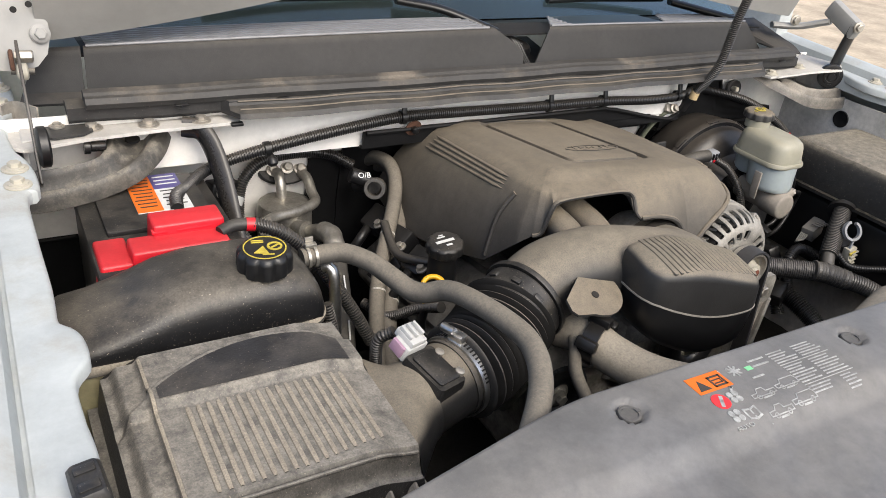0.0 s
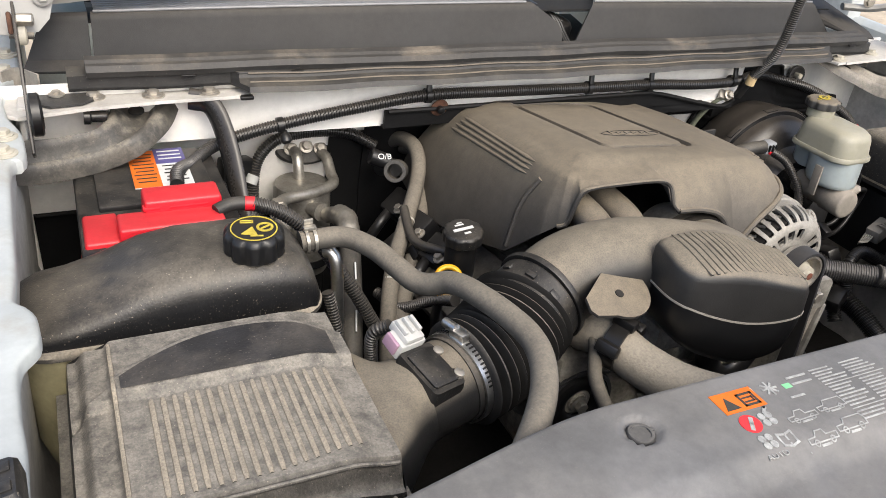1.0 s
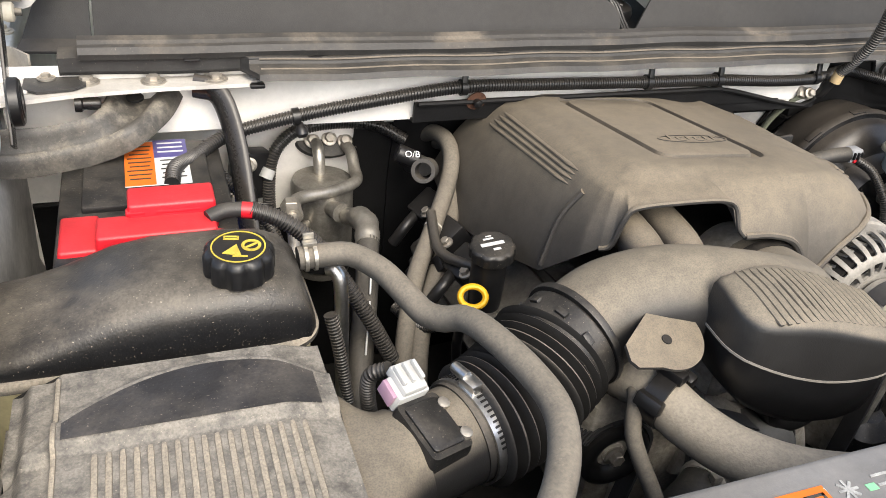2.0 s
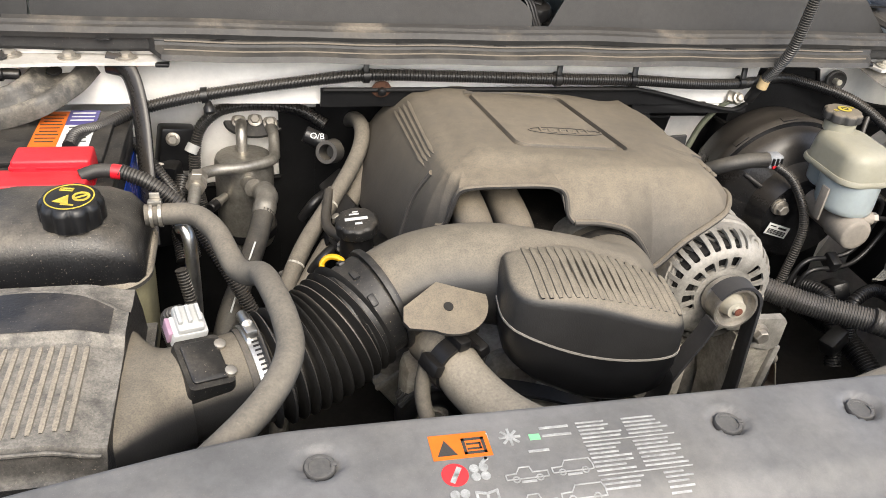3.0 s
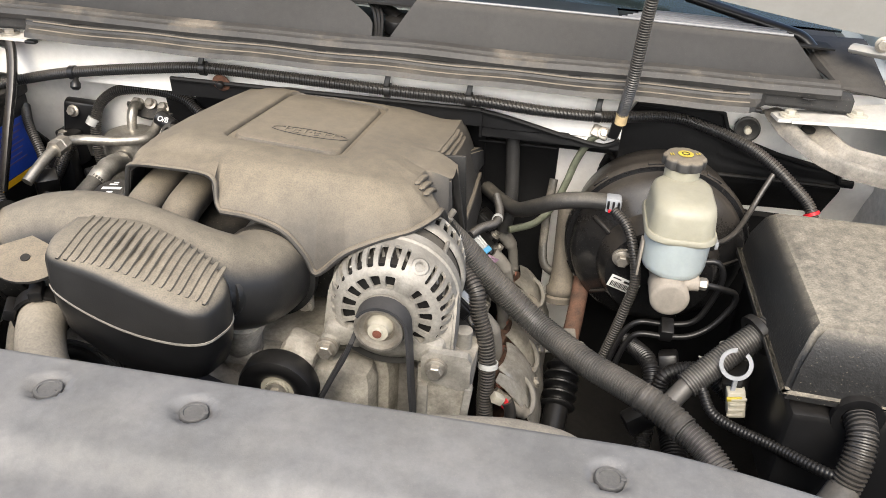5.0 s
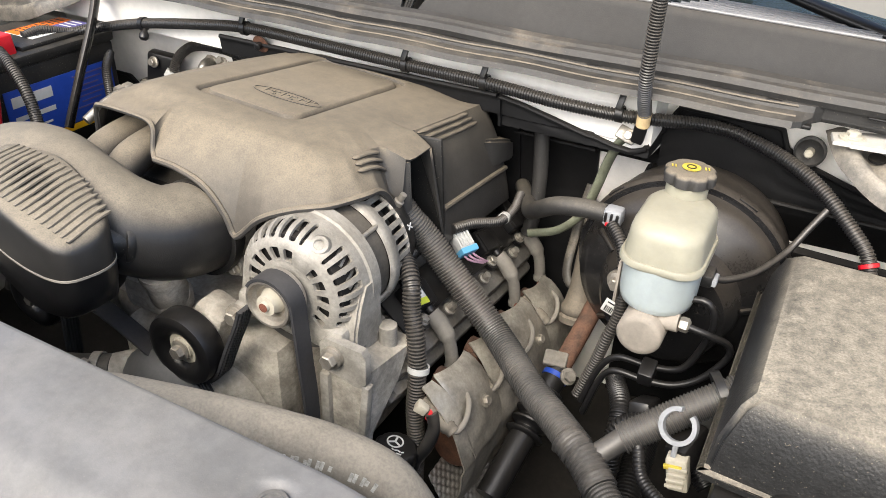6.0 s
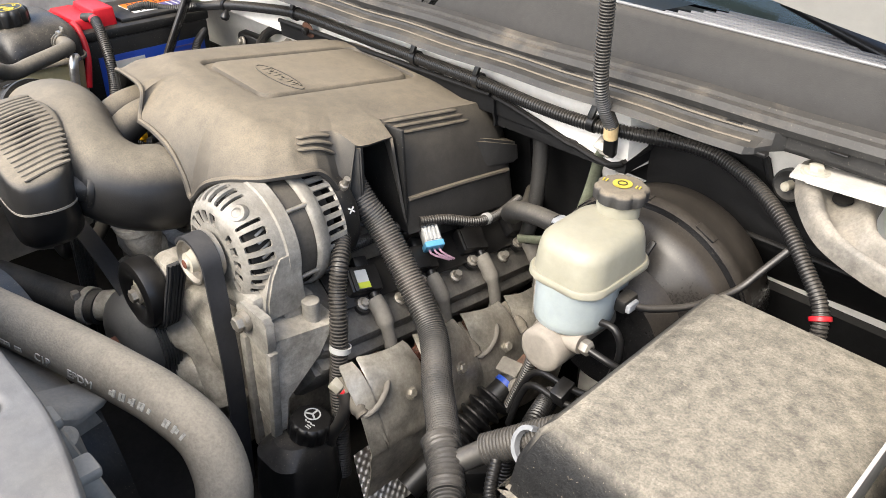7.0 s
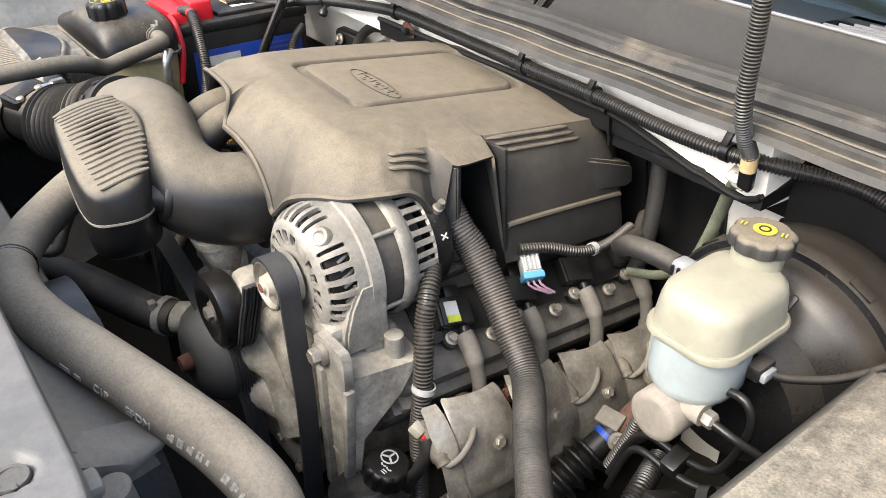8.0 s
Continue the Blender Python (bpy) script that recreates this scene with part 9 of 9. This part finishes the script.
hose(bm, [(-0.548, 0.47, 1.03), (-0.54, 0.462, 1.03), (-0.536, 0.455, 1.0), (-0.536, 0.445, 0.9), (-0.54, 0.42, 0.84), (-0.56, 0.39, 0.82)], 0.0085, 16)
part("tube", bm, CHROME, sp)
# coils and plugs on the passenger bank, behind the filler
pbk = thing("passenger_coil_pack", (-0.3, 0.6, 0.85), "black ignition coils and plugs beside the oil filler", "ignition coil")
for y in (0.6, 0.68, 0.77):
    bm = bmesh.new()
    box(bm, (-0.315, y, 0.915), (0.05, 0.045, 0.04), 0.005, (0, -37, 15))
    part("coil", bm, CLEAN_BLACK, pbk)
    bm = bmesh.new()
    bolt(bm, (-0.33, y - 0.03, 0.925), (-0.5, 0, 0.8), 0.007, 0.01)
    part("bolt", bm, STEEL, pbk)
    bm = bmesh.new()
    hose(bm, [(-0.335, y, 0.91), (-0.36, y - 0.02, 0.9), (-0.38, y - 0.02, 0.87)], 0.009, 10)
    part("lead", bm, CLEAN_BLACK, pbk)
bm = bmesh.new()
hose(bm, [(-0.3, 0.55, 0.94), (-0.33, 0.58, 0.935), (-0.35, 0.63, 0.93), (-0.34, 0.7, 0.95)], 0.008, 10)
part("loom", bm, LOOM, pbk)

# ---- hood hinges and stays ----
for s in (-1, 1):
    hg = thing("hinge_assembly", (s * 0.87, 0.8, 1.14), "white painted hood hinge with black pivot arm", "hinge", "hood hinges")
    bm = bmesh.new()
    box(bm, (s * 0.882, 0.8, 1.115), (0.008, 0.09, 0.05), 0.003)
    box(bm, (s * 0.87, 0.8, 1.139), (0.03, 0.09, 0.004), 0.002)
    part("base", bm, DIRTY_WHITE, hg)
    if s < 0:
        bm = bmesh.new()
        box(bm, (-0.871, 0.745, 1.182), (0.004, 0.026, 0.2), 0.001, (-35, 0, 0))
        part("arm", bm, BOOSTER_BLACK, hg)
        bm = bmesh.new()
        lathe(bm, [(0.008, -0.003), (0.027, -0.001), (0.031, 0.002), (0.031, 0.015), (0.028, 0.018), (0.022, 0.0175), (0.02, 0.0195), (0.014, 0.0195), (0.012, 0.018), (0.006, 0.019)], axis((-0.868, 0.702, 1.15), (1, 0.05, 0)) @ Matrix.Diagonal((0.9, 0.9, 0.75, 1)), 36)
        part("pivot", bm, CLEAN_BLACK, hg)
        bm = bmesh.new()
        plate(bm, [(-0.05, -0.05), (-0.01, -0.056), (0.012, -0.05), (0.028, -0.034), (0.036, -0.01), (0.037, 0.01), (0.03, 0.02), (0.025, 0.04), (0.022, 0.075), (-0.05, 0.08)], Matrix.Translation((-0.86, 0.868, 1.262)) @ pose(0, 0, 0, 72, 0, 8), 0.006, 0.003)
        part("hood_plate", bm, HOOD_PAINT, hg)
        bm = bmesh.new()
        lathe(bm, [(0.014, 0), (0.014, 0.003), (0.01, 0.004)], axis((-0.836, 0.862, 1.26), (0.1, -0.95, 0.3)), 24)
        bolt(bm, (-0.836, 0.858, 1.261), (0.1, -0.95, 0.3), 0.0085, 0.01)
        part("bolt", bm, HOOD_PAINT, hg)
        # Two near-black discs painted on as the plate's holes.
        for hx, hz in ((-0.846, 1.305), (-0.866, 1.298)):
            bm = bmesh.new()
            lathe(bm, [(0.0045, 0), (0.0045, 0.001), (0.0, 0.001)], axis((hx, 0.849, hz), (0.1, -0.95, 0.3)), 16)
            part("hole", bm, VOID, hg)
        bm = bmesh.new()
        lathe(bm, [(0.0, -0.006), (0.008, -0.006), (0.009, 0.0), (0.009, 0.016), (0.007, 0.018)], axis((-0.868, 0.835, 1.236), (1, -0.1, 0)), 6)
        part("nut", bm, STEEL, hg)
        bm = bmesh.new()
        box(bm, (-0.879, 0.83, 1.232), (0.006, 0.03, 0.03), 0.003, (-20, 0, 0))
        part("link_plate", bm, OLD_RUST, hg)
        bm = bmesh.new()
        hose(bm, [(-0.882, 0.82, 1.22), (-0.852, 0.82, 1.218)], 0.005, 12)
        part("pin", bm, DARK_DUSTY, hg)
        bm = bmesh.new()
        lathe(bm, [(0.004, -0.002), (0.01, 0.0), (0.012, 0.004), (0.012, 0.012), (0.009, 0.014)], axis((-0.874, 0.82, 1.2185), (1, 0, 0)), 18)
        part("bush", bm, BEIGE_PLASTIC, hg)
        bm = bmesh.new()
        sheet(bm, lambda u, v: V((-0.905 + 0.05 * u, 0.85 + 0.02 * math.sin(u * 4), 1.09 + 0.07 * v)), span(0, 1, 8), span(0, 1, 6))
        thicken(part("mount_panel", bm, DUSTY_STEEL, hg), 0.003)
        continue
    bm = bmesh.new()
    sweep(bm, spline([(s * 0.882, 0.755, 1.145), (s * 0.888, 0.75, 1.2), (s * 0.89, 0.738, 1.262)], 0.012), 0.02, 12, 0.35, up=(0, 1, 0))
    part("arm", bm, CLEAN_BLACK, hg)
    bm = bmesh.new()
    lathe(bm, [(0.005, 0.003), (0.008, 0.003), (0.009, 0.001), (0.013, 0.001), (0.014, 0.003), (0.019, 0.003), (0.02, 0.001), (0.025, 0.001), (0.029, 0.0), (0.03, -0.004), (0.029, -0.012), (0.01, -0.014)], axis((s * 0.866, 0.742, 1.132), (-s * 0.5, -0.86, 0)), 36)
    part("pivot", bm, CLEAN_BLACK, hg)
    bm = bmesh.new()
    box(bm, (s * 0.885, 0.77, 1.262), (0.03, 0.1, 0.045), 0.01, (25, 0, 0))
    sweep(bm, spline([(s * 0.88, 0.8, 1.25), (s * 0.85, 0.86, 1.225), (s * 0.8, 0.9, 1.22)], 0.01), 0.02, 10, 0.4)
    part("hood_bracket", bm, HOOD_PAINT, hg)
    bm = bmesh.new()
    bolt(bm, (s * 0.875, 0.722, 1.255), (-s * 0.3, -0.9, 0), 0.009, 0.01)
    part("bolt", bm, STEEL, hg)
    bm = bmesh.new()
    bolt(bm, (s * 0.83, 0.86, 1.24), (-s * 0.3, -0.9, 0), 0.009, 0.01)
    part("bolt", bm, STEEL, hg)

# ---- wipers ----
for pts, bl_ in (([(0.048, 0.898, 1.2), (0.02, 0.915, 1.21), (-0.011, 0.935, 1.224), (-0.1, 0.978, 1.254), (-0.195, 1.0, 1.27)], [(-0.562, 1.03, 1.265), (-0.4, 1.03, 1.27), (-0.19, 1.02, 1.272)]), ([(0.755, 0.94, 1.2), (0.732, 0.95, 1.218), (0.7, 0.957, 1.226), (0.638, 0.972, 1.238), (0.538, 1.0, 1.257)], [(0.18, 1.01, 1.262), (0.3, 1.012, 1.264), (0.52, 1.01, 1.262)])):
    wi = thing("wiper", (pts[1][0], 1.0, 1.2), "black wiper arm and blade resting on the windscreen", "wiper", "windscreen wipers")
    bm = bmesh.new()
    hose(bm, pts, 0.0125, 14, flat=0.7)
    part("arm", bm, CLEAN_BLACK, wi)
    bm = bmesh.new()
    hose(bm, bl_, 0.008, 8)
    part("blade", bm, CLEAN_BLACK, wi)
wpv = thing("wiper_pivot", (0.045, 0.96, 1.18), "black domed wiper pivot cap between the cowl panels", "wiper pivot")
bm = bmesh.new()
lathe(bm, [(0.016, 0), (0.024, 0.004), (0.025, 0.018), (0.021, 0.026), (0.012, 0.03)], pose(0.042, 0.903, 1.176, 14, 0, 0), 28)
part("cap", bm, CLEAN_BLACK, wpv)
bm = bmesh.new()
lathe(bm, [(0.012, 0), (0.012, 0.03)], pose(0.042, 0.903, 1.155), 16)
part("shaft", bm, STEEL, wpv)
wc = thing("washer_tubes", (-0.02, 0.85, 1.17), "black washer tubes in the gap between the cowl panels", "tubes")
for k in range(3):
    bm = bmesh.new()
    hose(bm, [(0.018 + 0.005 * k, 0.815, 1.165), (0.016 + 0.005 * k, 0.85, 1.19), (0.0 + 0.008 * k, 0.88, 1.222 - 0.003 * k), (-0.05 + 0.01 * k, 0.93, 1.232 - 0.003 * k)], 0.003, 8)
    part("tube", bm, CLEAN_BLACK, wc)
